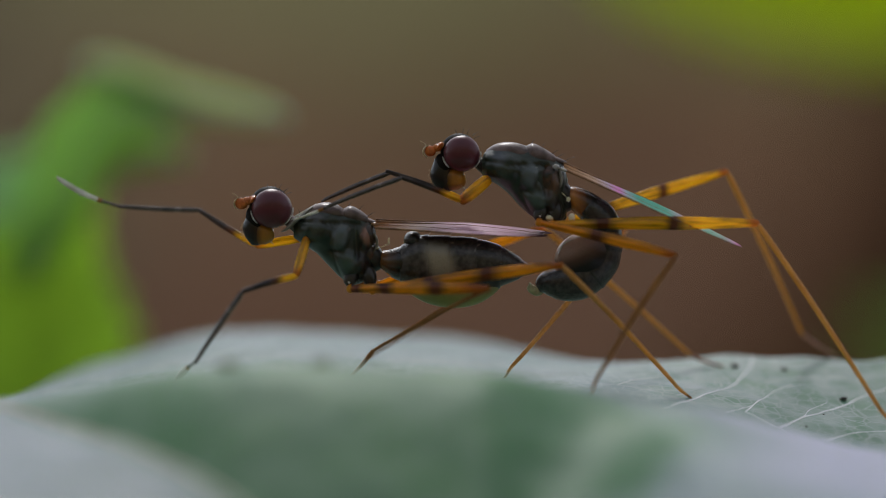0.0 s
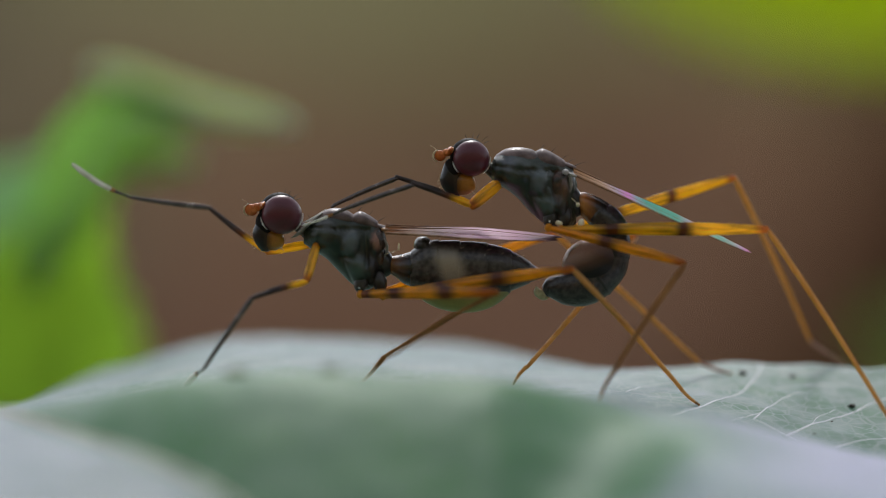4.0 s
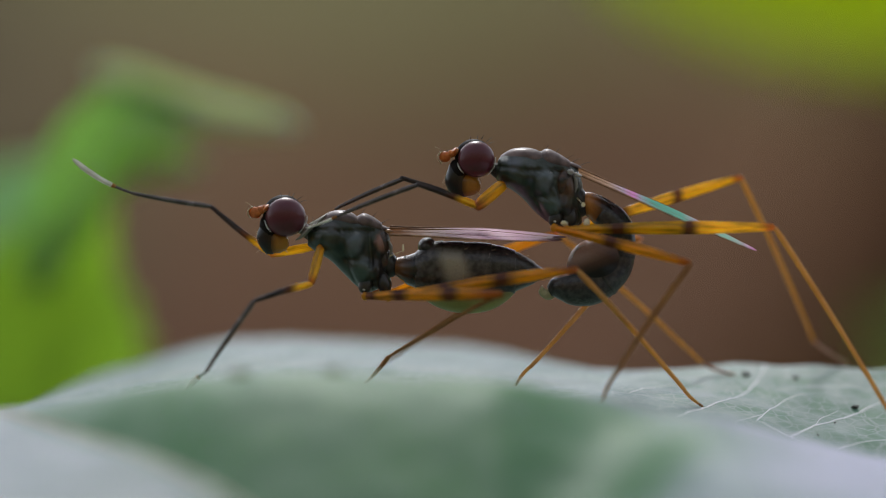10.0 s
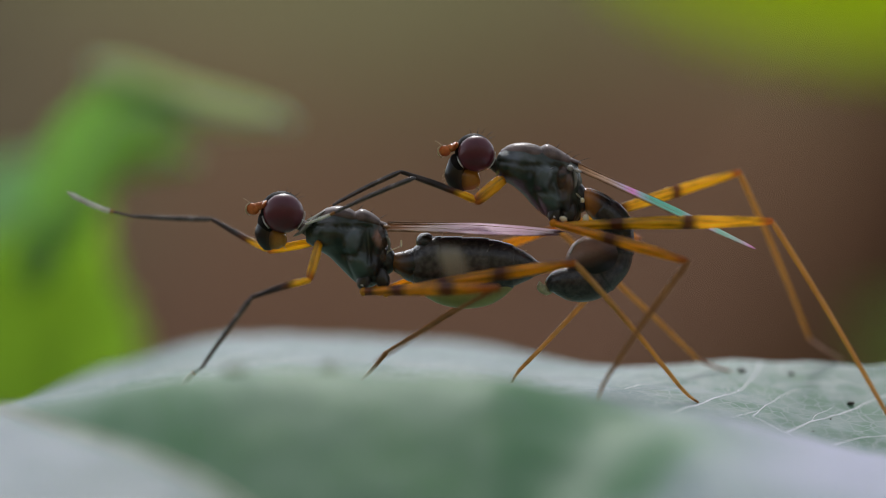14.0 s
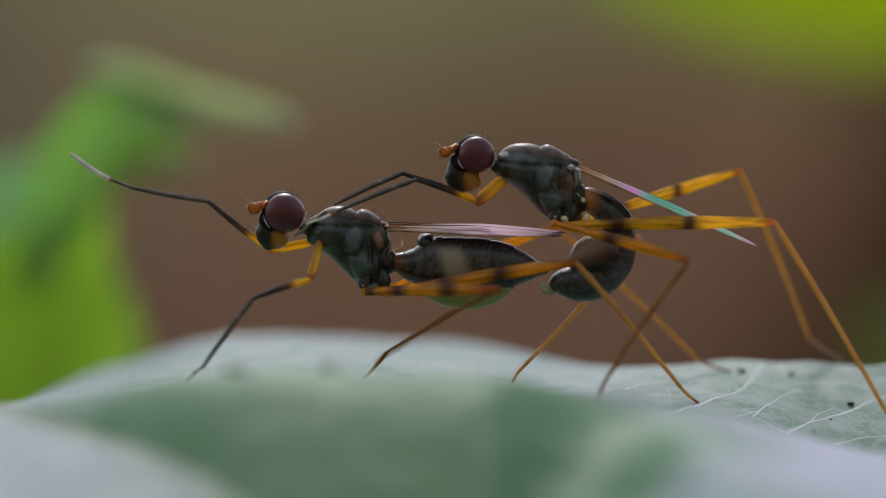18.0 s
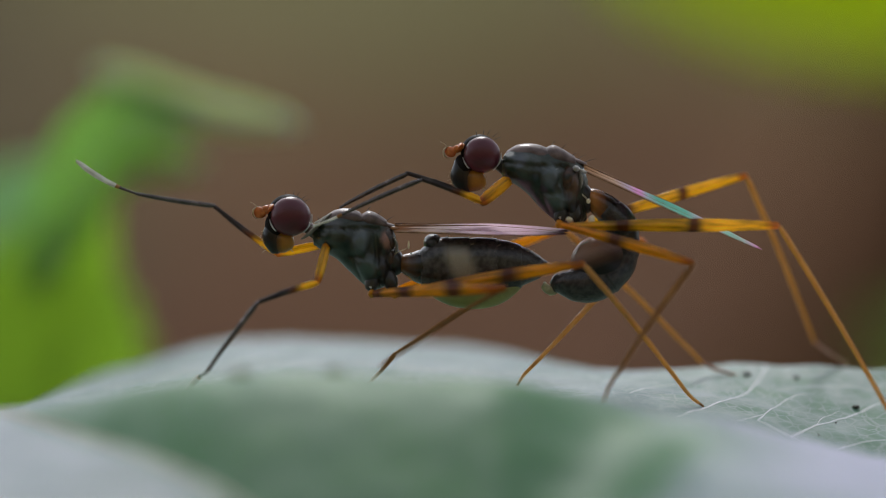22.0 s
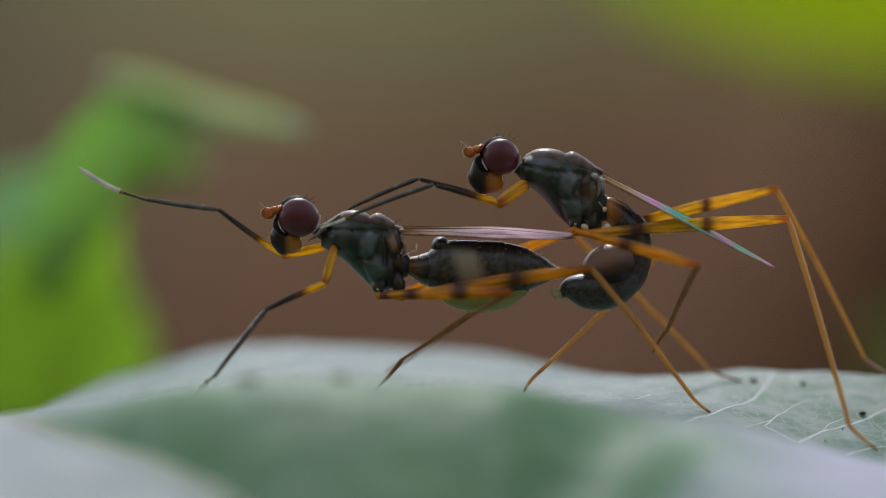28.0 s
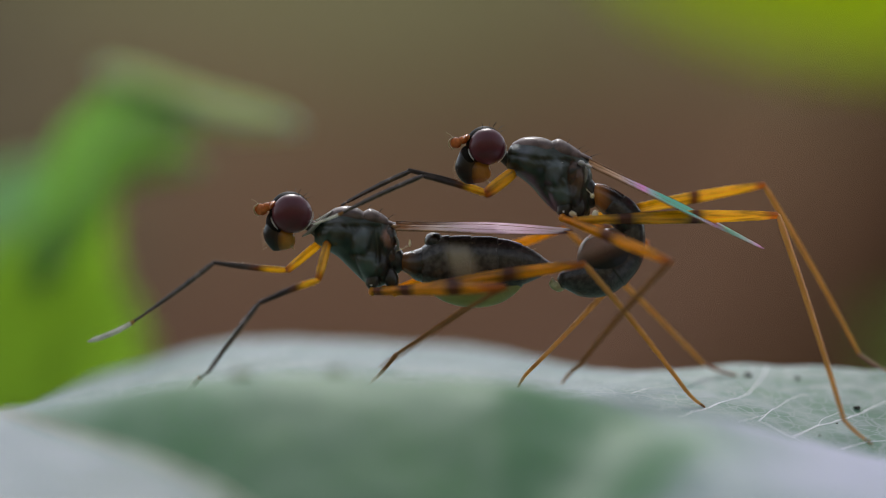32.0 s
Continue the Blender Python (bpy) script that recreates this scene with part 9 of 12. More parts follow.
    walk(LEGS["m_mid_far"]["tarsus"], [
        (0, at(-0.238, -0.2, -4.951, -159.5, 47.5, -153.1)), (1, at(-0.201, -0.2, -4.992, -159.3, 47.7, -153)),
        (1.5, at(-0.192, -0.2, -4.984, -159.2, 47.8, -152.9)), (2, at(-0.214, -0.2, -5, -159.2, 47.8, -152.9)),
        (2.5, at(-0.161, -0.2, -5.057, -159, 48.1, -152.7)), (3, at(-0.217, -0.2, -4.984, -159.3, 47.7, -153)),
        (3.5, at(-0.229, -0.2, -5.016, -159.3, 47.8, -152.9)), (5.5, at(-0.377, -0.2, -4.966, -159.5, 47.4, -153.1)),
        (6.5, at(-0.363, -0.2, -4.967, -159.5, 47.4, -153.1)), (7, at(-0.326, -0.2, -5.008, -159.5, 47.5, -153.1)),
        (7.5, at(-0.322, -0.2, -5.016, -159.5, 47.5, -153.1)), (8, at(-0.345, -0.2, -5.023, -159.5, 47.5, -153.1)),
        (9, at(-0.337, -0.2, -5.023, -159.5, 47.5, -153.1)), (9.5, at(-0.365, -0.2, -5.015, -159.7, 47.2, -153.2)),
        (11, at(-0.381, -0.2, -5.065, -159.4, 47.6, -153)), (11.5, at(-0.375, -0.2, -5.131, -159, 48.1, -152.8)),
        (12.5, at(-0.402, -0.2, -5.057, -158.9, 48.3, -152.6)), (13.5, at(-0.404, -0.2, -5.114, -158.9, 48.2, -152.7)),
        (14, at(-0.409, -0.2, -5.065, -159.2, 47.9, -152.8)), (14.5, at(-0.414, -0.2, -5.089, -159.2, 47.9, -152.9)),
        (17.5, at(-0.398, -0.2, -5.089, -159.4, 47.6, -153)), (18, at(-0.489, -0.2, -5.062, -159.7, 47.2, -153.2)),
        (18.5, at(-0.441, -0.2, -5.146, -159.2, 47.9, -152.8)), (19, at(-0.486, -0.2, -5.063, -159.4, 47.6, -153)),
        (20, at(-0.436, -0.2, -5.055, -159.5, 47.5, -153.1)), (21, at(-0.468, -0.2, -5.063, -159.5, 47.5, -153.1)),
        (21.5, at(-0.477, -0.2, -5.088, -159.5, 47.5, -153.1)), (22, at(-0.436, -0.2, -5.147, -159.2, 47.8, -152.9)),
        (22.5, at(-0.458, -0.2, -5.088, -159.4, 47.5, -153.1)), (23, at(-0.456, -0.2, -5.137, -159.4, 47.6, -153.1)),
        (23.5, at(-0.481, -0.2, -5.138, -159, 48.1, -152.7)), (24, at(-0.346, -0.2, -5.184, -157.8, 49.6, -151.8)),
        (24.5, at(-0.437, -0.2, -5.461, -158.2, 49.2, -152.1)), (25, at(-0.576, -0.2, -5.378, -158.7, 48.5, -152.5)),
        (25.5, at(-0.335, -0.2, -5.367, -159, 48.2, -152.7)), (27.5, at(-0.434, -0.2, -5.411, -158.4, 48.9, -152.3)),
        (28, at(-0.435, -0.2, -5.187, -156.8, 50.8, -151.1)), (28.5, at(-0.236, -0.2, -5.503, -157, 50.6, -151.2)),
        (29, at(-0.373, -0.2, -5.429, -157.8, 49.6, -151.8)), (30, at(-0.397, -0.2, -5.412, -158.1, 49.3, -152)),
        (30.5, at(-0.401, -0.2, -5.364, -158, 49.4, -152)), (31, at(-0.425, -0.2, -5.37, -158.4, 48.9, -152.3)),
        (32, at(-0.384, -0.2, -5.355, -158.1, 49.2, -152.1)),
    ])
    walk(LEGS["m_hind_near"]["femur"], [
        (0, at(0.743, -0.7, -1.156, -0, 0.4, -1)), (0.5, at(0.743, -0.7, -1.156, -0, 0.5, -1.5)),
        (1, at(0.743, -0.7, -1.156, -0, 0.6, -2.5)), (1.5, at(0.743, -0.7, -1.156, -0, 0.6, -0.5)),
        (2, at(0.743, -0.7, -1.156, -0, 0.4, -2)), (2.5, at(0.743, -0.7, -1.156, -0, 0.9, -2)),
        (3, at(0.743, -0.7, -1.156, -0, 0.4, -2.5)), (3.5, at(0.743, -0.7, -1.156, -0, 0.6, -2.5)),
        (5.5, at(0.743, -0.7, -1.156, -0, -0.4, -2.4)), (6, at(0.743, -0.7, -1.156, -0, -0, -2.5)),
        (6.5, at(0.743, -0.7, -1.156, -0, -0.4, -3.5)), (7, at(0.743, -0.7, -1.156, -0, -0, -2.5)),
        (7.5, at(0.743, -0.7, -1.156, -0, -0.2, -2.5)), (8, at(0.743, -0.7, -1.156, -0, -0.3, -2)),
        (8.5, at(0.743, -0.7, -1.156, -0, -0.3, -2)), (9, at(0.743, -0.7, -1.156, -0, -0.3, -2.5)),
        (9.5, at(0.743, -0.7, -1.156, -0, -0.1, -3)), (10, at(0.743, -0.7, -1.156, -0, 0.4, -3)),
        (10.5, at(0.743, -0.7, -1.156, -0, 0.5, -3)), (11, at(0.743, -0.7, -1.156, -0, 0.1, -2.5)),
        (11.5, at(0.743, -0.7, -1.156, -0, -0.2, -2)), (12, at(0.743, -0.7, -1.156, -0, -2, -3.5)),
        (12.5, at(0.743, -0.7, -1.156, -0, -1.4, -3)), (13, at(0.743, -0.7, -1.156, -0, -0.9, -3)),
        (13.5, at(0.743, -0.7, -1.156, -0, -0.6, -3)), (14, at(0.743, -0.7, -1.156, -0, -0.8, -3)),
        (14.5, at(0.743, -0.7, -1.156, -0, -0.5, -3.5)), (16.5, at(0.743, -0.7, -1.156, -0, 0.2, -2.5)),
        (17, at(0.743, -0.7, -1.156, -0, 0.4, -3)), (17.5, at(0.743, -0.7, -1.156, -0, 0.5, -1.5)),
        (18, at(0.743, -0.7, -1.156, -0, 0.3, -2.4)), (18.5, at(0.743, -0.7, -1.156, -0, 0.2, -3.5)),
        (19, at(0.743, -0.7, -1.156, -0, -0.2, -3.5)), (19.5, at(0.743, -0.7, -1.156, -0, 0.4, -3)),
        (20, at(0.743, -0.7, -1.156, -0, -0.1, -3)), (20.5, at(0.743, -0.7, -1.156, -0, -0.1, -3.5)),
        (21, at(0.743, -0.7, -1.156, -0, -0.1, -3)), (21.5, at(0.743, -0.7, -1.156, -0, 0.2, -3.5)),
        (22, at(0.743, -0.7, -1.156, -0, 0.3, -3)), (22.5, at(0.743, -0.7, -1.156, -0, 0.1, -3)),
        (23, at(0.743, -0.7, -1.156, -0, 0.4, -3.5)), (23.5, at(0.743, -0.7, -1.156, -0, -0.7, -3.5)),
        (24, at(0.743, -0.7, -1.156, -0, -3, -3.5)), (24.5, at(0.743, -0.7, -1.156, -0, -0.1, -4)),
        (25, at(0.743, -0.7, -1.156, -0, -0.7, -4)), (25.5, at(0.743, -0.7, -1.156, -0, 1.8, -3.9)),
        (27.5, at(0.743, -0.7, -1.156, -0, -0.4, -3.5)), (28, at(0.743, -0.7, -1.156, 0, -7, 7.2)),
        (28.5, at(0.743, -0.7, -1.156, 0, -2.7, 7.3)), (29, at(0.743, -0.7, -1.156, 0, -2.3, 7.4)),
        (29.5, at(0.743, -0.7, -1.156, 0, -2.1, 7.4)), (30, at(0.743, -0.7, -1.156, 0, -2.5, 7.4)),
        (30.5, at(0.743, -0.7, -1.156, 0, -2.8, 7.5)), (31, at(0.743, -0.7, -1.156, 0, -2.1, 7.4)),
        (31.5, at(0.743, -0.7, -1.156, 0, -2.6, 7.4)), (32, at(0.743, -0.7, -1.156, 0, -2.6, 7.4)),
    ])
    walk(LEGS["m_hind_near"]["tibia"], [
        (0, at(6.507, -0.801, -1.201, -0, 57.4, -8.2)), (0.5, at(6.506, -0.852, -1.207, -0, 57.1, -7.2)),
        (1, at(6.502, -0.95, -1.22, -0, 57.1, -5.6)), (1.5, at(6.508, -0.752, -1.214, -0, 56.7, -8.9)),
        (2, at(6.504, -0.901, -1.201, -0, 57.2, -6.4)), (2.5, at(6.504, -0.902, -1.245, -0, 56.5, -6.3)),
        (3, at(6.502, -0.95, -1.2, -0, 57.2, -5.6)), (3.5, at(6.502, -0.951, -1.217, -0, 57.4, -5.6)),
        (5.5, at(6.58, -0.949, -1.12, -0, 59.8, -6)), (6, at(6.558, -0.949, -1.151, -0, 59.7, -6)),
        (6.5, at(6.537, -1.052, -1.113, -0, 59.4, -4.1)), (7, at(6.551, -0.95, -1.155, -0, 59.1, -5.9)),
        (7.5, at(6.521, -0.949, -1.141, -0, 58.9, -5.8)), (8, at(6.497, -0.898, -1.123, -0, 59, -6.7)),
        (8.5, at(6.526, -0.898, -1.124, -0, 59.2, -6.8)), (9, at(6.542, -0.949, -1.125, -0, 59.3, -5.9)),
        (9.5, at(6.53, -1, -1.145, -0, 59.6, -5)), (10, at(6.55, -1, -1.2, -0, 59.4, -5.1)),
        (10.5, at(6.554, -1.001, -1.205, -0, 59.7, -5.1)), (11, at(6.533, -0.95, -1.165, -0, 59.6, -5.9)),
        (11.5, at(6.526, -0.899, -1.136, -0, 59.2, -6.8)), (12, at(6.464, -1.054, -0.952, -0, 59.3, -4)),
        (12.5, at(6.506, -1.001, -1.01, -0, 59.4, -5)), (13, at(6.508, -1, -1.07, -0, 59.2, -5)),
        (13.5, at(6.512, -1, -1.097, -0, 59.4, -5)), (14, at(6.506, -1.001, -1.077, -0, 59.6, -5)),
        (14.5, at(6.508, -1.052, -1.109, -0, 59.7, -4.1)), (16.5, at(6.518, -0.948, -1.175, -0, 59.7, -6)),
        (17, at(6.526, -1.001, -1.194, -0, 59.8, -5.1)), (17.5, at(6.536, -0.847, -1.205, -0, 59.4, -7.8)),
        (18, at(6.553, -0.948, -1.187, -0, 60.8, -6.2)), (18.5, at(6.574, -1.053, -1.176, -0, 60.3, -4.2)),
        (19, at(6.564, -1.052, -1.133, -0, 60.8, -4.3)), (19.5, at(6.552, -1.001, -1.201, -0, 60.6, -5.2)),
        (20, at(6.535, -1, -1.149, -0, 60.1, -5.1)), (20.5, at(6.525, -1.053, -1.144, -0, 60.2, -4.2)),
        (21, at(6.54, -1, -1.144, -0, 60.4, -5.2)), (21.5, at(6.553, -1.053, -1.176, -0, 60.6, -4.3)),
        (22, at(6.534, -1, -1.19, -0, 60, -5.1)), (22.5, at(6.503, -1.001, -1.17, -0, 60, -5.1)),
        (23, at(6.52, -1.053, -1.193, -0, 60.3, -4.2)), (23.5, at(6.534, -1.053, -1.089, -0, 60.5, -4.2)),
        (24, at(6.488, -1.054, -0.855, -0, 58.7, -3.9)), (24.5, at(6.535, -1.103, -1.142, -0, 60.2, -3.2)),
        (25, at(6.514, -1.107, -1.084, -0, 61.7, -3.3)), (25.5, at(6.543, -1.098, -1.339, -0, 59.2, -3.2)),
        (27.5, at(6.515, -1.054, -1.113, -0, 60.2, -4.1)), (28, at(6.45, 0.025, -0.449, -0, 65.7, -45.2)),
        (28.5, at(6.492, 0.033, -0.881, -0, 64.4, -43)), (29, at(6.509, 0.049, -0.921, -0, 65.6, -45.9)),
        (29.5, at(6.507, 0.049, -0.946, -0, 65.5, -46.1)), (30, at(6.478, 0.043, -0.908, -0, 65.8, -45.8)),
        (30.5, at(6.494, 0.053, -0.87, -0, 65.7, -46.3)), (31, at(6.51, 0.051, -0.946, -0, 66.1, -47.1)),
        (31.5, at(6.484, 0.05, -0.89, -0, 65.7, -46.1)), (32, at(6.508, 0.051, -0.89, -0, 65.7, -46.2)),
    ])
    walk(LEGS["m_hind_near"]["tarsus"], [
        (0, at(9.844, -1.28, -6.474, 0, 44.5, 0)), (0.5, at(9.881, -1.28, -6.461, 0, 44.3, 0)), (1, at(9.887, -1.28, -6.475, 0, 44.3, 0)),
        (1.5, at(9.899, -1.28, -6.448, 0, 44.2, 0)), (2, at(9.878, -1.28, -6.46, 0, 44.1, 0)), (2.5, at(9.938, -1.28, -6.465, 0, 43.8, 0)),
        (3, at(9.872, -1.28, -6.464, 0, 44.3, 0)), (3.5, at(9.86, -1.28, -6.489, 0, 44.2, 0)), (5.5, at(9.703, -1.28, -6.508, 0, 44.6, 0)),
        (6, at(9.695, -1.28, -6.543, 0, 44.8, 0)), (6.5, at(9.717, -1.28, -6.51, 0, 44.6, 0)), (7, at(9.754, -1.28, -6.543, 0, 44.6, 0)),
        (7.5, at(9.759, -1.28, -6.545, 0, 44.5, 0)), (8, at(9.738, -1.28, -6.547, 0, 44.5, 0)), (9, at(9.745, -1.28, -6.549, 0, 44.5, 0)),
        (9.5, at(9.709, -1.28, -6.594, 0, 44.8, 0)), (10, at(9.717, -1.28, -6.583, 0, 44.6, 0)), (10.5, at(9.704, -1.28, -6.616, 0, 44.7, 0)),
        (11.5, at(9.723, -1.28, -6.541, 0, 43.9, 0)), (12, at(9.713, -1.28, -6.438, 0, 43.5, 0)), (12.5, at(9.702, -1.28, -6.425, 0, 43.6, 0)),
        (13.5, at(9.698, -1.28, -6.5, 0, 43.7, 0)), (14.5, at(9.679, -1.28, -6.542, 0, 44.1, 0)), (17, at(9.675, -1.28, -6.618, 0, 44.5, 0)),
        (17.5, at(9.687, -1.28, -6.589, 0, 44.4, 0)), (18, at(9.584, -1.28, -6.643, 0, 44.8, 0)), (18.5, at(9.653, -1.28, -6.589, 0, 44, 0)),
        (19, at(9.598, -1.28, -6.575, 0, 44.4, 0)), (19.5, at(9.61, -1.28, -6.642, 0, 44.8, 0)), (20, at(9.646, -1.28, -6.581, 0, 44.5, 0)),
        (21, at(9.614, -1.28, -6.588, 0, 44.5, 0)), (21.5, at(9.605, -1.28, -6.613, 0, 44.5, 0)), (22, at(9.655, -1.28, -6.61, 0, 44.2, 0)),
        (22.5, at(9.625, -1.28, -6.607, 0, 44.5, 0)), (23, at(9.627, -1.28, -6.653, 0, 44.5, 0)), (23.5, at(9.618, -1.28, -6.547, 0, 43.8, 0)),
        (24, at(9.79, -1.28, -6.292, 0, 42.1, 0)), (24.5, at(9.689, -1.28, -6.658, 0, 42.6, 0)), (25, at(9.535, -1.28, -6.703, 0, 43.4, 0)),
        (25.5, at(9.766, -1.28, -6.762, 0, 43.8, 0)), (27.5, at(9.685, -1.28, -6.662, 0, 43, 0)), (27.7, at(9.705, -1.28, -6.42, 0, 42.1, 0)),
        (28, at(8.263, -1.8, -6.142, 0, 38, 0)), (28.5, at(8.459, -1.8, -6.492, 0, 38.2, 0)), (29, at(8.3, -1.8, -6.586, 0, 39.3, 0)),
        (29.5, at(8.284, -1.8, -6.581, 0, 39.4, 0)), (30, at(8.27, -1.8, -6.618, 0, 39.6, 0)), (30.5, at(8.267, -1.8, -6.561, 0, 39.6, 0)),
        (31, at(8.232, -1.8, -6.644, 0, 40.1, 0)), (31.5, at(8.264, -1.8, -6.586, 0, 39.7, 0)), (32, at(8.281, -1.8, -6.576, 0, 39.7, 0)),
    ])
    walk(LEGS["m_hind_far"]["femur"], [
        (0, at(1.143, 0.6, -1.084, -6.1, -15.4, 22)), (1, at(1.143, 0.6, -1.084, -5.7, -15, 21.2)), (2, at(1.143, 0.6, -1.084, -6.1, -15.3, 22)),
        (2.5, at(1.143, 0.6, -1.084, -6.6, -15.2, 23.7)), (3.5, at(1.143, 0.6, -1.084, -6.6, -15.4, 23.7)),
        (6, at(1.143, 0.6, -1.084, -6.1, -15.4, 22)), (6.5, at(1.143, 0.6, -1.084, -6.5, -15.8, 22.8)), (7, at(1.143, 0.6, -1.084, -6, -15.1, 22)),
        (7.5, at(1.143, 0.6, -1.084, -6.3, -15.2, 22.7)), (8.5, at(1.143, 0.6, -1.084, -6, -15.2, 22)),
        (9, at(1.143, 0.6, -1.084, -6.3, -15.3, 22.8)), (10.5, at(1.143, 0.6, -1.084, -6.1, -14.8, 22.7)),
        (11.5, at(1.143, 0.6, -1.084, -6.4, -15.4, 22.9)), (12, at(1.143, 0.6, -1.084, -6.8, -16.4, 22.9)),
        (12.5, at(1.143, 0.6, -1.084, -6.5, -16.4, 22)), (13, at(1.143, 0.6, -1.084, -6.7, -16.2, 22.9)),
        (13.5, at(1.143, 0.6, -1.084, -6.3, -15.7, 22.1)), (14, at(1.143, 0.6, -1.084, -6.5, -15.9, 22.8)),
        (16.5, at(1.143, 0.6, -1.084, -6.2, -15.1, 22.7)), (17, at(1.143, 0.6, -1.084, -5.9, -14.7, 21.9)),
        (17.5, at(1.143, 0.6, -1.084, -6.2, -15.1, 22.7)), (19, at(1.143, 0.6, -1.084, -6.4, -15.6, 22.7)),
        (19.5, at(1.143, 0.6, -1.084, -6.2, -15, 22.7)), (20, at(1.143, 0.6, -1.084, -6.1, -15.2, 22)),
        (21, at(1.143, 0.6, -1.084, -6.1, -15.3, 22)), (21.5, at(1.143, 0.6, -1.084, -6.3, -15.2, 22.8)),
        (23, at(1.143, 0.6, -1.084, -6.1, -14.8, 22.7)), (24, at(1.143, 0.6, -1.084, -6.5, -16.9, 21.3)),
        (24.5, at(1.143, 0.6, -1.084, -5.4, -12.8, 23.3)), (25, at(1.143, 0.6, -1.084, -5.6, -13.1, 23.3)),
        (25.5, at(1.143, 0.6, -1.084, -5.1, -11.6, 23.9)), (27.5, at(1.143, 0.6, -1.084, -4.7, -12.4, 20.9)),
        (27.7, at(1.143, 0.6, -1.084, -6.5, -15, 23.7)), (28, at(1.143, 0.6, -1.084, -2.9, -16.3, 10.4)),
        (28.5, at(1.143, 0.6, -1.084, -2.7, -11.9, 13.1)), (29, at(1.143, 0.6, -1.084, -2.7, -11.6, 13.4)),
        (30, at(1.143, 0.6, -1.084, -2.5, -11.3, 12.7)), (30.5, at(1.143, 0.6, -1.084, -2.8, -11.9, 13.4)),
        (31, at(1.143, 0.6, -1.084, -2.6, -11.2, 13.4)), (32, at(1.143, 0.6, -1.084, -2.8, -11.7, 13.4)),
    ])
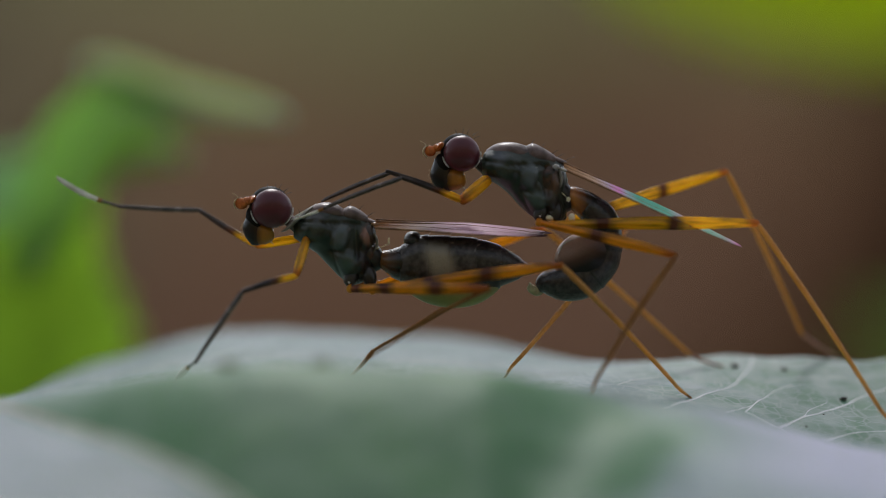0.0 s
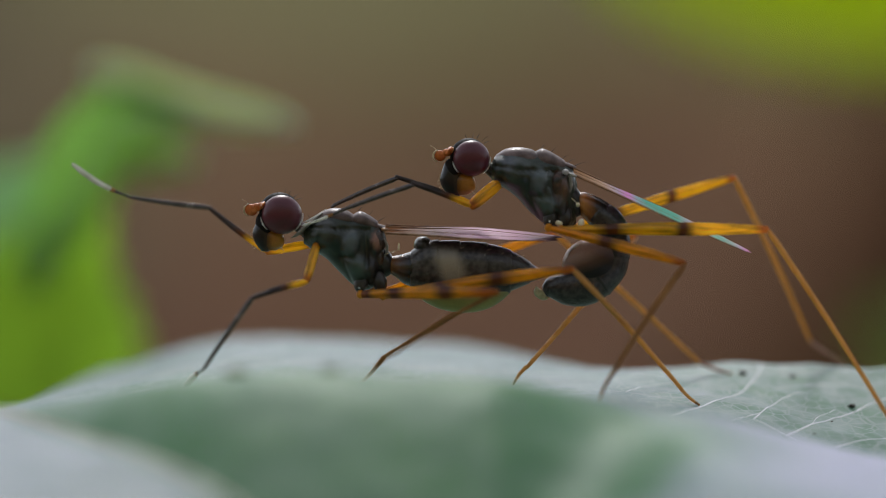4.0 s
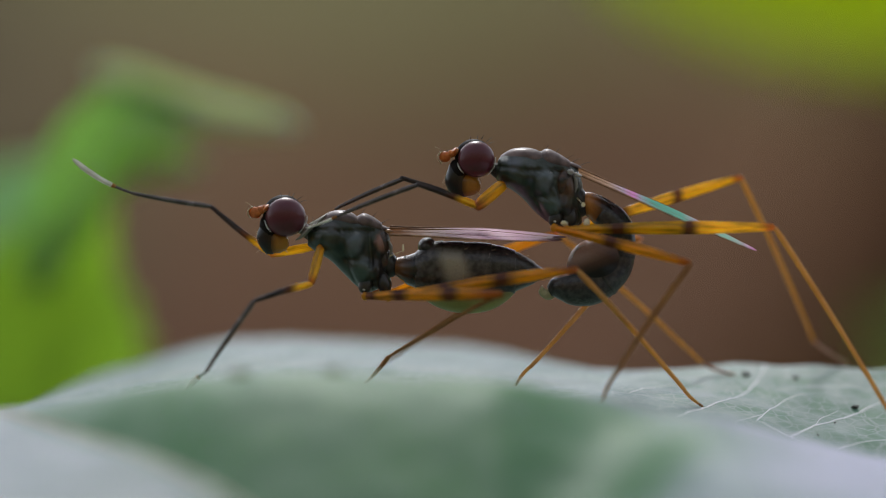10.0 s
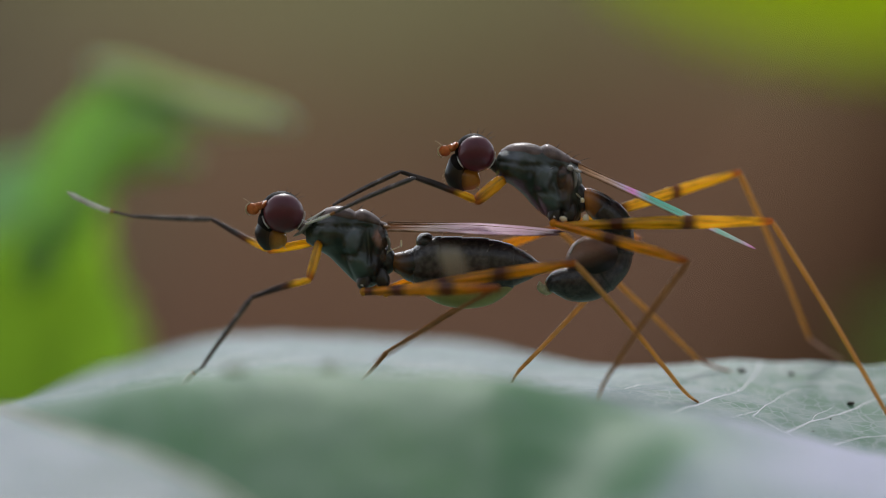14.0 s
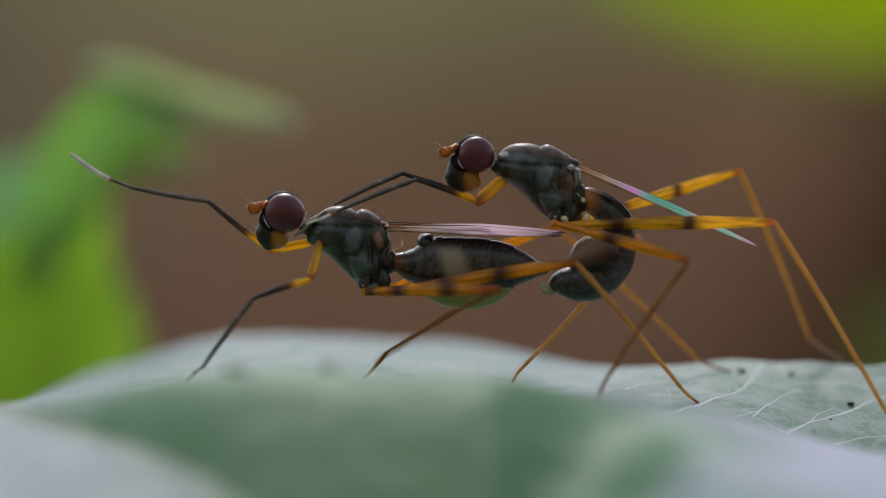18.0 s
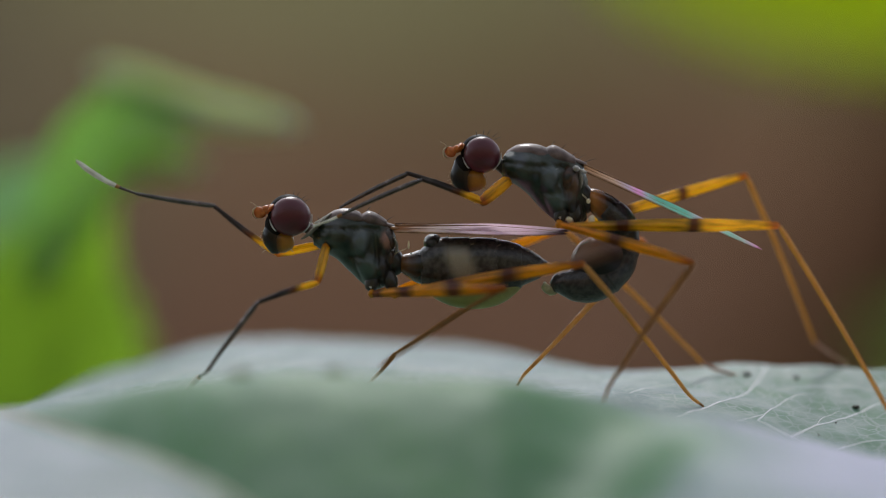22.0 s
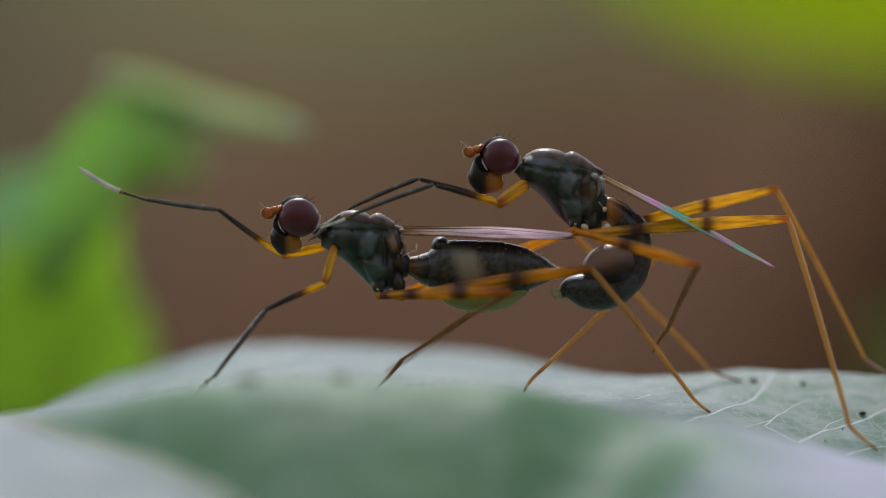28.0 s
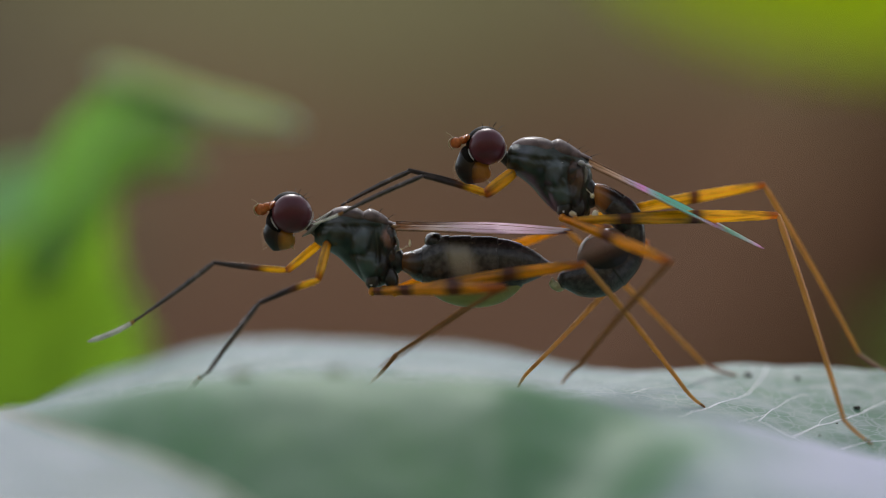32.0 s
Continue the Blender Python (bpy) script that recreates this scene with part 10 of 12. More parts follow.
    walk(LEGS["m_hind_far"]["tibia"], [
        (0, at(5.93, 2.532, 0.335, 36.2, 57.1, 41.1)), (0.5, at(5.934, 2.525, 0.328, 36, 56.8, 40.9)),
        (1, at(5.963, 2.472, 0.302, 36.9, 56.6, 41.9)), (1.5, at(5.932, 2.53, 0.331, 35.7, 56.7, 40.7)),
        (2, at(5.93, 2.534, 0.33, 35.9, 56.9, 40.9)), (2.5, at(5.873, 2.675, 0.322, 32.9, 57, 37.6)), (3, at(5.867, 2.668, 0.354, 33.6, 57.3, 38.2)),
        (3.5, at(5.87, 2.672, 0.337, 33.7, 57.5, 38.4)), (5.5, at(5.919, 2.536, 0.366, 38.1, 58.2, 42.7)),
        (6, at(5.927, 2.535, 0.34, 38.2, 58.3, 42.8)), (6.5, at(5.893, 2.595, 0.37, 36.8, 58.3, 41.3)),
        (7, at(5.934, 2.535, 0.313, 37.6, 57.9, 42.2)), (7.5, at(5.909, 2.593, 0.321, 36.5, 58.1, 41.1)),
        (8, at(5.932, 2.538, 0.317, 37.8, 58.1, 42.4)), (8.5, at(5.932, 2.539, 0.316, 37.8, 58.1, 42.4)),
        (9, at(5.902, 2.605, 0.325, 36.5, 58.3, 41)), (9.5, at(5.914, 2.594, 0.301, 37.1, 58.5, 41.6)),
        (10, at(5.909, 2.601, 0.307, 37, 58.5, 41.4)), (10.5, at(5.917, 2.598, 0.283, 37.3, 58.6, 41.7)),
        (11.5, at(5.899, 2.607, 0.335, 37.1, 58.6, 41.5)), (12, at(5.875, 2.598, 0.424, 37.2, 58.6, 41.6)),
        (12.5, at(5.905, 2.523, 0.426, 38.5, 58.3, 43.1)), (13, at(5.88, 2.6, 0.406, 37.3, 58.7, 41.7)),
        (13.5, at(5.918, 2.537, 0.366, 38.6, 58.5, 43.1)), (14, at(5.891, 2.593, 0.378, 37.6, 58.7, 42)),
        (16.5, at(5.914, 2.591, 0.307, 38, 59, 42.4)), (17, at(5.945, 2.535, 0.278, 38.9, 58.7, 43.4)),
        (17.5, at(5.91, 2.597, 0.31, 37.6, 58.8, 42)), (18, at(5.914, 2.591, 0.306, 39.1, 59.5, 43.3)),
        (18.5, at(5.905, 2.601, 0.321, 38.2, 59.2, 42.5)), (19, at(5.899, 2.591, 0.357, 38.8, 59.4, 43.1)),
        (19.5, at(5.915, 2.594, 0.298, 38.7, 59.4, 42.9)), (20, at(5.932, 2.535, 0.323, 39.2, 58.8, 43.6)),
        (21, at(5.931, 2.533, 0.329, 39.7, 59.1, 44.1)), (21.5, at(5.905, 2.601, 0.323, 38.7, 59.5, 42.9)),
        (22, at(5.914, 2.594, 0.302, 38.3, 59.2, 42.6)), (22.5, at(5.905, 2.602, 0.321, 38.4, 59.3, 42.6)),
        (23, at(5.918, 2.6, 0.279, 38.6, 59.4, 42.8)), (23.5, at(5.925, 2.529, 0.355, 40, 59.1, 44.3)),
        (24, at(5.915, 2.458, 0.476, 38.8, 57.5, 43.7)), (24.5, at(5.938, 2.663, 0.103, 35.1, 58.3, 39.6)),
        (25, at(5.93, 2.664, 0.132, 36.9, 59.4, 41.1)), (25.5, at(5.936, 2.726, -0.006, 32.8, 57.7, 37.3)),
        (27.5, at(6.027, 2.468, 0.064, 38.5, 57.5, 43.4)), (27.7, at(5.876, 2.681, 0.304, 34.1, 57.9, 38.6)),
        (28, at(6.197, 1.528, 0.415, 18.6, 56.7, 21.9)), (28.5, at(6.246, 1.783, 0.021, 13.9, 56, 16.6)),
        (29, at(6.244, 1.817, -0.007, 14.2, 57.5, 16.7)), (29.5, at(6.256, 1.756, 0.001, 15.3, 57.6, 17.9)),
        (30, at(6.263, 1.755, -0.032, 15.4, 57.7, 18)), (30.5, at(6.238, 1.811, 0.024, 14.4, 57.7, 16.9)),
        (31, at(6.252, 1.816, -0.046, 14.5, 58.1, 17)), (31.5, at(6.243, 1.812, 0, 14.4, 57.7, 16.9)),
        (32, at(6.243, 1.814, -0.001, 14.3, 57.5, 16.8)),
    ])
    walk(LEGS["m_hind_far"]["tarsus"], [
        (0, at(8.274, 4.58, -4.469, 3.2, 33.3, 5.8)), (1, at(8.309, 4.58, -4.475, 3.1, 33, 5.8)), (1.5, at(8.318, 4.58, -4.452, 3.1, 32.9, 5.8)),
        (2, at(8.295, 4.58, -4.465, 3.1, 32.9, 5.8)), (2.5, at(8.345, 4.58, -4.477, 3.1, 32.6, 5.7)), (3, at(8.293, 4.58, -4.465, 3.1, 33, 5.8)),
        (3.5, at(8.28, 4.58, -4.491, 3.1, 33, 5.8)), (5.5, at(8.136, 4.58, -4.499, 3.2, 33.4, 5.8)), (6, at(8.135, 4.58, -4.529, 3.2, 33.6, 5.8)),
        (6.5, at(8.151, 4.58, -4.501, 3.2, 33.4, 5.8)), (7, at(8.186, 4.58, -4.536, 3.2, 33.3, 5.8)), (7.5, at(8.19, 4.58, -4.539, 3.2, 33.3, 5.8)),
        (8, at(8.168, 4.58, -4.541, 3.2, 33.3, 5.8)), (9, at(8.175, 4.58, -4.543, 3.2, 33.3, 5.8)), (9.5, at(8.15, 4.58, -4.579, 3.2, 33.6, 5.8)),
        (10, at(8.151, 4.58, -4.574, 3.2, 33.4, 5.8)), (10.5, at(8.142, 4.58, -4.605, 3.2, 33.5, 5.8)),
        (11.5, at(8.131, 4.58, -4.553, 3.1, 32.6, 5.7)), (12, at(8.106, 4.58, -4.461, 3.1, 32.2, 5.7)),
        (12.5, at(8.102, 4.58, -4.444, 3.1, 32.4, 5.7)), (13.5, at(8.101, 4.58, -4.516, 3.1, 32.5, 5.7)),
        (14, at(8.099, 4.58, -4.515, 3.1, 32.8, 5.7)), (14.5, at(8.095, 4.58, -4.547, 3.1, 32.9, 5.7)),
        (17, at(8.107, 4.58, -4.611, 3.2, 33.3, 5.8)), (17.5, at(8.113, 4.58, -4.587, 3.2, 33.1, 5.8)),
        (18, at(8.025, 4.58, -4.629, 3.2, 33.6, 5.8)), (18.5, at(8.067, 4.58, -4.595, 3.1, 32.8, 5.7)),
        (19, at(8.026, 4.58, -4.571, 3.2, 33.2, 5.8)), (19.5, at(8.051, 4.58, -4.627, 3.2, 33.6, 5.8)),
        (20, at(8.077, 4.58, -4.575, 3.2, 33.3, 5.8)), (21, at(8.044, 4.58, -4.582, 3.2, 33.3, 5.8)),
        (21.5, at(8.036, 4.58, -4.607, 3.2, 33.3, 5.8)), (22, at(8.073, 4.58, -4.613, 3.1, 32.9, 5.8)),
        (22.5, at(8.054, 4.58, -4.602, 3.2, 33.2, 5.8)), (23, at(8.056, 4.58, -4.648, 3.2, 33.2, 5.8)),
        (23.5, at(8.026, 4.58, -4.559, 3.1, 32.6, 5.7)), (24, at(8.139, 4.58, -4.352, 2.9, 30.9, 5.6)),
        (24.5, at(8.257, 4.58, -4.767, 2.8, 29.6, 5.6)), (25, at(8.127, 4.58, -4.794, 2.8, 30.3, 5.6)),
        (25.5, at(8.371, 4.58, -4.843, 2.9, 30.7, 5.6)), (27.5, at(8.263, 4.58, -4.763, 2.8, 29.9, 5.6)),
        (27.7, at(8.254, 4.58, -4.543, 2.7, 29.1, 5.5)), (28, at(9.113, 2.7, -4.369, 2.6, 27.8, 5.6)), (28.5, at(9.316, 2.7, -4.723, 2.6, 28, 5.6)),
        (29, at(9.191, 2.7, -4.834, 2.7, 29.1, 5.6)), (29.5, at(9.177, 2.7, -4.83, 2.8, 29.2, 5.6)), (30, at(9.171, 2.7, -4.871, 2.8, 29.4, 5.7)),
        (30.5, at(9.167, 2.7, -4.813, 2.8, 29.4, 5.6)), (31, at(9.147, 2.7, -4.904, 2.8, 29.9, 5.7)), (31.5, at(9.168, 2.7, -4.84, 2.8, 29.5, 5.7)),
        (32, at(9.185, 2.7, -4.831, 2.8, 29.5, 5.7)),
    ])
    walk(LEGS["m_fore_near"]["coxa"], [
        (0, at(-1.08, -0.45, 0.12, -167.3, 38.2, -160)), (32, at(-1.08, -0.45, 0.12, -167.3, 38.2, -160)),
    ])
    walk(LEGS["m_fore_near"]["femur"], [
        (0, at(-1.767, -0.7, -0.457, 0, -21.7, 180)), (0.5, at(-1.767, -0.7, -0.457, 0, -20.9, -180)),
        (1, at(-1.767, -0.7, -0.457, 0, -21, -180)), (1.5, at(-1.767, -0.7, -0.457, 0, -21.1, 180)),
        (2, at(-1.767, -0.7, -0.457, 0, -21, 180)), (2.5, at(-1.767, -0.7, -0.457, 0, -20.1, 180)),
        (3, at(-1.767, -0.7, -0.457, 0, -21.3, 180)), (3.5, at(-1.767, -0.7, -0.457, 0, -20.6, -180)),
        (5.5, at(-1.767, -0.7, -0.457, 0, -21.3, -180)), (6, at(-1.767, -0.7, -0.457, 0, -21.8, 180)),
        (6.5, at(-1.767, -0.7, -0.457, 0, -21.7, -180)), (7, at(-1.767, -0.7, -0.457, 0, -21.5, -180)),
        (7.5, at(-1.767, -0.7, -0.457, 0, -21.7, -180)), (8, at(-1.767, -0.7, -0.457, 0, -21.3, 180)),
        (8.5, at(-1.767, -0.7, -0.457, 0, -20.8, -180)), (9, at(-1.767, -0.7, -0.457, 0, -21, -180)),
        (9.5, at(-1.767, -0.7, -0.457, 0, -21.5, -180)), (10, at(-1.767, -0.7, -0.457, 0, -21.2, 180)),
        (10.5, at(-1.767, -0.7, -0.457, 0, -20.4, -180)), (11, at(-1.767, -0.7, -0.457, 0, -19.6, 180)),
        (11.5, at(-1.767, -0.7, -0.457, 0, -18.1, -180)), (12, at(-1.767, -0.7, -0.457, 0, -18.3, 180)),
        (12.5, at(-1.767, -0.7, -0.457, 0, -20.1, 180)), (13, at(-1.767, -0.7, -0.457, 0, -19.7, 180)),
        (13.5, at(-1.767, -0.7, -0.457, 0, -19.7, 180)), (14, at(-1.767, -0.7, -0.457, 0, -20.7, -180)),
        (14.5, at(-1.767, -0.7, -0.457, 0, -20.7, 180)), (16.5, at(-1.767, -0.7, -0.457, 0, -21, -180)),
        (17, at(-1.767, -0.7, -0.457, 0, -21.6, -180)), (17.5, at(-1.767, -0.7, -0.457, 0, -21.2, 180)),
        (18, at(-1.767, -0.7, -0.457, 0, -21.1, 180)), (18.5, at(-1.767, -0.7, -0.457, 0, -19.3, -180)),
        (19, at(-1.767, -0.7, -0.457, 0, -21.4, 180)), (19.5, at(-1.767, -0.7, -0.457, 0, -23.1, 180)),
        (20, at(-1.767, -0.7, -0.457, 0, -22.6, -180)), (20.5, at(-1.767, -0.7, -0.457, 0, -22.2, -180)),
        (21, at(-1.767, -0.7, -0.457, 0, -22, 180)), (21.5, at(-1.767, -0.7, -0.457, 0, -21.9, 180)),
        (22, at(-1.767, -0.7, -0.457, 0, -20.7, 180)), (22.5, at(-1.767, -0.7, -0.457, 0, -22.3, -180)),
        (23, at(-1.767, -0.7, -0.457, 0, -21.8, -180)), (23.5, at(-1.767, -0.7, -0.457, 0, -20, -180)),
        (24, at(-1.767, -0.7, -0.457, 0, -17.8, 180)), (24.5, at(-1.767, -0.7, -0.457, 0, -14.6, 180)),
        (25, at(-1.767, -0.7, -0.457, 0, -15.9, 180)), (25.5, at(-1.767, -0.7, -0.457, 0, -17.8, 180)),
        (27.5, at(-1.767, -0.7, -0.457, 0, -16.2, 180)), (28, at(-1.767, -0.7, -0.457, 0, -13.2, -180)),
        (28.5, at(-1.767, -0.7, -0.457, 0, -12.1, -180)), (29, at(-1.767, -0.7, -0.457, 0, -13.7, 180)),
        (29.5, at(-1.767, -0.7, -0.457, 0, -14.2, 180)), (30, at(-1.767, -0.7, -0.457, 0, -14.4, -180)),
        (30.5, at(-1.767, -0.7, -0.457, 0, -14, 180)), (31, at(-1.767, -0.7, -0.457, 0, -14.7, -180)),
        (31.5, at(-1.767, -0.7, -0.457, 0, -14, 180)), (32, at(-1.767, -0.7, -0.457, 0, -14.3, 180)),
    ])
    walk(LEGS["m_fore_near"]["tibia"], [
        (0, at(-3.457, -0.7, 0.216, 0, 20.4, -178.6)), (0.5, at(-3.436, -0.7, 0.182, 0, 20.5, -178.6)),
        (1, at(-3.44, -0.7, 0.186, 0, 21, -178.6)), (1.5, at(-3.424, -0.7, 0.181, 0, 20.7, -178.6)),
        (2, at(-3.423, -0.7, 0.179, 0, 20.9, -178.6)), (2.5, at(-3.373, -0.7, 0.13, 0, 20.7, -178.7)),
        (3, at(-3.417, -0.7, 0.186, 0, 20.1, -178.7)), (3.5, at(-3.359, -0.7, 0.142, 0, 18.9, -178.7)),
        (5.5, at(-3.489, -0.7, 0.213, 0, 20.4, -178.6)), (6, at(-3.456, -0.7, 0.217, 0, 20, -178.7)),
        (6.5, at(-3.473, -0.7, 0.222, 0, 20.5, -178.6)), (7, at(-3.42, -0.7, 0.193, 0, 19.7, -178.7)),
        (7.5, at(-3.426, -0.7, 0.204, 0, 20.4, -178.7)), (8, at(-3.431, -0.7, 0.191, 0, 20.3, -178.7)),
        (8.5, at(-3.475, -0.7, 0.192, 0, 20.4, -178.6)), (9, at(-3.455, -0.7, 0.192, 0, 20.6, -178.6)),
        (9.5, at(-3.431, -0.7, 0.199, 0, 20.1, -178.7)), (10, at(-3.435, -0.7, 0.188, 0, 20.1, -178.7)),
        (10.5, at(-3.456, -0.7, 0.17, 0, 20.2, -178.7)), (11, at(-3.441, -0.7, 0.14, 0, 20.2, -178.7)),
        (11.5, at(-3.44, -0.7, 0.088, 0, 20.9, -178.7)), (12, at(-3.545, -0.7, 0.131, 0, 22.1, -178.6)),
        (12.5, at(-3.554, -0.7, 0.198, 0, 22.8, -178.6)), (13, at(-3.526, -0.7, 0.172, 0, 22.5, -178.6)),
        (13.5, at(-3.473, -0.7, 0.155, 0, 22.2, -178.7)), (14, at(-3.52, -0.7, 0.206, 0, 23, -178.6)),
        (14.5, at(-3.465, -0.7, 0.183, 0, 21.8, -178.7)), (16.5, at(-3.457, -0.7, 0.193, 0, 21.7, -178.7)),
        (17, at(-3.488, -0.7, 0.225, 0, 22.2, -178.6)), (17.5, at(-3.473, -0.7, 0.206, 0, 22, -178.6)),
        (18, at(-3.486, -0.7, 0.208, 0, 20.9, -178.6)), (18.5, at(-3.521, -0.7, 0.157, 0, 21.6, -178.7)),
        (19, at(-3.497, -0.7, 0.22, 0, 21.6, -178.7)), (19.5, at(-3.456, -0.7, 0.265, 0, 21.1, -178.7)),
        (20, at(-3.505, -0.7, 0.266, 0, 22.7, -178.6)), (20.5, at(-3.485, -0.7, 0.245, 0, 22.2, -178.6)),
        (21, at(-3.499, -0.7, 0.244, 0, 22.4, -178.6)), (21.5, at(-3.505, -0.7, 0.241, 0, 22.6, -178.6)),
        (22, at(-3.464, -0.7, 0.186, 0, 23, -178.6)), (22.5, at(-3.464, -0.7, 0.238, 0, 22.9, -178.6)),
        (23, at(-3.44, -0.7, 0.212, 0, 22, -178.7)), (23.5, at(-3.466, -0.7, 0.16, 0, 22.3, -178.7)),
        (24, at(-3.496, -0.7, 0.098, 0, 25, -178.7)), (24.5, at(-3.413, -0.7, -0.027, 0, 27.8, -178.7)),
        (25, at(-3.491, -0.7, 0.036, 0, 26.5, -178.7)), (25.5, at(-3.554, -0.7, 0.116, 0, 24.1, -178.6)),
        (27.5, at(-3.601, -0.7, 0.077, 0, 25.8, -178.6)), (28, at(-3.664, -0.7, -0.01, 0, 23.5, -178.7)),
        (28.5, at(-3.61, -0.7, -0.061, 0, 29.5, -178.6)), (29, at(-3.624, -0.7, -0.003, 0, 26.8, -178.6)),
        (29.5, at(-3.571, -0.7, -0.002, 0, 25.9, -178.6)), (30, at(-3.624, -0.7, 0.019, 0, 26, -178.6)),
        (30.5, at(-3.584, -0.7, -0.003, 0, 24.4, -178.6)), (31, at(-3.634, -0.7, 0.034, 0, 25.5, -178.6)),
        (31.5, at(-3.617, -0.7, 0.006, 0, 25.7, -178.6)), (32, at(-3.591, -0.7, 0.007, 0, 25.7, -178.6)),
    ])
    walk(LEGS["m_fore_near"]["tarsus"], [
        (0, at(-5.541, -0.75, -0.559, 176.2, 19.4, 168.6)), (0.5, at(-5.522, -0.75, -0.6, 176.1, 19.5, 168.6)),
        (2, at(-5.522, -0.75, -0.625, 176, 20, 168.6)), (2.5, at(-5.532, -0.75, -0.685, 176, 20.3, 168.5)),
        (3, at(-5.54, -0.75, -0.59, 176.1, 19.9, 168.6)), (3.5, at(-5.531, -0.75, -0.602, 176, 20.1, 168.5)),
        (6, at(-5.579, -0.75, -0.556, 176.1, 19.6, 168.6)), (8, at(-5.569, -0.75, -0.6, 176, 20.3, 168.5)),
        (8.5, at(-5.594, -0.75, -0.598, 176, 20.3, 168.5)), (9, at(-5.576, -0.75, -0.607, 176, 20, 168.5)),
        (9.5, at(-5.573, -0.75, -0.587, 176, 20, 168.6)), (10.5, at(-5.589, -0.75, -0.613, 176, 20.1, 168.5)),
        (11, at(-5.594, -0.75, -0.654, 176, 20.4, 168.5)), (11.5, at(-5.628, -0.75, -0.749, 175.7, 21.5, 168.4)),
        (12, at(-5.661, -0.75, -0.73, 175.7, 21.7, 168.4)), (12.5, at(-5.648, -0.75, -0.681, 175.7, 21.5, 168.4)),
        (13.5, at(-5.636, -0.75, -0.729, 175.6, 21.9, 168.4)), (14, at(-5.614, -0.75, -0.683, 175.8, 21.1, 168.5)),
        (16.5, at(-5.594, -0.75, -0.658, 175.9, 20.8, 168.5)), (17, at(-5.582, -0.75, -0.629, 175.8, 21.1, 168.5)),
        (17.5, at(-5.594, -0.75, -0.652, 175.9, 20.7, 168.5)), (18, at(-5.607, -0.75, -0.602, 176, 20.1, 168.5)),
        (18.5, at(-5.656, -0.75, -0.69, 175.7, 21.5, 168.4)), (19.5, at(-5.592, -0.75, -0.562, 175.9, 20.6, 168.5)),
        (20, at(-5.572, -0.75, -0.598, 175.8, 20.9, 168.5)), (20.5, at(-5.59, -0.75, -0.615, 175.8, 21.2, 168.5)),
        (21.5, at(-5.582, -0.75, -0.623, 175.8, 21, 168.5)), (22, at(-5.58, -0.75, -0.713, 175.6, 21.8, 168.4)),
        (22.5, at(-5.564, -0.75, -0.651, 175.8, 21, 168.5)), (23, at(-5.591, -0.75, -0.659, 175.8, 21.3, 168.5)),
        (23.5, at(-5.639, -0.75, -0.733, 175.6, 21.9, 168.4)), (24, at(-5.657, -0.75, -0.909, 175.3, 23.5, 168.3)),
        (24.5, at(-5.578, -0.75, -1.171, 175.4, 22.8, 168.3)), (25, at(-5.613, -0.75, -1.022, 175.5, 22.3, 168.4)),
        (25.5, at(-5.67, -0.75, -0.83, 175.6, 22, 168.4)), (27.5, at(-5.665, -0.75, -0.923, 175.3, 23.3, 168.3)),
        (28, at(-5.788, -0.75, -0.936, 175.1, 24.4, 168.2)), (28.5, at(-5.64, -0.75, -1.209, 175.1, 24.2, 168.2)),
        (29, at(-5.677, -0.75, -1.04, 175.3, 23.3, 168.3)), (29.5, at(-5.662, -0.75, -1.017, 175.3, 23.3, 168.3)),
        (30, at(-5.685, -0.75, -0.985, 175.3, 23.3, 168.3)), (31, at(-5.679, -0.75, -0.942, 175.4, 22.8, 168.3)),
        (31.5, at(-5.67, -0.75, -0.982, 175.4, 23, 168.3)), (32, at(-5.646, -0.75, -0.983, 175.4, 23, 168.3)),
    ])
    walk(LEGS["m_fore_far"]["coxa"], [
        (0, at(-1.032, 0.45, 0.169, 168.2, 37, 160.9)), (32, at(-1.032, 0.45, 0.169, 168.2, 37, 160.9)),
    ])
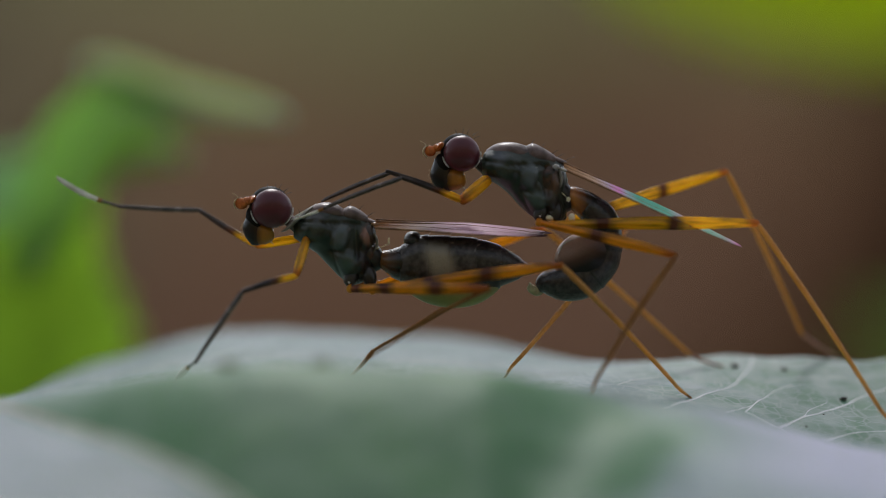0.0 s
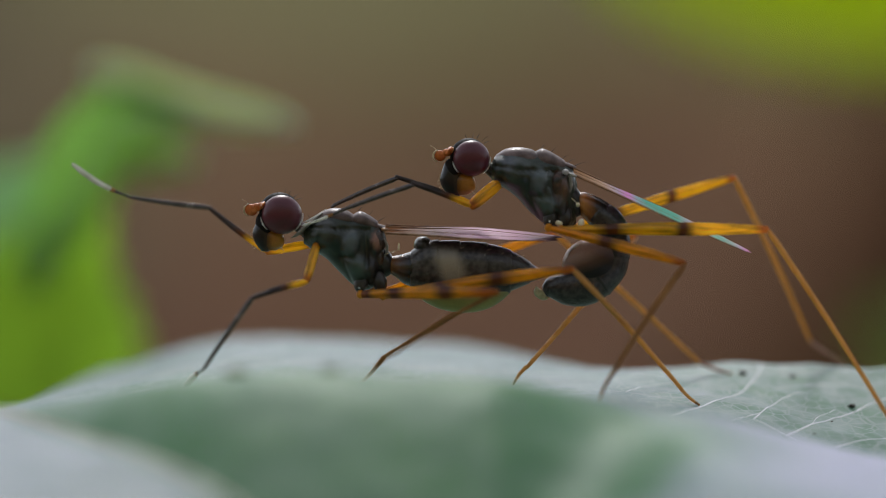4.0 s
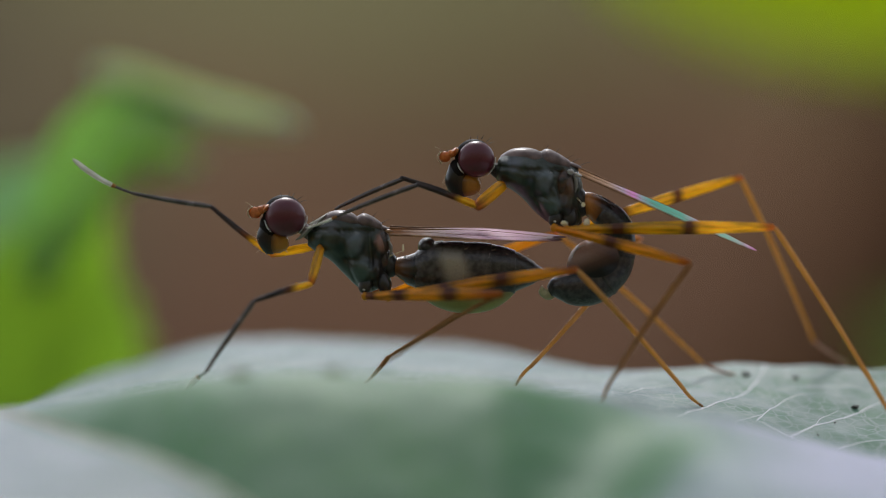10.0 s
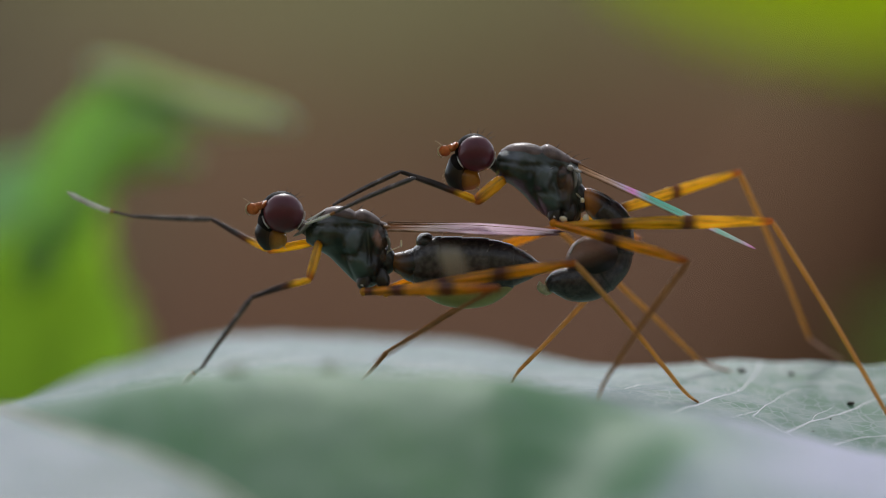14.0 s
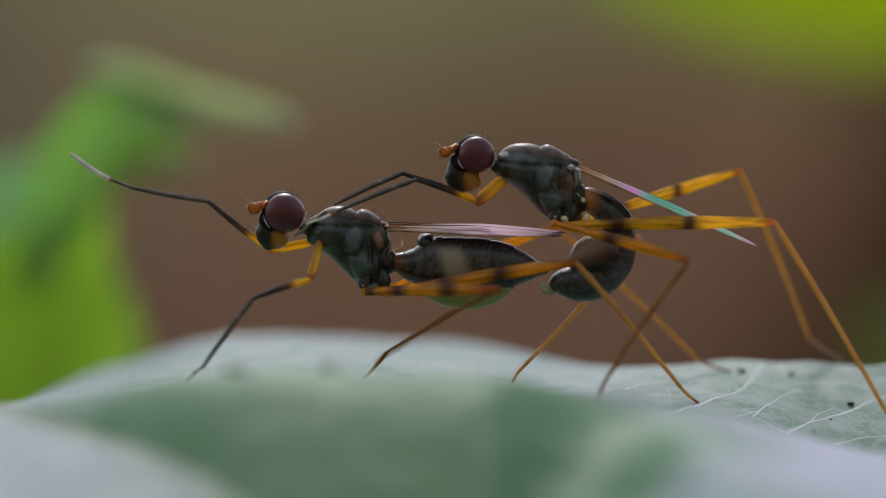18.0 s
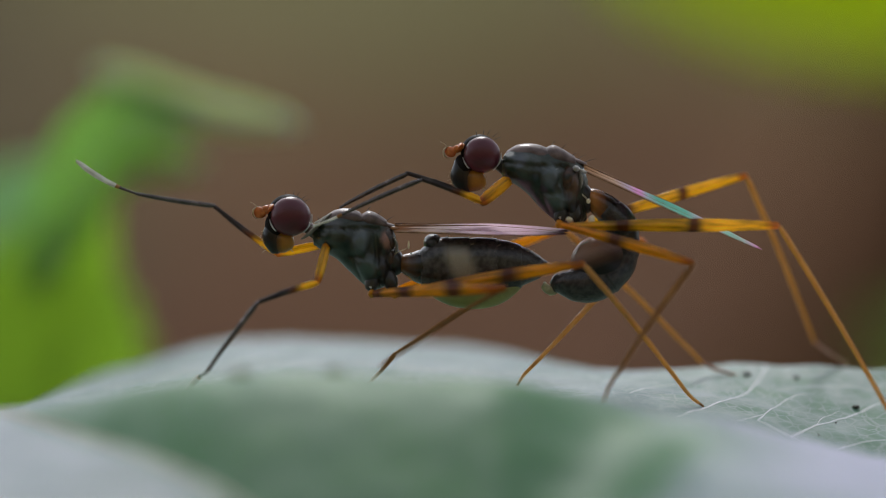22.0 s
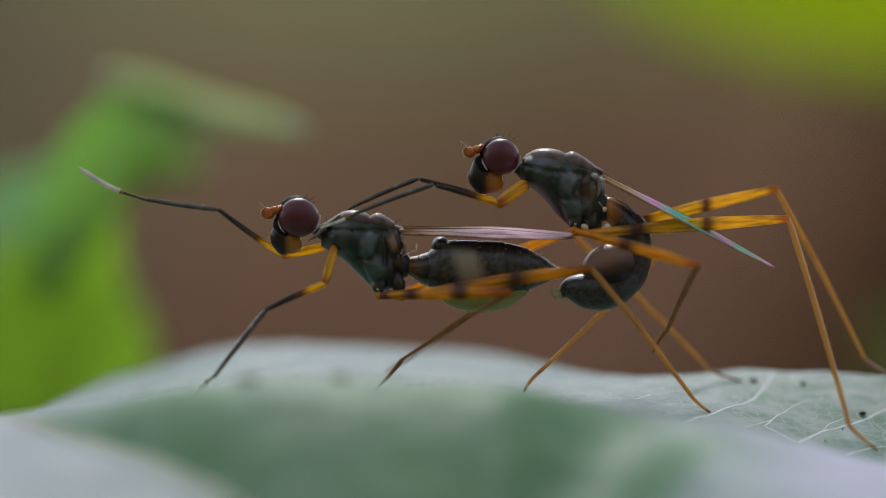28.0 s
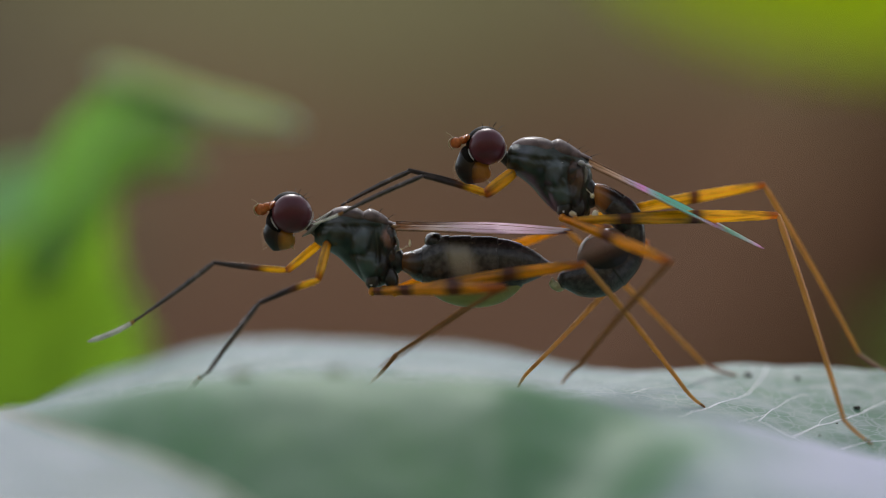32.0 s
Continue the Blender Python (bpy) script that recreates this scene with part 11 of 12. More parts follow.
    walk(LEGS["m_fore_far"]["femur"], [
        (0, at(-1.753, 0.7, -0.407, 0, -21.2, -177.2)), (0.5, at(-1.753, 0.7, -0.407, 0, -20.5, -177.2)),
        (1, at(-1.753, 0.7, -0.407, 0, -20.6, -177.2)), (1.5, at(-1.753, 0.7, -0.407, 0, -20.8, -177.2)),
        (2, at(-1.753, 0.7, -0.407, 0, -20.3, -177.2)), (2.5, at(-1.753, 0.7, -0.407, 0, -19.7, -177.2)),
        (3, at(-1.753, 0.7, -0.407, 0, -21, -177.2)), (3.5, at(-1.753, 0.7, -0.407, 0, -20.4, -177.3)),
        (5.5, at(-1.753, 0.7, -0.407, 0, -21.1, -177.3)), (6, at(-1.753, 0.7, -0.407, 0, -21.4, -177.3)),
        (6.5, at(-1.753, 0.7, -0.407, 0, -21.4, -177.3)), (7, at(-1.753, 0.7, -0.407, 0, -21, -177.3)),
        (7.5, at(-1.753, 0.7, -0.407, 0, -21.4, -177.2)), (8, at(-1.753, 0.7, -0.407, 0, -20.8, -177.3)),
        (8.5, at(-1.753, 0.7, -0.407, 0, -20.6, -177.3)), (9, at(-1.753, 0.7, -0.407, 0, -20.8, -177.3)),
        (9.5, at(-1.753, 0.7, -0.407, 0, -21.3, -177.2)), (10, at(-1.753, 0.7, -0.407, 0, -21, -177.3)),
        (10.5, at(-1.753, 0.7, -0.407, 0, -20.3, -177.3)), (11, at(-1.753, 0.7, -0.407, 0, -19.5, -177.3)),
        (11.5, at(-1.753, 0.7, -0.407, 0, -18, -177.3)), (12, at(-1.753, 0.7, -0.407, 0, -18.3, -177.4)),
        (12.5, at(-1.753, 0.7, -0.407, 0, -20, -177.4)), (13, at(-1.753, 0.7, -0.407, 0, -19.4, -177.4)),
        (13.5, at(-1.753, 0.7, -0.407, 0, -19.2, -177.4)), (14, at(-1.753, 0.7, -0.407, 0, -20.5, -177.4)),
        (14.5, at(-1.753, 0.7, -0.407, 0, -20.7, -177.4)), (16.5, at(-1.753, 0.7, -0.407, 0, -20.6, -177.3)),
        (17, at(-1.753, 0.7, -0.407, 0, -21.3, -177.3)), (17.5, at(-1.753, 0.7, -0.407, 0, -21, -177.3)),
        (18, at(-1.753, 0.7, -0.407, 0, -21, -177.3)), (18.5, at(-1.753, 0.7, -0.407, 0, -19.2, -177.4)),
        (19, at(-1.753, 0.7, -0.407, 0, -20.9, -177.4)), (19.5, at(-1.753, 0.7, -0.407, 0, -22.4, -177.3)),
        (20, at(-1.753, 0.7, -0.407, 0, -22.1, -177.3)), (20.5, at(-1.753, 0.7, -0.407, 0, -21.9, -177.3)),
        (21, at(-1.753, 0.7, -0.407, 0, -21.7, -177.3)), (21.5, at(-1.753, 0.7, -0.407, 0, -21.5, -177.3)),
        (22, at(-1.753, 0.7, -0.407, 0, -20.6, -177.3)), (22.5, at(-1.753, 0.7, -0.407, 0, -21.9, -177.3)),
        (23, at(-1.753, 0.7, -0.407, 0, -21.4, -177.4)), (23.5, at(-1.753, 0.7, -0.407, 0, -19.7, -177.4)),
        (24, at(-1.753, 0.7, -0.407, 0, -17.6, -177.5)), (24.5, at(-1.753, 0.7, -0.407, 0, -14.9, -177.3)),
        (25, at(-1.753, 0.7, -0.407, 0, -16.3, -177.4)), (25.5, at(-1.753, 0.7, -0.407, 0, -18, -177.4)),
        (27.5, at(-1.753, 0.7, -0.407, 0, -16.7, -177.4)), (28, at(-1.753, 0.7, -0.407, 0, -13.8, -177.6)),
        (28.5, at(-1.753, 0.7, -0.407, 0, -12.8, -177.4)), (29, at(-1.753, 0.7, -0.407, 0, -14.5, -177.4)),
        (29.5, at(-1.753, 0.7, -0.407, 0, -14.8, -177.4)), (30, at(-1.753, 0.7, -0.407, 0, -15.1, -177.4)),
        (30.5, at(-1.753, 0.7, -0.407, 0, -14.8, -177.4)), (31, at(-1.753, 0.7, -0.407, 0, -15.6, -177.4)),
        (31.5, at(-1.753, 0.7, -0.407, 0, -15, -177.4)), (32, at(-1.753, 0.7, -0.407, 0, -15, -177.4)),
    ])
    walk(LEGS["m_fore_far"]["tibia"], [
        (0, at(-3.81, 0.6, 0.392, 0, 21.5, 175.4)), (0.5, at(-3.791, 0.6, 0.357, 0, 21.7, 175.4)),
        (1, at(-3.794, 0.6, 0.361, 0, 22.2, 175.4)), (1.5, at(-3.828, 0.6, 0.38, 0, 23.1, 175.3)),
        (2, at(-3.802, 0.6, 0.353, 0, 22.4, 175.4)), (2.5, at(-3.803, 0.6, 0.329, 0, 23.2, 175.4)),
        (3, at(-3.82, 0.6, 0.386, 0, 22.3, 175.4)), (3.5, at(-3.835, 0.6, 0.368, 0, 22.4, 175.3)),
        (5.5, at(-3.89, 0.6, 0.416, 0, 22.7, 175.3)), (6, at(-3.857, 0.6, 0.42, 0, 22.3, 175.4)),
        (6.5, at(-3.874, 0.6, 0.424, 0, 22.8, 175.3)), (7, at(-3.846, 0.6, 0.397, 0, 22.2, 175.4)),
        (7.5, at(-3.827, 0.6, 0.406, 0, 22.7, 175.4)), (8, at(-3.858, 0.6, 0.393, 0, 22.9, 175.3)),
        (8.5, at(-3.877, 0.6, 0.394, 0, 22.8, 175.4)), (9, at(-3.857, 0.6, 0.394, 0, 23, 175.4)),
        (9.5, at(-3.832, 0.6, 0.404, 0, 22.5, 175.4)), (10, at(-3.835, 0.6, 0.394, 0, 22.4, 175.4)),
        (10.5, at(-3.857, 0.6, 0.373, 0, 22.5, 175.4)), (11, at(-3.866, 0.6, 0.342, 0, 22.8, 175.4)),
        (11.5, at(-3.893, 0.6, 0.288, 0, 23.8, 175.4)), (12, at(-3.975, 0.6, 0.328, 0, 24.9, 175.3)),
        (12.5, at(-3.958, 0.6, 0.395, 0, 25.3, 175.3)), (13, at(-3.954, 0.6, 0.37, 0, 25.3, 175.3)),
        (13.5, at(-3.926, 0.6, 0.352, 0, 25.2, 175.4)), (14, at(-3.923, 0.6, 0.406, 0, 25.6, 175.3)),
        (14.5, at(-3.915, 0.6, 0.409, 0, 25.4, 175.3)), (16.5, at(-3.882, 0.6, 0.395, 0, 24.4, 175.4)),
        (17, at(-3.889, 0.6, 0.428, 0, 24.8, 175.3)), (17.5, at(-3.874, 0.6, 0.409, 0, 24.6, 175.4)),
        (18, at(-3.886, 0.6, 0.414, 0, 23.3, 175.4)), (18.5, at(-3.949, 0.6, 0.357, 0, 24.3, 175.4)),
        (19, at(-3.922, 0.6, 0.423, 0, 24, 175.3)), (19.5, at(-3.881, 0.6, 0.472, 0, 23.9, 175.4)),
        (20, at(-3.906, 0.6, 0.469, 0, 25.3, 175.2)), (20.5, at(-3.886, 0.6, 0.449, 0, 24.8, 175.3)),
        (21, at(-3.899, 0.6, 0.447, 0, 25, 175.3)), (21.5, at(-3.905, 0.6, 0.444, 0, 25.2, 175.3)),
        (22, at(-3.866, 0.6, 0.389, 0, 25.6, 175.4)), (22.5, at(-3.864, 0.6, 0.441, 0, 25.6, 175.3)),
        (23, at(-3.914, 0.6, 0.441, 0, 26.1, 175.3)), (23.5, at(-3.965, 0.6, 0.385, 0, 26.6, 175.3)),
        (24, at(-4.004, 0.6, 0.307, 0, 29.3, 175.2)), (24.5, at(-3.891, 0.6, 0.164, 0, 31.6, 175.3)),
        (25, at(-3.941, 0.6, 0.232, 0, 29.9, 175.3)), (25.5, at(-3.983, 0.6, 0.317, 0, 27.1, 175.3)),
        (27.5, at(-3.932, 0.6, 0.249, 0, 27.2, 175.4)), (28, at(-4.099, 0.6, 0.168, 0, 26.1, 175.3)),
        (28.5, at(-3.973, 0.6, 0.1, 0, 31.3, 175.3)), (29, at(-3.958, 0.6, 0.162, 0, 28.1, 175.4)),
        (29.5, at(-3.928, 0.6, 0.167, 0, 27.4, 175.4)), (30, at(-3.957, 0.6, 0.188, 0, 27.3, 175.4)),
        (30.5, at(-3.917, 0.6, 0.165, 0, 25.5, 175.5)), (31, at(-3.941, 0.6, 0.204, 0, 26.5, 175.4)),
        (31.5, at(-3.925, 0.6, 0.175, 0, 26.6, 175.5)), (32, at(-3.925, 0.6, 0.174, 0, 27, 175.4)),
    ])
    walk(LEGS["m_fore_far"]["tarsus"], [
        (0, at(-5.672, 0.75, -0.345, -173.7, 28.2, -166.8)), (0.5, at(-5.653, 0.75, -0.386, -173.6, 28.3, -166.7)),
        (2, at(-5.654, 0.75, -0.412, -173.5, 28.8, -166.7)), (2.5, at(-5.666, 0.75, -0.472, -173.4, 29, -166.6)),
        (3, at(-5.672, 0.75, -0.376, -173.5, 28.7, -166.7)), (3.5, at(-5.664, 0.75, -0.389, -173.5, 28.9, -166.7)),
        (6, at(-5.709, 0.75, -0.342, -173.6, 28.3, -166.7)), (8, at(-5.702, 0.75, -0.387, -173.4, 29, -166.7)),
        (8.5, at(-5.727, 0.75, -0.386, -173.4, 29, -166.7)), (9, at(-5.708, 0.75, -0.394, -173.5, 28.8, -166.7)),
        (9.5, at(-5.706, 0.75, -0.373, -173.5, 28.7, -166.7)), (10.5, at(-5.721, 0.75, -0.4, -173.5, 28.9, -166.7)),
        (11, at(-5.728, 0.75, -0.442, -173.4, 29.1, -166.6)), (11.5, at(-5.766, 0.75, -0.54, -173.1, 30.2, -166.5)),
        (12, at(-5.8, 0.75, -0.521, -173.1, 30.4, -166.5)), (12.5, at(-5.785, 0.75, -0.472, -173.1, 30.2, -166.5)),
        (13.5, at(-5.776, 0.75, -0.52, -173, 30.6, -166.4)), (14, at(-5.75, 0.75, -0.472, -173.2, 29.9, -166.5)),
        (16.5, at(-5.73, 0.75, -0.447, -173.3, 29.5, -166.6)), (17, at(-5.718, 0.75, -0.418, -173.2, 29.8, -166.5)),
        (17.5, at(-5.729, 0.75, -0.441, -173.3, 29.5, -166.6)), (18, at(-5.74, 0.75, -0.389, -173.5, 28.8, -166.7)),
        (18.5, at(-5.794, 0.75, -0.48, -173.1, 30.3, -166.5)), (19, at(-5.762, 0.75, -0.401, -173.3, 29.4, -166.6)),
        (19.5, at(-5.727, 0.75, -0.35, -173.4, 29.3, -166.6)), (20, at(-5.708, 0.75, -0.387, -173.3, 29.6, -166.6)),
        (20.5, at(-5.727, 0.75, -0.405, -173.2, 29.9, -166.5)), (21.5, at(-5.717, 0.75, -0.412, -173.2, 29.7, -166.6)),
        (22, at(-5.719, 0.75, -0.504, -173, 30.5, -166.4)), (22.5, at(-5.7, 0.75, -0.44, -173.2, 29.7, -166.6)),
        (23, at(-5.728, 0.75, -0.449, -173.2, 30, -166.5)), (23.5, at(-5.778, 0.75, -0.525, -173, 30.6, -166.4)),
        (24, at(-5.803, 0.75, -0.705, -172.5, 32.3, -166.2)), (24.5, at(-5.72, 0.75, -0.965, -172.7, 31.5, -166.3)),
        (25, at(-5.754, 0.75, -0.815, -172.9, 31, -166.4)), (25.5, at(-5.809, 0.75, -0.621, -173, 30.7, -166.4)),
        (27.5, at(-5.81, 0.75, -0.718, -172.6, 32, -166.2)), (28, at(-5.937, 0.75, -0.734, -172.3, 33.1, -166)),
        (28.5, at(-5.787, 0.75, -1.006, -172.3, 32.9, -166.1)), (29, at(-5.821, 0.75, -0.835, -172.6, 32.1, -166.2)),
        (29.5, at(-5.806, 0.75, -0.812, -172.6, 32, -166.2)), (30, at(-5.83, 0.75, -0.78, -172.6, 32, -166.2)),
        (31, at(-5.821, 0.75, -0.736, -172.7, 31.6, -166.3)), (31.5, at(-5.814, 0.75, -0.776, -172.7, 31.7, -166.3)),
        (32, at(-5.789, 0.75, -0.777, -172.7, 31.7, -166.3)),
    ])
    walk(LEGS["f_fore_far"]["coxa"], [
        (0, at(-1.042, 0.5, 0.129, 177.1, 10.5, 164.4)), (24, at(-1.042, 0.5, 0.129, 177.1, 10.5, 164.4)),
        (24.2, at(-1.042, 0.5, 0.129, 177.3, 10.1, 164.9)), (24.4, at(-1.042, 0.5, 0.129, 149.7, 48.9, 142.2)),
        (24.5, at(-1.042, 0.5, 0.129, 141.8, 59.2, 137.5)), (24.7, at(-1.042, 0.5, 0.129, 166, 37.7, 157.8)),
        (25, at(-1.042, 0.5, 0.129, 145.8, 53.2, 139.7)), (25.2, at(-1.042, 0.5, 0.129, 174.8, 22.5, 166.7)),
        (25.4, at(-1.042, 0.5, 0.129, 177.1, 15.2, 169.2)), (25.5, at(-1.042, 0.5, 0.129, 178.2, 13.1, 172.2)),
        (27.5, at(-1.042, 0.5, 0.129, 178, 11.5, 169.9)), (28, at(-1.042, 0.5, 0.129, 178.4, 11.4, 172)),
        (28.5, at(-1.042, 0.5, 0.129, 176, 20.9, 168.9)), (29, at(-1.042, 0.5, 0.129, 176.3, 17.4, 167.8)),
        (29.5, at(-1.042, 0.5, 0.129, 177.1, 16, 169.4)), (30, at(-1.042, 0.5, 0.129, 176.6, 15.4, 167.3)),
        (30.5, at(-1.042, 0.5, 0.129, 173.5, 20.5, 161.9)), (31, at(-1.042, 0.5, 0.129, 172.2, 27.8, 163.6)),
        (31.5, at(-1.042, 0.5, 0.129, 170.8, 32.2, 163.2)), (32, at(-1.042, 0.5, 0.129, 166.8, 37.5, 158.9)),
    ])
    walk(LEGS["f_fore_far"]["femur"], [
        (0, at(-2.254, 0.838, -0.105, -164, -24.6, 145.4)), (0.5, at(-2.254, 0.838, -0.105, -163.8, -26.9, 147.2)),
        (1, at(-2.254, 0.838, -0.105, -163.7, -30.3, 150)), (1.5, at(-2.254, 0.838, -0.105, -164.7, -34.5, 154.2)),
        (2, at(-2.254, 0.838, -0.105, -163.7, -35.1, 153)), (2.5, at(-2.254, 0.838, -0.105, -162.3, -35.1, 150.9)),
        (3, at(-2.254, 0.838, -0.105, -163.7, -36.2, 153.6)), (3.5, at(-2.254, 0.838, -0.105, -164.1, -35.8, 154)),
        (5.5, at(-2.254, 0.838, -0.105, -166.2, -13.5, 133.5)), (6, at(-2.254, 0.838, -0.105, -163.6, -23.2, 143.2)),
        (6.5, at(-2.254, 0.838, -0.105, -163.7, -24.4, 144.7)), (7, at(-2.254, 0.838, -0.105, -165.4, -29.3, 151.9)),
        (7.5, at(-2.254, 0.838, -0.105, -166.1, -30.8, 154.3)), (8, at(-2.254, 0.838, -0.105, -167.3, -31.6, 156.7)),
        (8.5, at(-2.254, 0.838, -0.105, -165.3, -33.7, 154.7)), (9, at(-2.254, 0.838, -0.105, -167.6, -35.7, 159.4)),
        (9.5, at(-2.254, 0.838, -0.105, -167.5, -36.7, 159.7)), (10, at(-2.254, 0.838, -0.105, -167.5, -35.2, 158.9)),
        (10.5, at(-2.254, 0.838, -0.105, -167.4, -34.6, 158.6)), (11, at(-2.254, 0.838, -0.105, -168.7, -34.6, 160.6)),
        (11.5, at(-2.254, 0.838, -0.105, -170.1, -35.7, 163.3)), (12, at(-2.254, 0.838, -0.105, -167.3, -34.7, 158.5)),
        (12.5, at(-2.254, 0.838, -0.105, -170.2, -36.2, 163.7)), (13, at(-2.254, 0.838, -0.105, -167.4, -35, 158.7)),
        (13.5, at(-2.254, 0.838, -0.105, -170.6, -37.5, 164.8)), (14, at(-2.254, 0.838, -0.105, -163.8, -22.5, 142.7)),
        (14.5, at(-2.254, 0.838, -0.105, -163.5, -27.5, 147.3)), (16.5, at(-2.254, 0.838, -0.105, -167.1, -33.3, 157.3)),
        (17, at(-2.254, 0.838, -0.105, -167, -35.2, 158.2)), (18, at(-2.254, 0.838, -0.105, -170.7, -36, 164.3)),
        (18.5, at(-2.254, 0.838, -0.105, -167.8, -35.9, 159.7)), (19, at(-2.254, 0.838, -0.105, -168.1, -35.7, 160.2)),
        (19.5, at(-2.254, 0.838, -0.105, -166.7, -35.7, 158)), (20, at(-2.254, 0.838, -0.105, -169.3, -37.3, 162.6)),
        (21, at(-2.254, 0.838, -0.105, -169.1, -36.4, 162)), (21.5, at(-2.254, 0.838, -0.105, -168.6, -35.9, 161.1)),
        (22.5, at(-2.254, 0.838, -0.105, -170.1, -35.9, 163.4)), (23, at(-2.254, 0.838, -0.105, -167.9, -36.7, 160.3)),
        (23.5, at(-2.254, 0.838, -0.105, -168.8, -35.3, 161.1)), (24, at(-2.254, 0.838, -0.105, -167.9, -33.7, 159)),
        (24.2, at(-2.259, 0.828, -0.095, -168.9, -14.4, 141.7)), (24.4, at(-1.706, 1.015, -0.836, -181.9, 2.2, 139.1)),
        (24.5, at(-1.525, 0.942, -0.971, -185.6, 8.5, 146.6)), (24.7, at(-1.979, 0.883, -0.654, -173.9, -9, 145.6)),
        (25, at(-1.627, 0.996, -0.896, -175.3, -7, 146)), (25.2, at(-2.193, 0.772, -0.362, -168.6, -14.2, 140.6)),
        (25.4, at(-2.255, 0.731, -0.207, -167.7, -28.4, 155.3)), (25.5, at(-2.277, 0.67, -0.161, -176.7, -32.4, 173.8)),
        (27.5, at(-2.277, 0.719, -0.126, -177, -39.2, 175.3)), (28, at(-2.284, 0.675, -0.124, -171.4, -33.8, 164.9)),
        (28.5, at(-2.215, 0.731, -0.328, -178.1, -28.2, 175.9)), (29, at(-2.236, 0.758, -0.254, -177.4, -35.4, 175.6)),
        (29.5, at(-2.251, 0.726, -0.224, -177.4, -35.2, 175.6)), (30, at(-2.245, 0.772, -0.212, -177.7, -32.6, 175.7)),
        (30.5, at(-2.182, 0.872, -0.32, -178.3, -24.9, 176)), (31, at(-2.128, 0.819, -0.469, -173.6, -15.7, 157.4)),
        (31.5, at(-2.078, 0.813, -0.554, -178, -11.8, 170.4)), (32, at(-1.989, 0.865, -0.651, -177.8, -5.4, 157.6)),
    ])
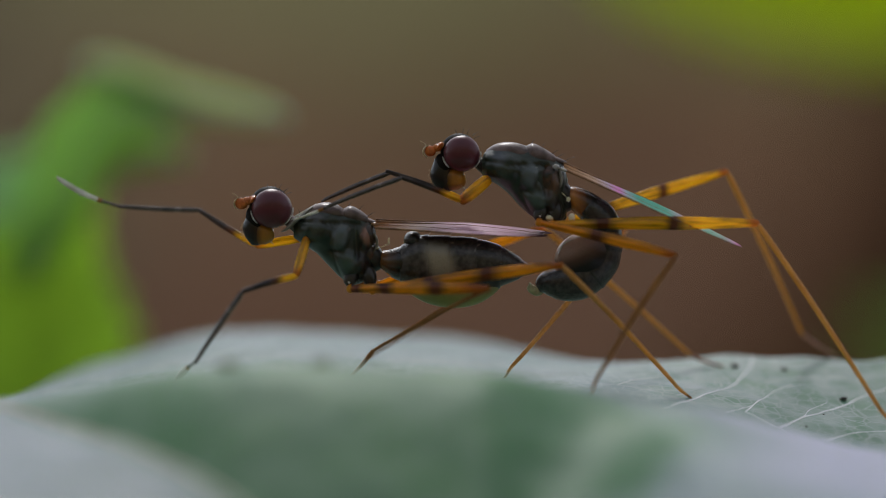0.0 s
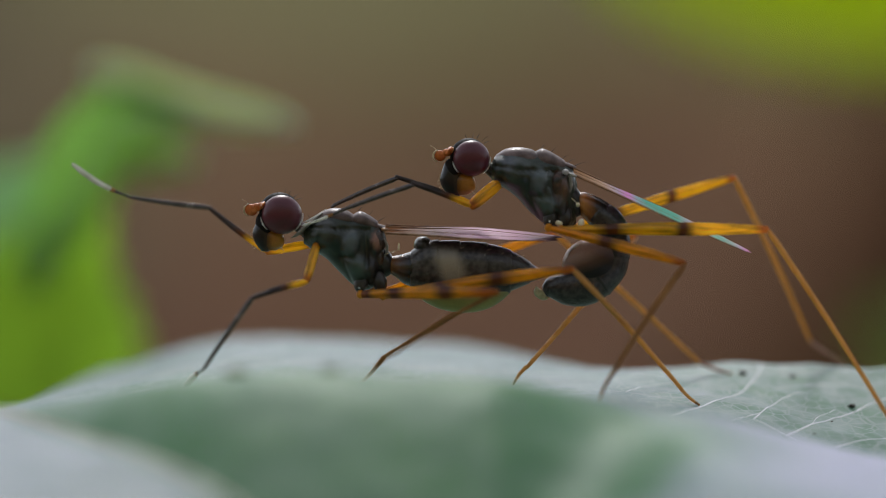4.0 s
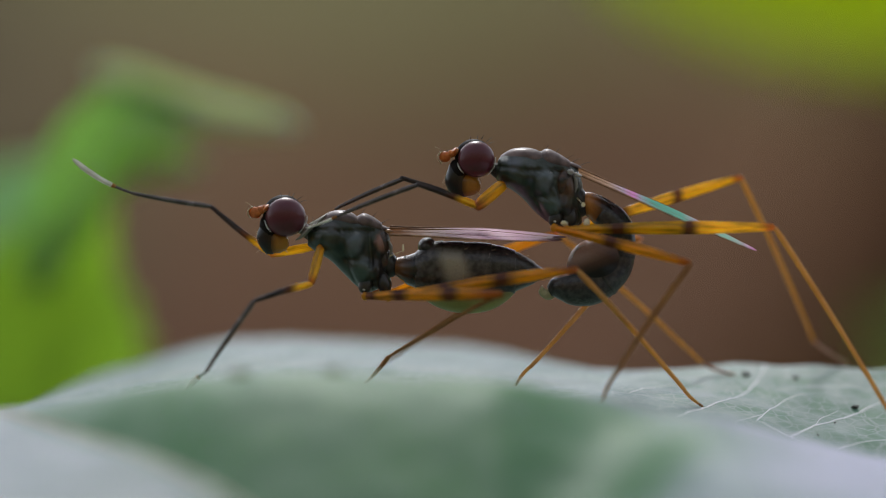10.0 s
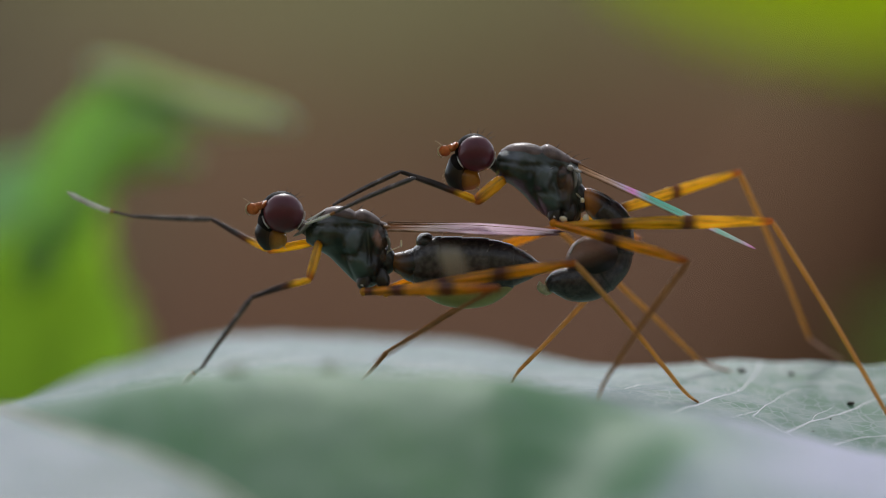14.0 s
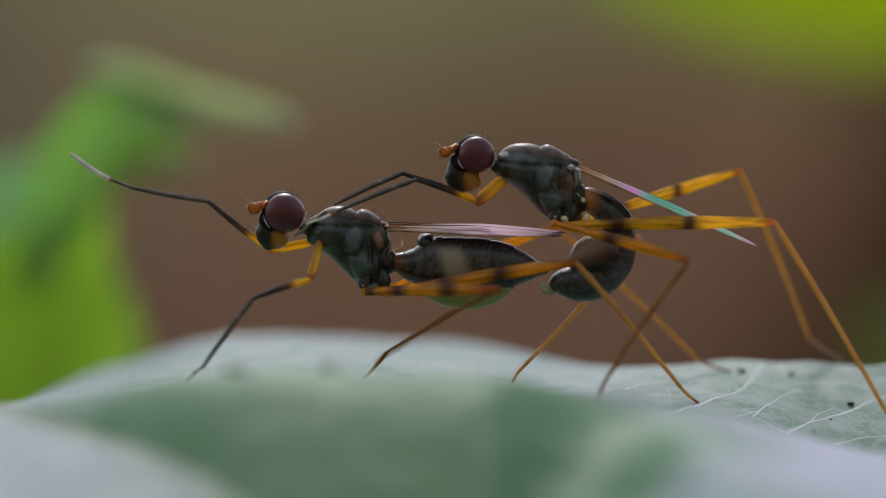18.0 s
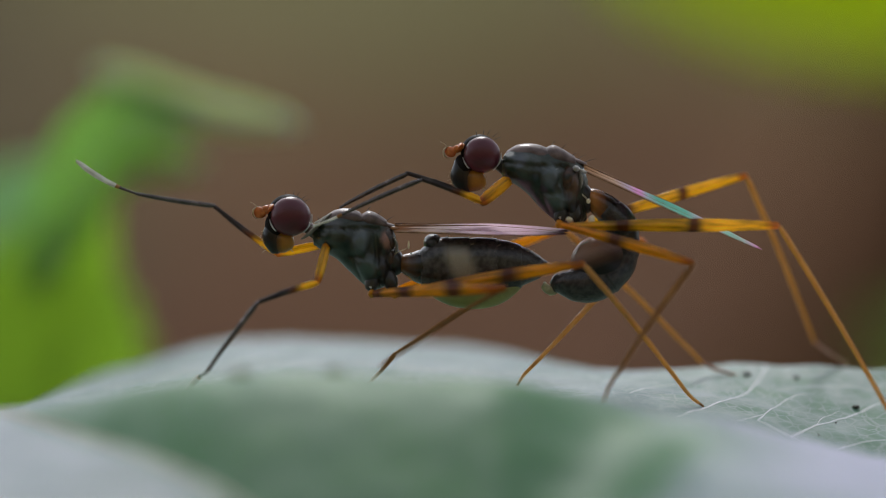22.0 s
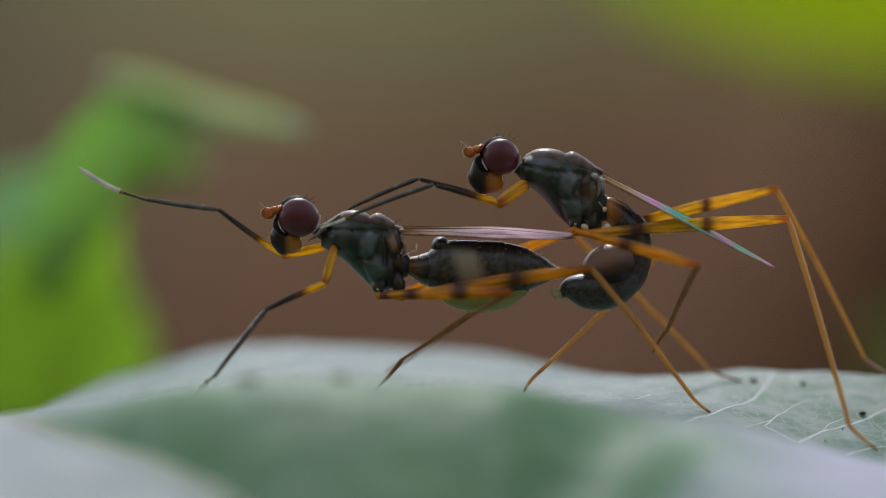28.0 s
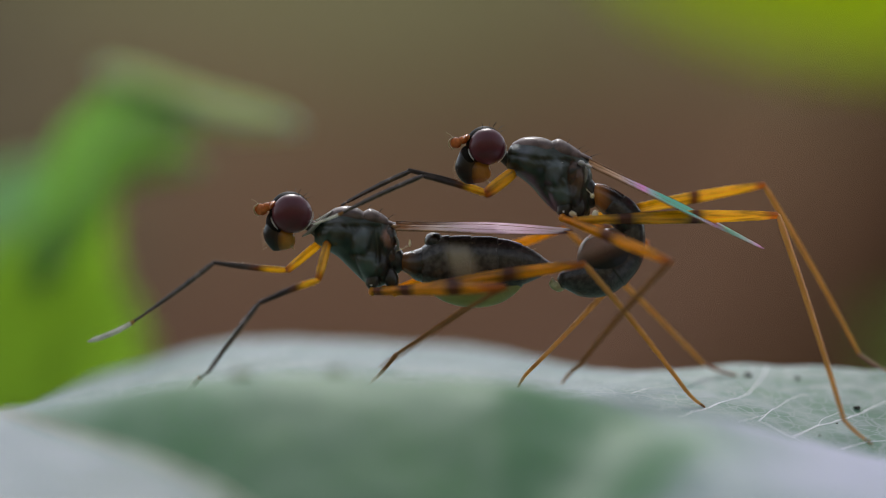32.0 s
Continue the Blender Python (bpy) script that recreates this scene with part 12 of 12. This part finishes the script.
    walk(LEGS["f_fore_far"]["tibia"], [
        (0, at(-4.014, 2.052, 0.875, 179.9, -1.1, -176.4)), (0.5, at(-4.017, 1.974, 0.96, 179.8, -3.3, -176.4)),
        (1, at(-4.011, 1.854, 1.083, 179.7, -5.4, -176.4)), (1.5, at(-3.999, 1.682, 1.227, 179.1, -6.4, -172.1)),
        (2, at(-3.968, 1.712, 1.248, 179, -8.9, -173.2)), (2.5, at(-3.936, 1.774, 1.248, 178.7, -8.9, -171.7)),
        (3, at(-3.954, 1.682, 1.285, 178.8, -9.9, -172.8)), (3.5, at(-3.969, 1.673, 1.272, 179.4, -9.2, -176.3)),
        (5.5, at(-3.83, 2.496, 0.445, 180.1, 1.3, -176.4)), (6, at(-3.986, 2.132, 0.823, 179.8, -2.5, -176.4)),
        (6.5, at(-4.003, 2.075, 0.866, 179.9, -1.9, -176.4)), (7, at(-4.064, 1.804, 1.046, 178.9, -4.5, -166.8)),
        (7.5, at(-4.073, 1.715, 1.101, 178.7, -5.8, -167.4)), (8, at(-4.095, 1.63, 1.127, 178.3, -6.1, -164.9)),
        (8.5, at(-4.022, 1.675, 1.202, 178, -8, -165.9)), (9, at(-4.041, 1.512, 1.268, 177.1, -9, -162.2)),
        (9.5, at(-4.023, 1.493, 1.3, 176.9, -9.9, -162.5)), (10, at(-4.047, 1.53, 1.252, 177.5, -8.6, -163.9)),
        (10.5, at(-4.056, 1.545, 1.232, 177.6, -8, -163.4)), (11, at(-4.08, 1.481, 1.232, 177.6, -8, -163.4)),
        (11.5, at(-4.084, 1.388, 1.267, 177.6, -7.9, -163.1)), (12, at(-4.052, 1.548, 1.235, 177.8, -8.9, -166.2)),
        (12.5, at(-4.076, 1.371, 1.284, 177.1, -9, -161.8)), (13, at(-4.049, 1.539, 1.245, 177.8, -8.6, -165.8)),
        (13.5, at(-4.055, 1.326, 1.328, 176.9, -9.4, -161.8)), (14, at(-3.983, 2.156, 0.794, 179.9, -2, -176.4)),
        (14.5, at(-4.01, 1.965, 0.981, 179.7, -4.9, -176.4)), (16.5, at(-4.068, 1.596, 1.186, 177.8, -7.1, -162.8)),
        (17, at(-4.039, 1.551, 1.251, 177.1, -8.8, -161.5)), (17.5, at(-4.061, 1.463, 1.265, 176.8, -8.9, -159.9)),
        (18, at(-4.087, 1.352, 1.277, 177, -9.3, -162)), (18.5, at(-4.04, 1.499, 1.276, 177.3, -9.4, -163.7)),
        (19, at(-4.052, 1.487, 1.267, 177.3, -9.5, -164.2)), (19.5, at(-4.024, 1.553, 1.269, 177.4, -9.2, -163.9)),
        (20, at(-4.04, 1.398, 1.32, 176.8, -9.8, -162.1)), (21, at(-4.056, 1.424, 1.29, 177.1, -8.7, -161.5)),
        (21.5, at(-4.057, 1.456, 1.274, 177.3, -9.3, -163.9)), (22, at(-4.06, 1.422, 1.285, 177.3, -9.1, -163.5)),
        (22.5, at(-4.081, 1.382, 1.274, 177.3, -8, -161.3)), (23, at(-4.03, 1.475, 1.3, 177.2, -9.5, -163.7)),
        (23.5, at(-4.07, 1.461, 1.254, 178.3, -8.3, -168.1)), (24, at(-4.08, 1.541, 1.202, 178.5, -6.4, -167.1)),
        (24.2, at(-4.047, 2.239, 0.489, 180.8, 1.8, -154.8)), (24.4, at(-3.484, 2.553, -0.928, 199, 36.2, -149.7)),
        (24.5, at(-3.466, 2.223, -1.32, 183.9, 46.8, -174.7)), (24.7, at(-3.897, 2.194, -0.286, 181.6, 19.4, -175.2)),
        (25, at(-3.562, 2.301, -0.61, 185.2, 26.1, -168.3)), (25.2, at(-3.954, 2.22, 0.216, 183.4, 8.5, -158.3)),
        (25.4, at(-4.136, 1.594, 0.911, 178.1, -5.9, -161.9)), (25.5, at(-4.252, 0.883, 1.098, 174.8, -12, -156.4)),
        (27.5, at(-4.093, 0.868, 1.362, 176.7, -10.5, -162.4)), (28, at(-4.17, 1.185, 1.185, 177.1, -7.5, -159)),
        (28.5, at(-4.283, 0.88, 0.782, 181.1, 2.3, -153.3)), (29, at(-4.147, 0.907, 1.109, 177.7, -4.8, -154.8)),
        (29.5, at(-4.168, 0.874, 1.131, 177.9, -4.2, -153.6)), (30, at(-4.222, 0.92, 1.054, 178.8, -2.1, -151.7)),
        (30.5, at(-4.309, 1.02, 0.671, 182.8, 7.2, -158.5)), (31, at(-4.218, 1.688, 0.169, 181.3, 19.1, -176.2)),
        (31.5, at(-4.348, 1.198, -0.073, 182, 29.1, -175.9)), (32, at(-4.154, 1.758, -0.431, 187.6, 36.1, -167.2)),
    ])
    walk(LEGS["f_fore_far"]["tarsus"], [
        (0, at(-6.329, 1.905, 0.921, 174.7, -23, -166.5)), (0.5, at(-6.329, 1.827, 1.092, 175.6, -24.7, -169.5)),
        (1, at(-6.316, 1.708, 1.303, 174.4, -26.7, -167.8)), (1.5, at(-6.283, 1.365, 1.487, 172, -28.4, -163.6)),
        (2, at(-6.245, 1.442, 1.607, 171.7, -30.2, -163.8)), (2.5, at(-6.204, 1.444, 1.605, 171.7, -30.2, -163.8)),
        (3, at(-6.221, 1.396, 1.685, 171.7, -30.2, -163.7)), (3.5, at(-6.254, 1.526, 1.642, 172.5, -30.4, -165.4)),
        (5.5, at(-6.145, 2.349, 0.391, 179.1, -14.6, -176.3)), (6, at(-6.299, 1.985, 0.924, 178.5, -22.6, -176.1)),
        (6.5, at(-6.317, 1.929, 0.941, 178.5, -22.1, -176.1)), (7, at(-6.316, 1.277, 1.23, 172.7, -24.6, -162.8)),
        (7.5, at(-6.326, 1.211, 1.337, 171.7, -25.4, -161.3)), (8, at(-6.322, 1.029, 1.375, 171.1, -27.3, -161.2)),
        (8.5, at(-6.25, 1.114, 1.524, 171.1, -27.3, -161.2)), (9, at(-6.223, 0.81, 1.63, 171.3, -29.6, -162.8)),
        (9.5, at(-6.204, 0.807, 1.697, 171.8, -30.6, -164.3)), (10, at(-6.251, 0.893, 1.597, 171.6, -28.2, -162.6)),
        (10.5, at(-6.257, 0.889, 1.556, 173, -28.2, -165.5)), (11, at(-6.281, 0.825, 1.556, 173, -28.2, -165.5)),
        (11.5, at(-6.282, 0.72, 1.588, 173.3, -27.1, -165.5)), (12, at(-6.278, 1.001, 1.595, 171.9, -26.9, -162.5)),
        (12.5, at(-6.254, 0.656, 1.645, 172.6, -30.1, -165.6)), (13, at(-6.273, 0.977, 1.59, 171.8, -27.2, -162.5)),
        (13.5, at(-6.229, 0.611, 1.707, 171.2, -29, -162.3)), (14, at(-6.297, 2.01, 0.875, 178.7, -19.8, -176.1)),
        (14.5, at(-6.317, 1.818, 1.18, 175, -25.2, -168.5)), (16.5, at(-6.268, 0.917, 1.474, 171.2, -25.3, -160.1)),
        (17, at(-6.214, 0.823, 1.604, 172.1, -28.2, -163.6)), (17.5, at(-6.213, 0.673, 1.623, 171.9, -29.3, -163.9)),
        (18, at(-6.264, 0.645, 1.654, 171.5, -28.3, -162.6)), (18.5, at(-6.237, 0.856, 1.653, 172.2, -28.2, -163.8)),
        (19, at(-6.254, 0.865, 1.649, 170.9, -27.7, -161.1)), (19.5, at(-6.225, 0.916, 1.638, 172.3, -27.9, -163.8)),
        (20, at(-6.216, 0.696, 1.716, 171.8, -29.6, -163.8)), (20.5, at(-6.22, 0.701, 1.685, 170.7, -28.2, -161)),
        (21, at(-6.231, 0.697, 1.639, 172.2, -28, -163.7)), (21.5, at(-6.256, 0.82, 1.648, 171.7, -27.2, -162.4)),
        (22, at(-6.256, 0.771, 1.653, 172.1, -28.5, -163.8)), (22.5, at(-6.256, 0.644, 1.597, 172.6, -26.4, -163.8)),
        (23, at(-6.226, 0.833, 1.684, 172.1, -28.2, -163.7)), (23.5, at(-6.316, 0.988, 1.59, 172.1, -28.3, -163.7)),
        (24, at(-6.326, 1.025, 1.462, 172.2, -25.8, -162.7)), (24.2, at(-6.146, 1.253, 0.417, 177.3, -9.7, -164.6)),
        (24.4, at(-5.101, 1.607, -2.296, 181.3, 20.3, -176.1)), (24.5, at(-5.048, 2.077, -3.011, 191.8, 22.9, -151.8)),
        (24.7, at(-6.078, 2.01, -1.055, 179.7, -1.1, -163.6)), (25, at(-5.601, 1.878, -1.633, 183.9, 6.9, -150.1)),
        (25.2, at(-6.086, 1.373, -0.128, 180.3, 5.1, -176.4)), (25.4, at(-6.33, 0.878, 1.15, 176, -15.7, -165.7)),
        (25.5, at(-6.331, -0.027, 1.578, 172.6, -26.9, -163.9)), (27.5, at(-6.267, 0.179, 1.786, 173.7, -26.4, -166)),
        (28, at(-6.317, 0.361, 1.489, 178.2, -26, -176)), (28.5, at(-6.355, -0.16, 0.691, 179.2, -12.5, -176.3)),
        (29, at(-6.239, -0.077, 1.303, 178.7, -20.2, -176.1)), (29.5, at(-6.24, -0.156, 1.302, 178.7, -19.5, -176.2)),
        (30, at(-6.263, -0.18, 1.141, 178.9, -16.3, -176.2)), (30.5, at(-6.45, 0.175, 0.382, 179.5, -8.4, -176.3)),
        (31, at(-6.405, 1.541, -0.591, 180.3, 5.4, -176.4)), (31.5, at(-6.37, 1.052, -1.202, 183.9, 14.1, -164.3)),
        (32, at(-5.983, 1.341, -1.797, 181.9, 27.1, -175.9)),
    ])


motions()
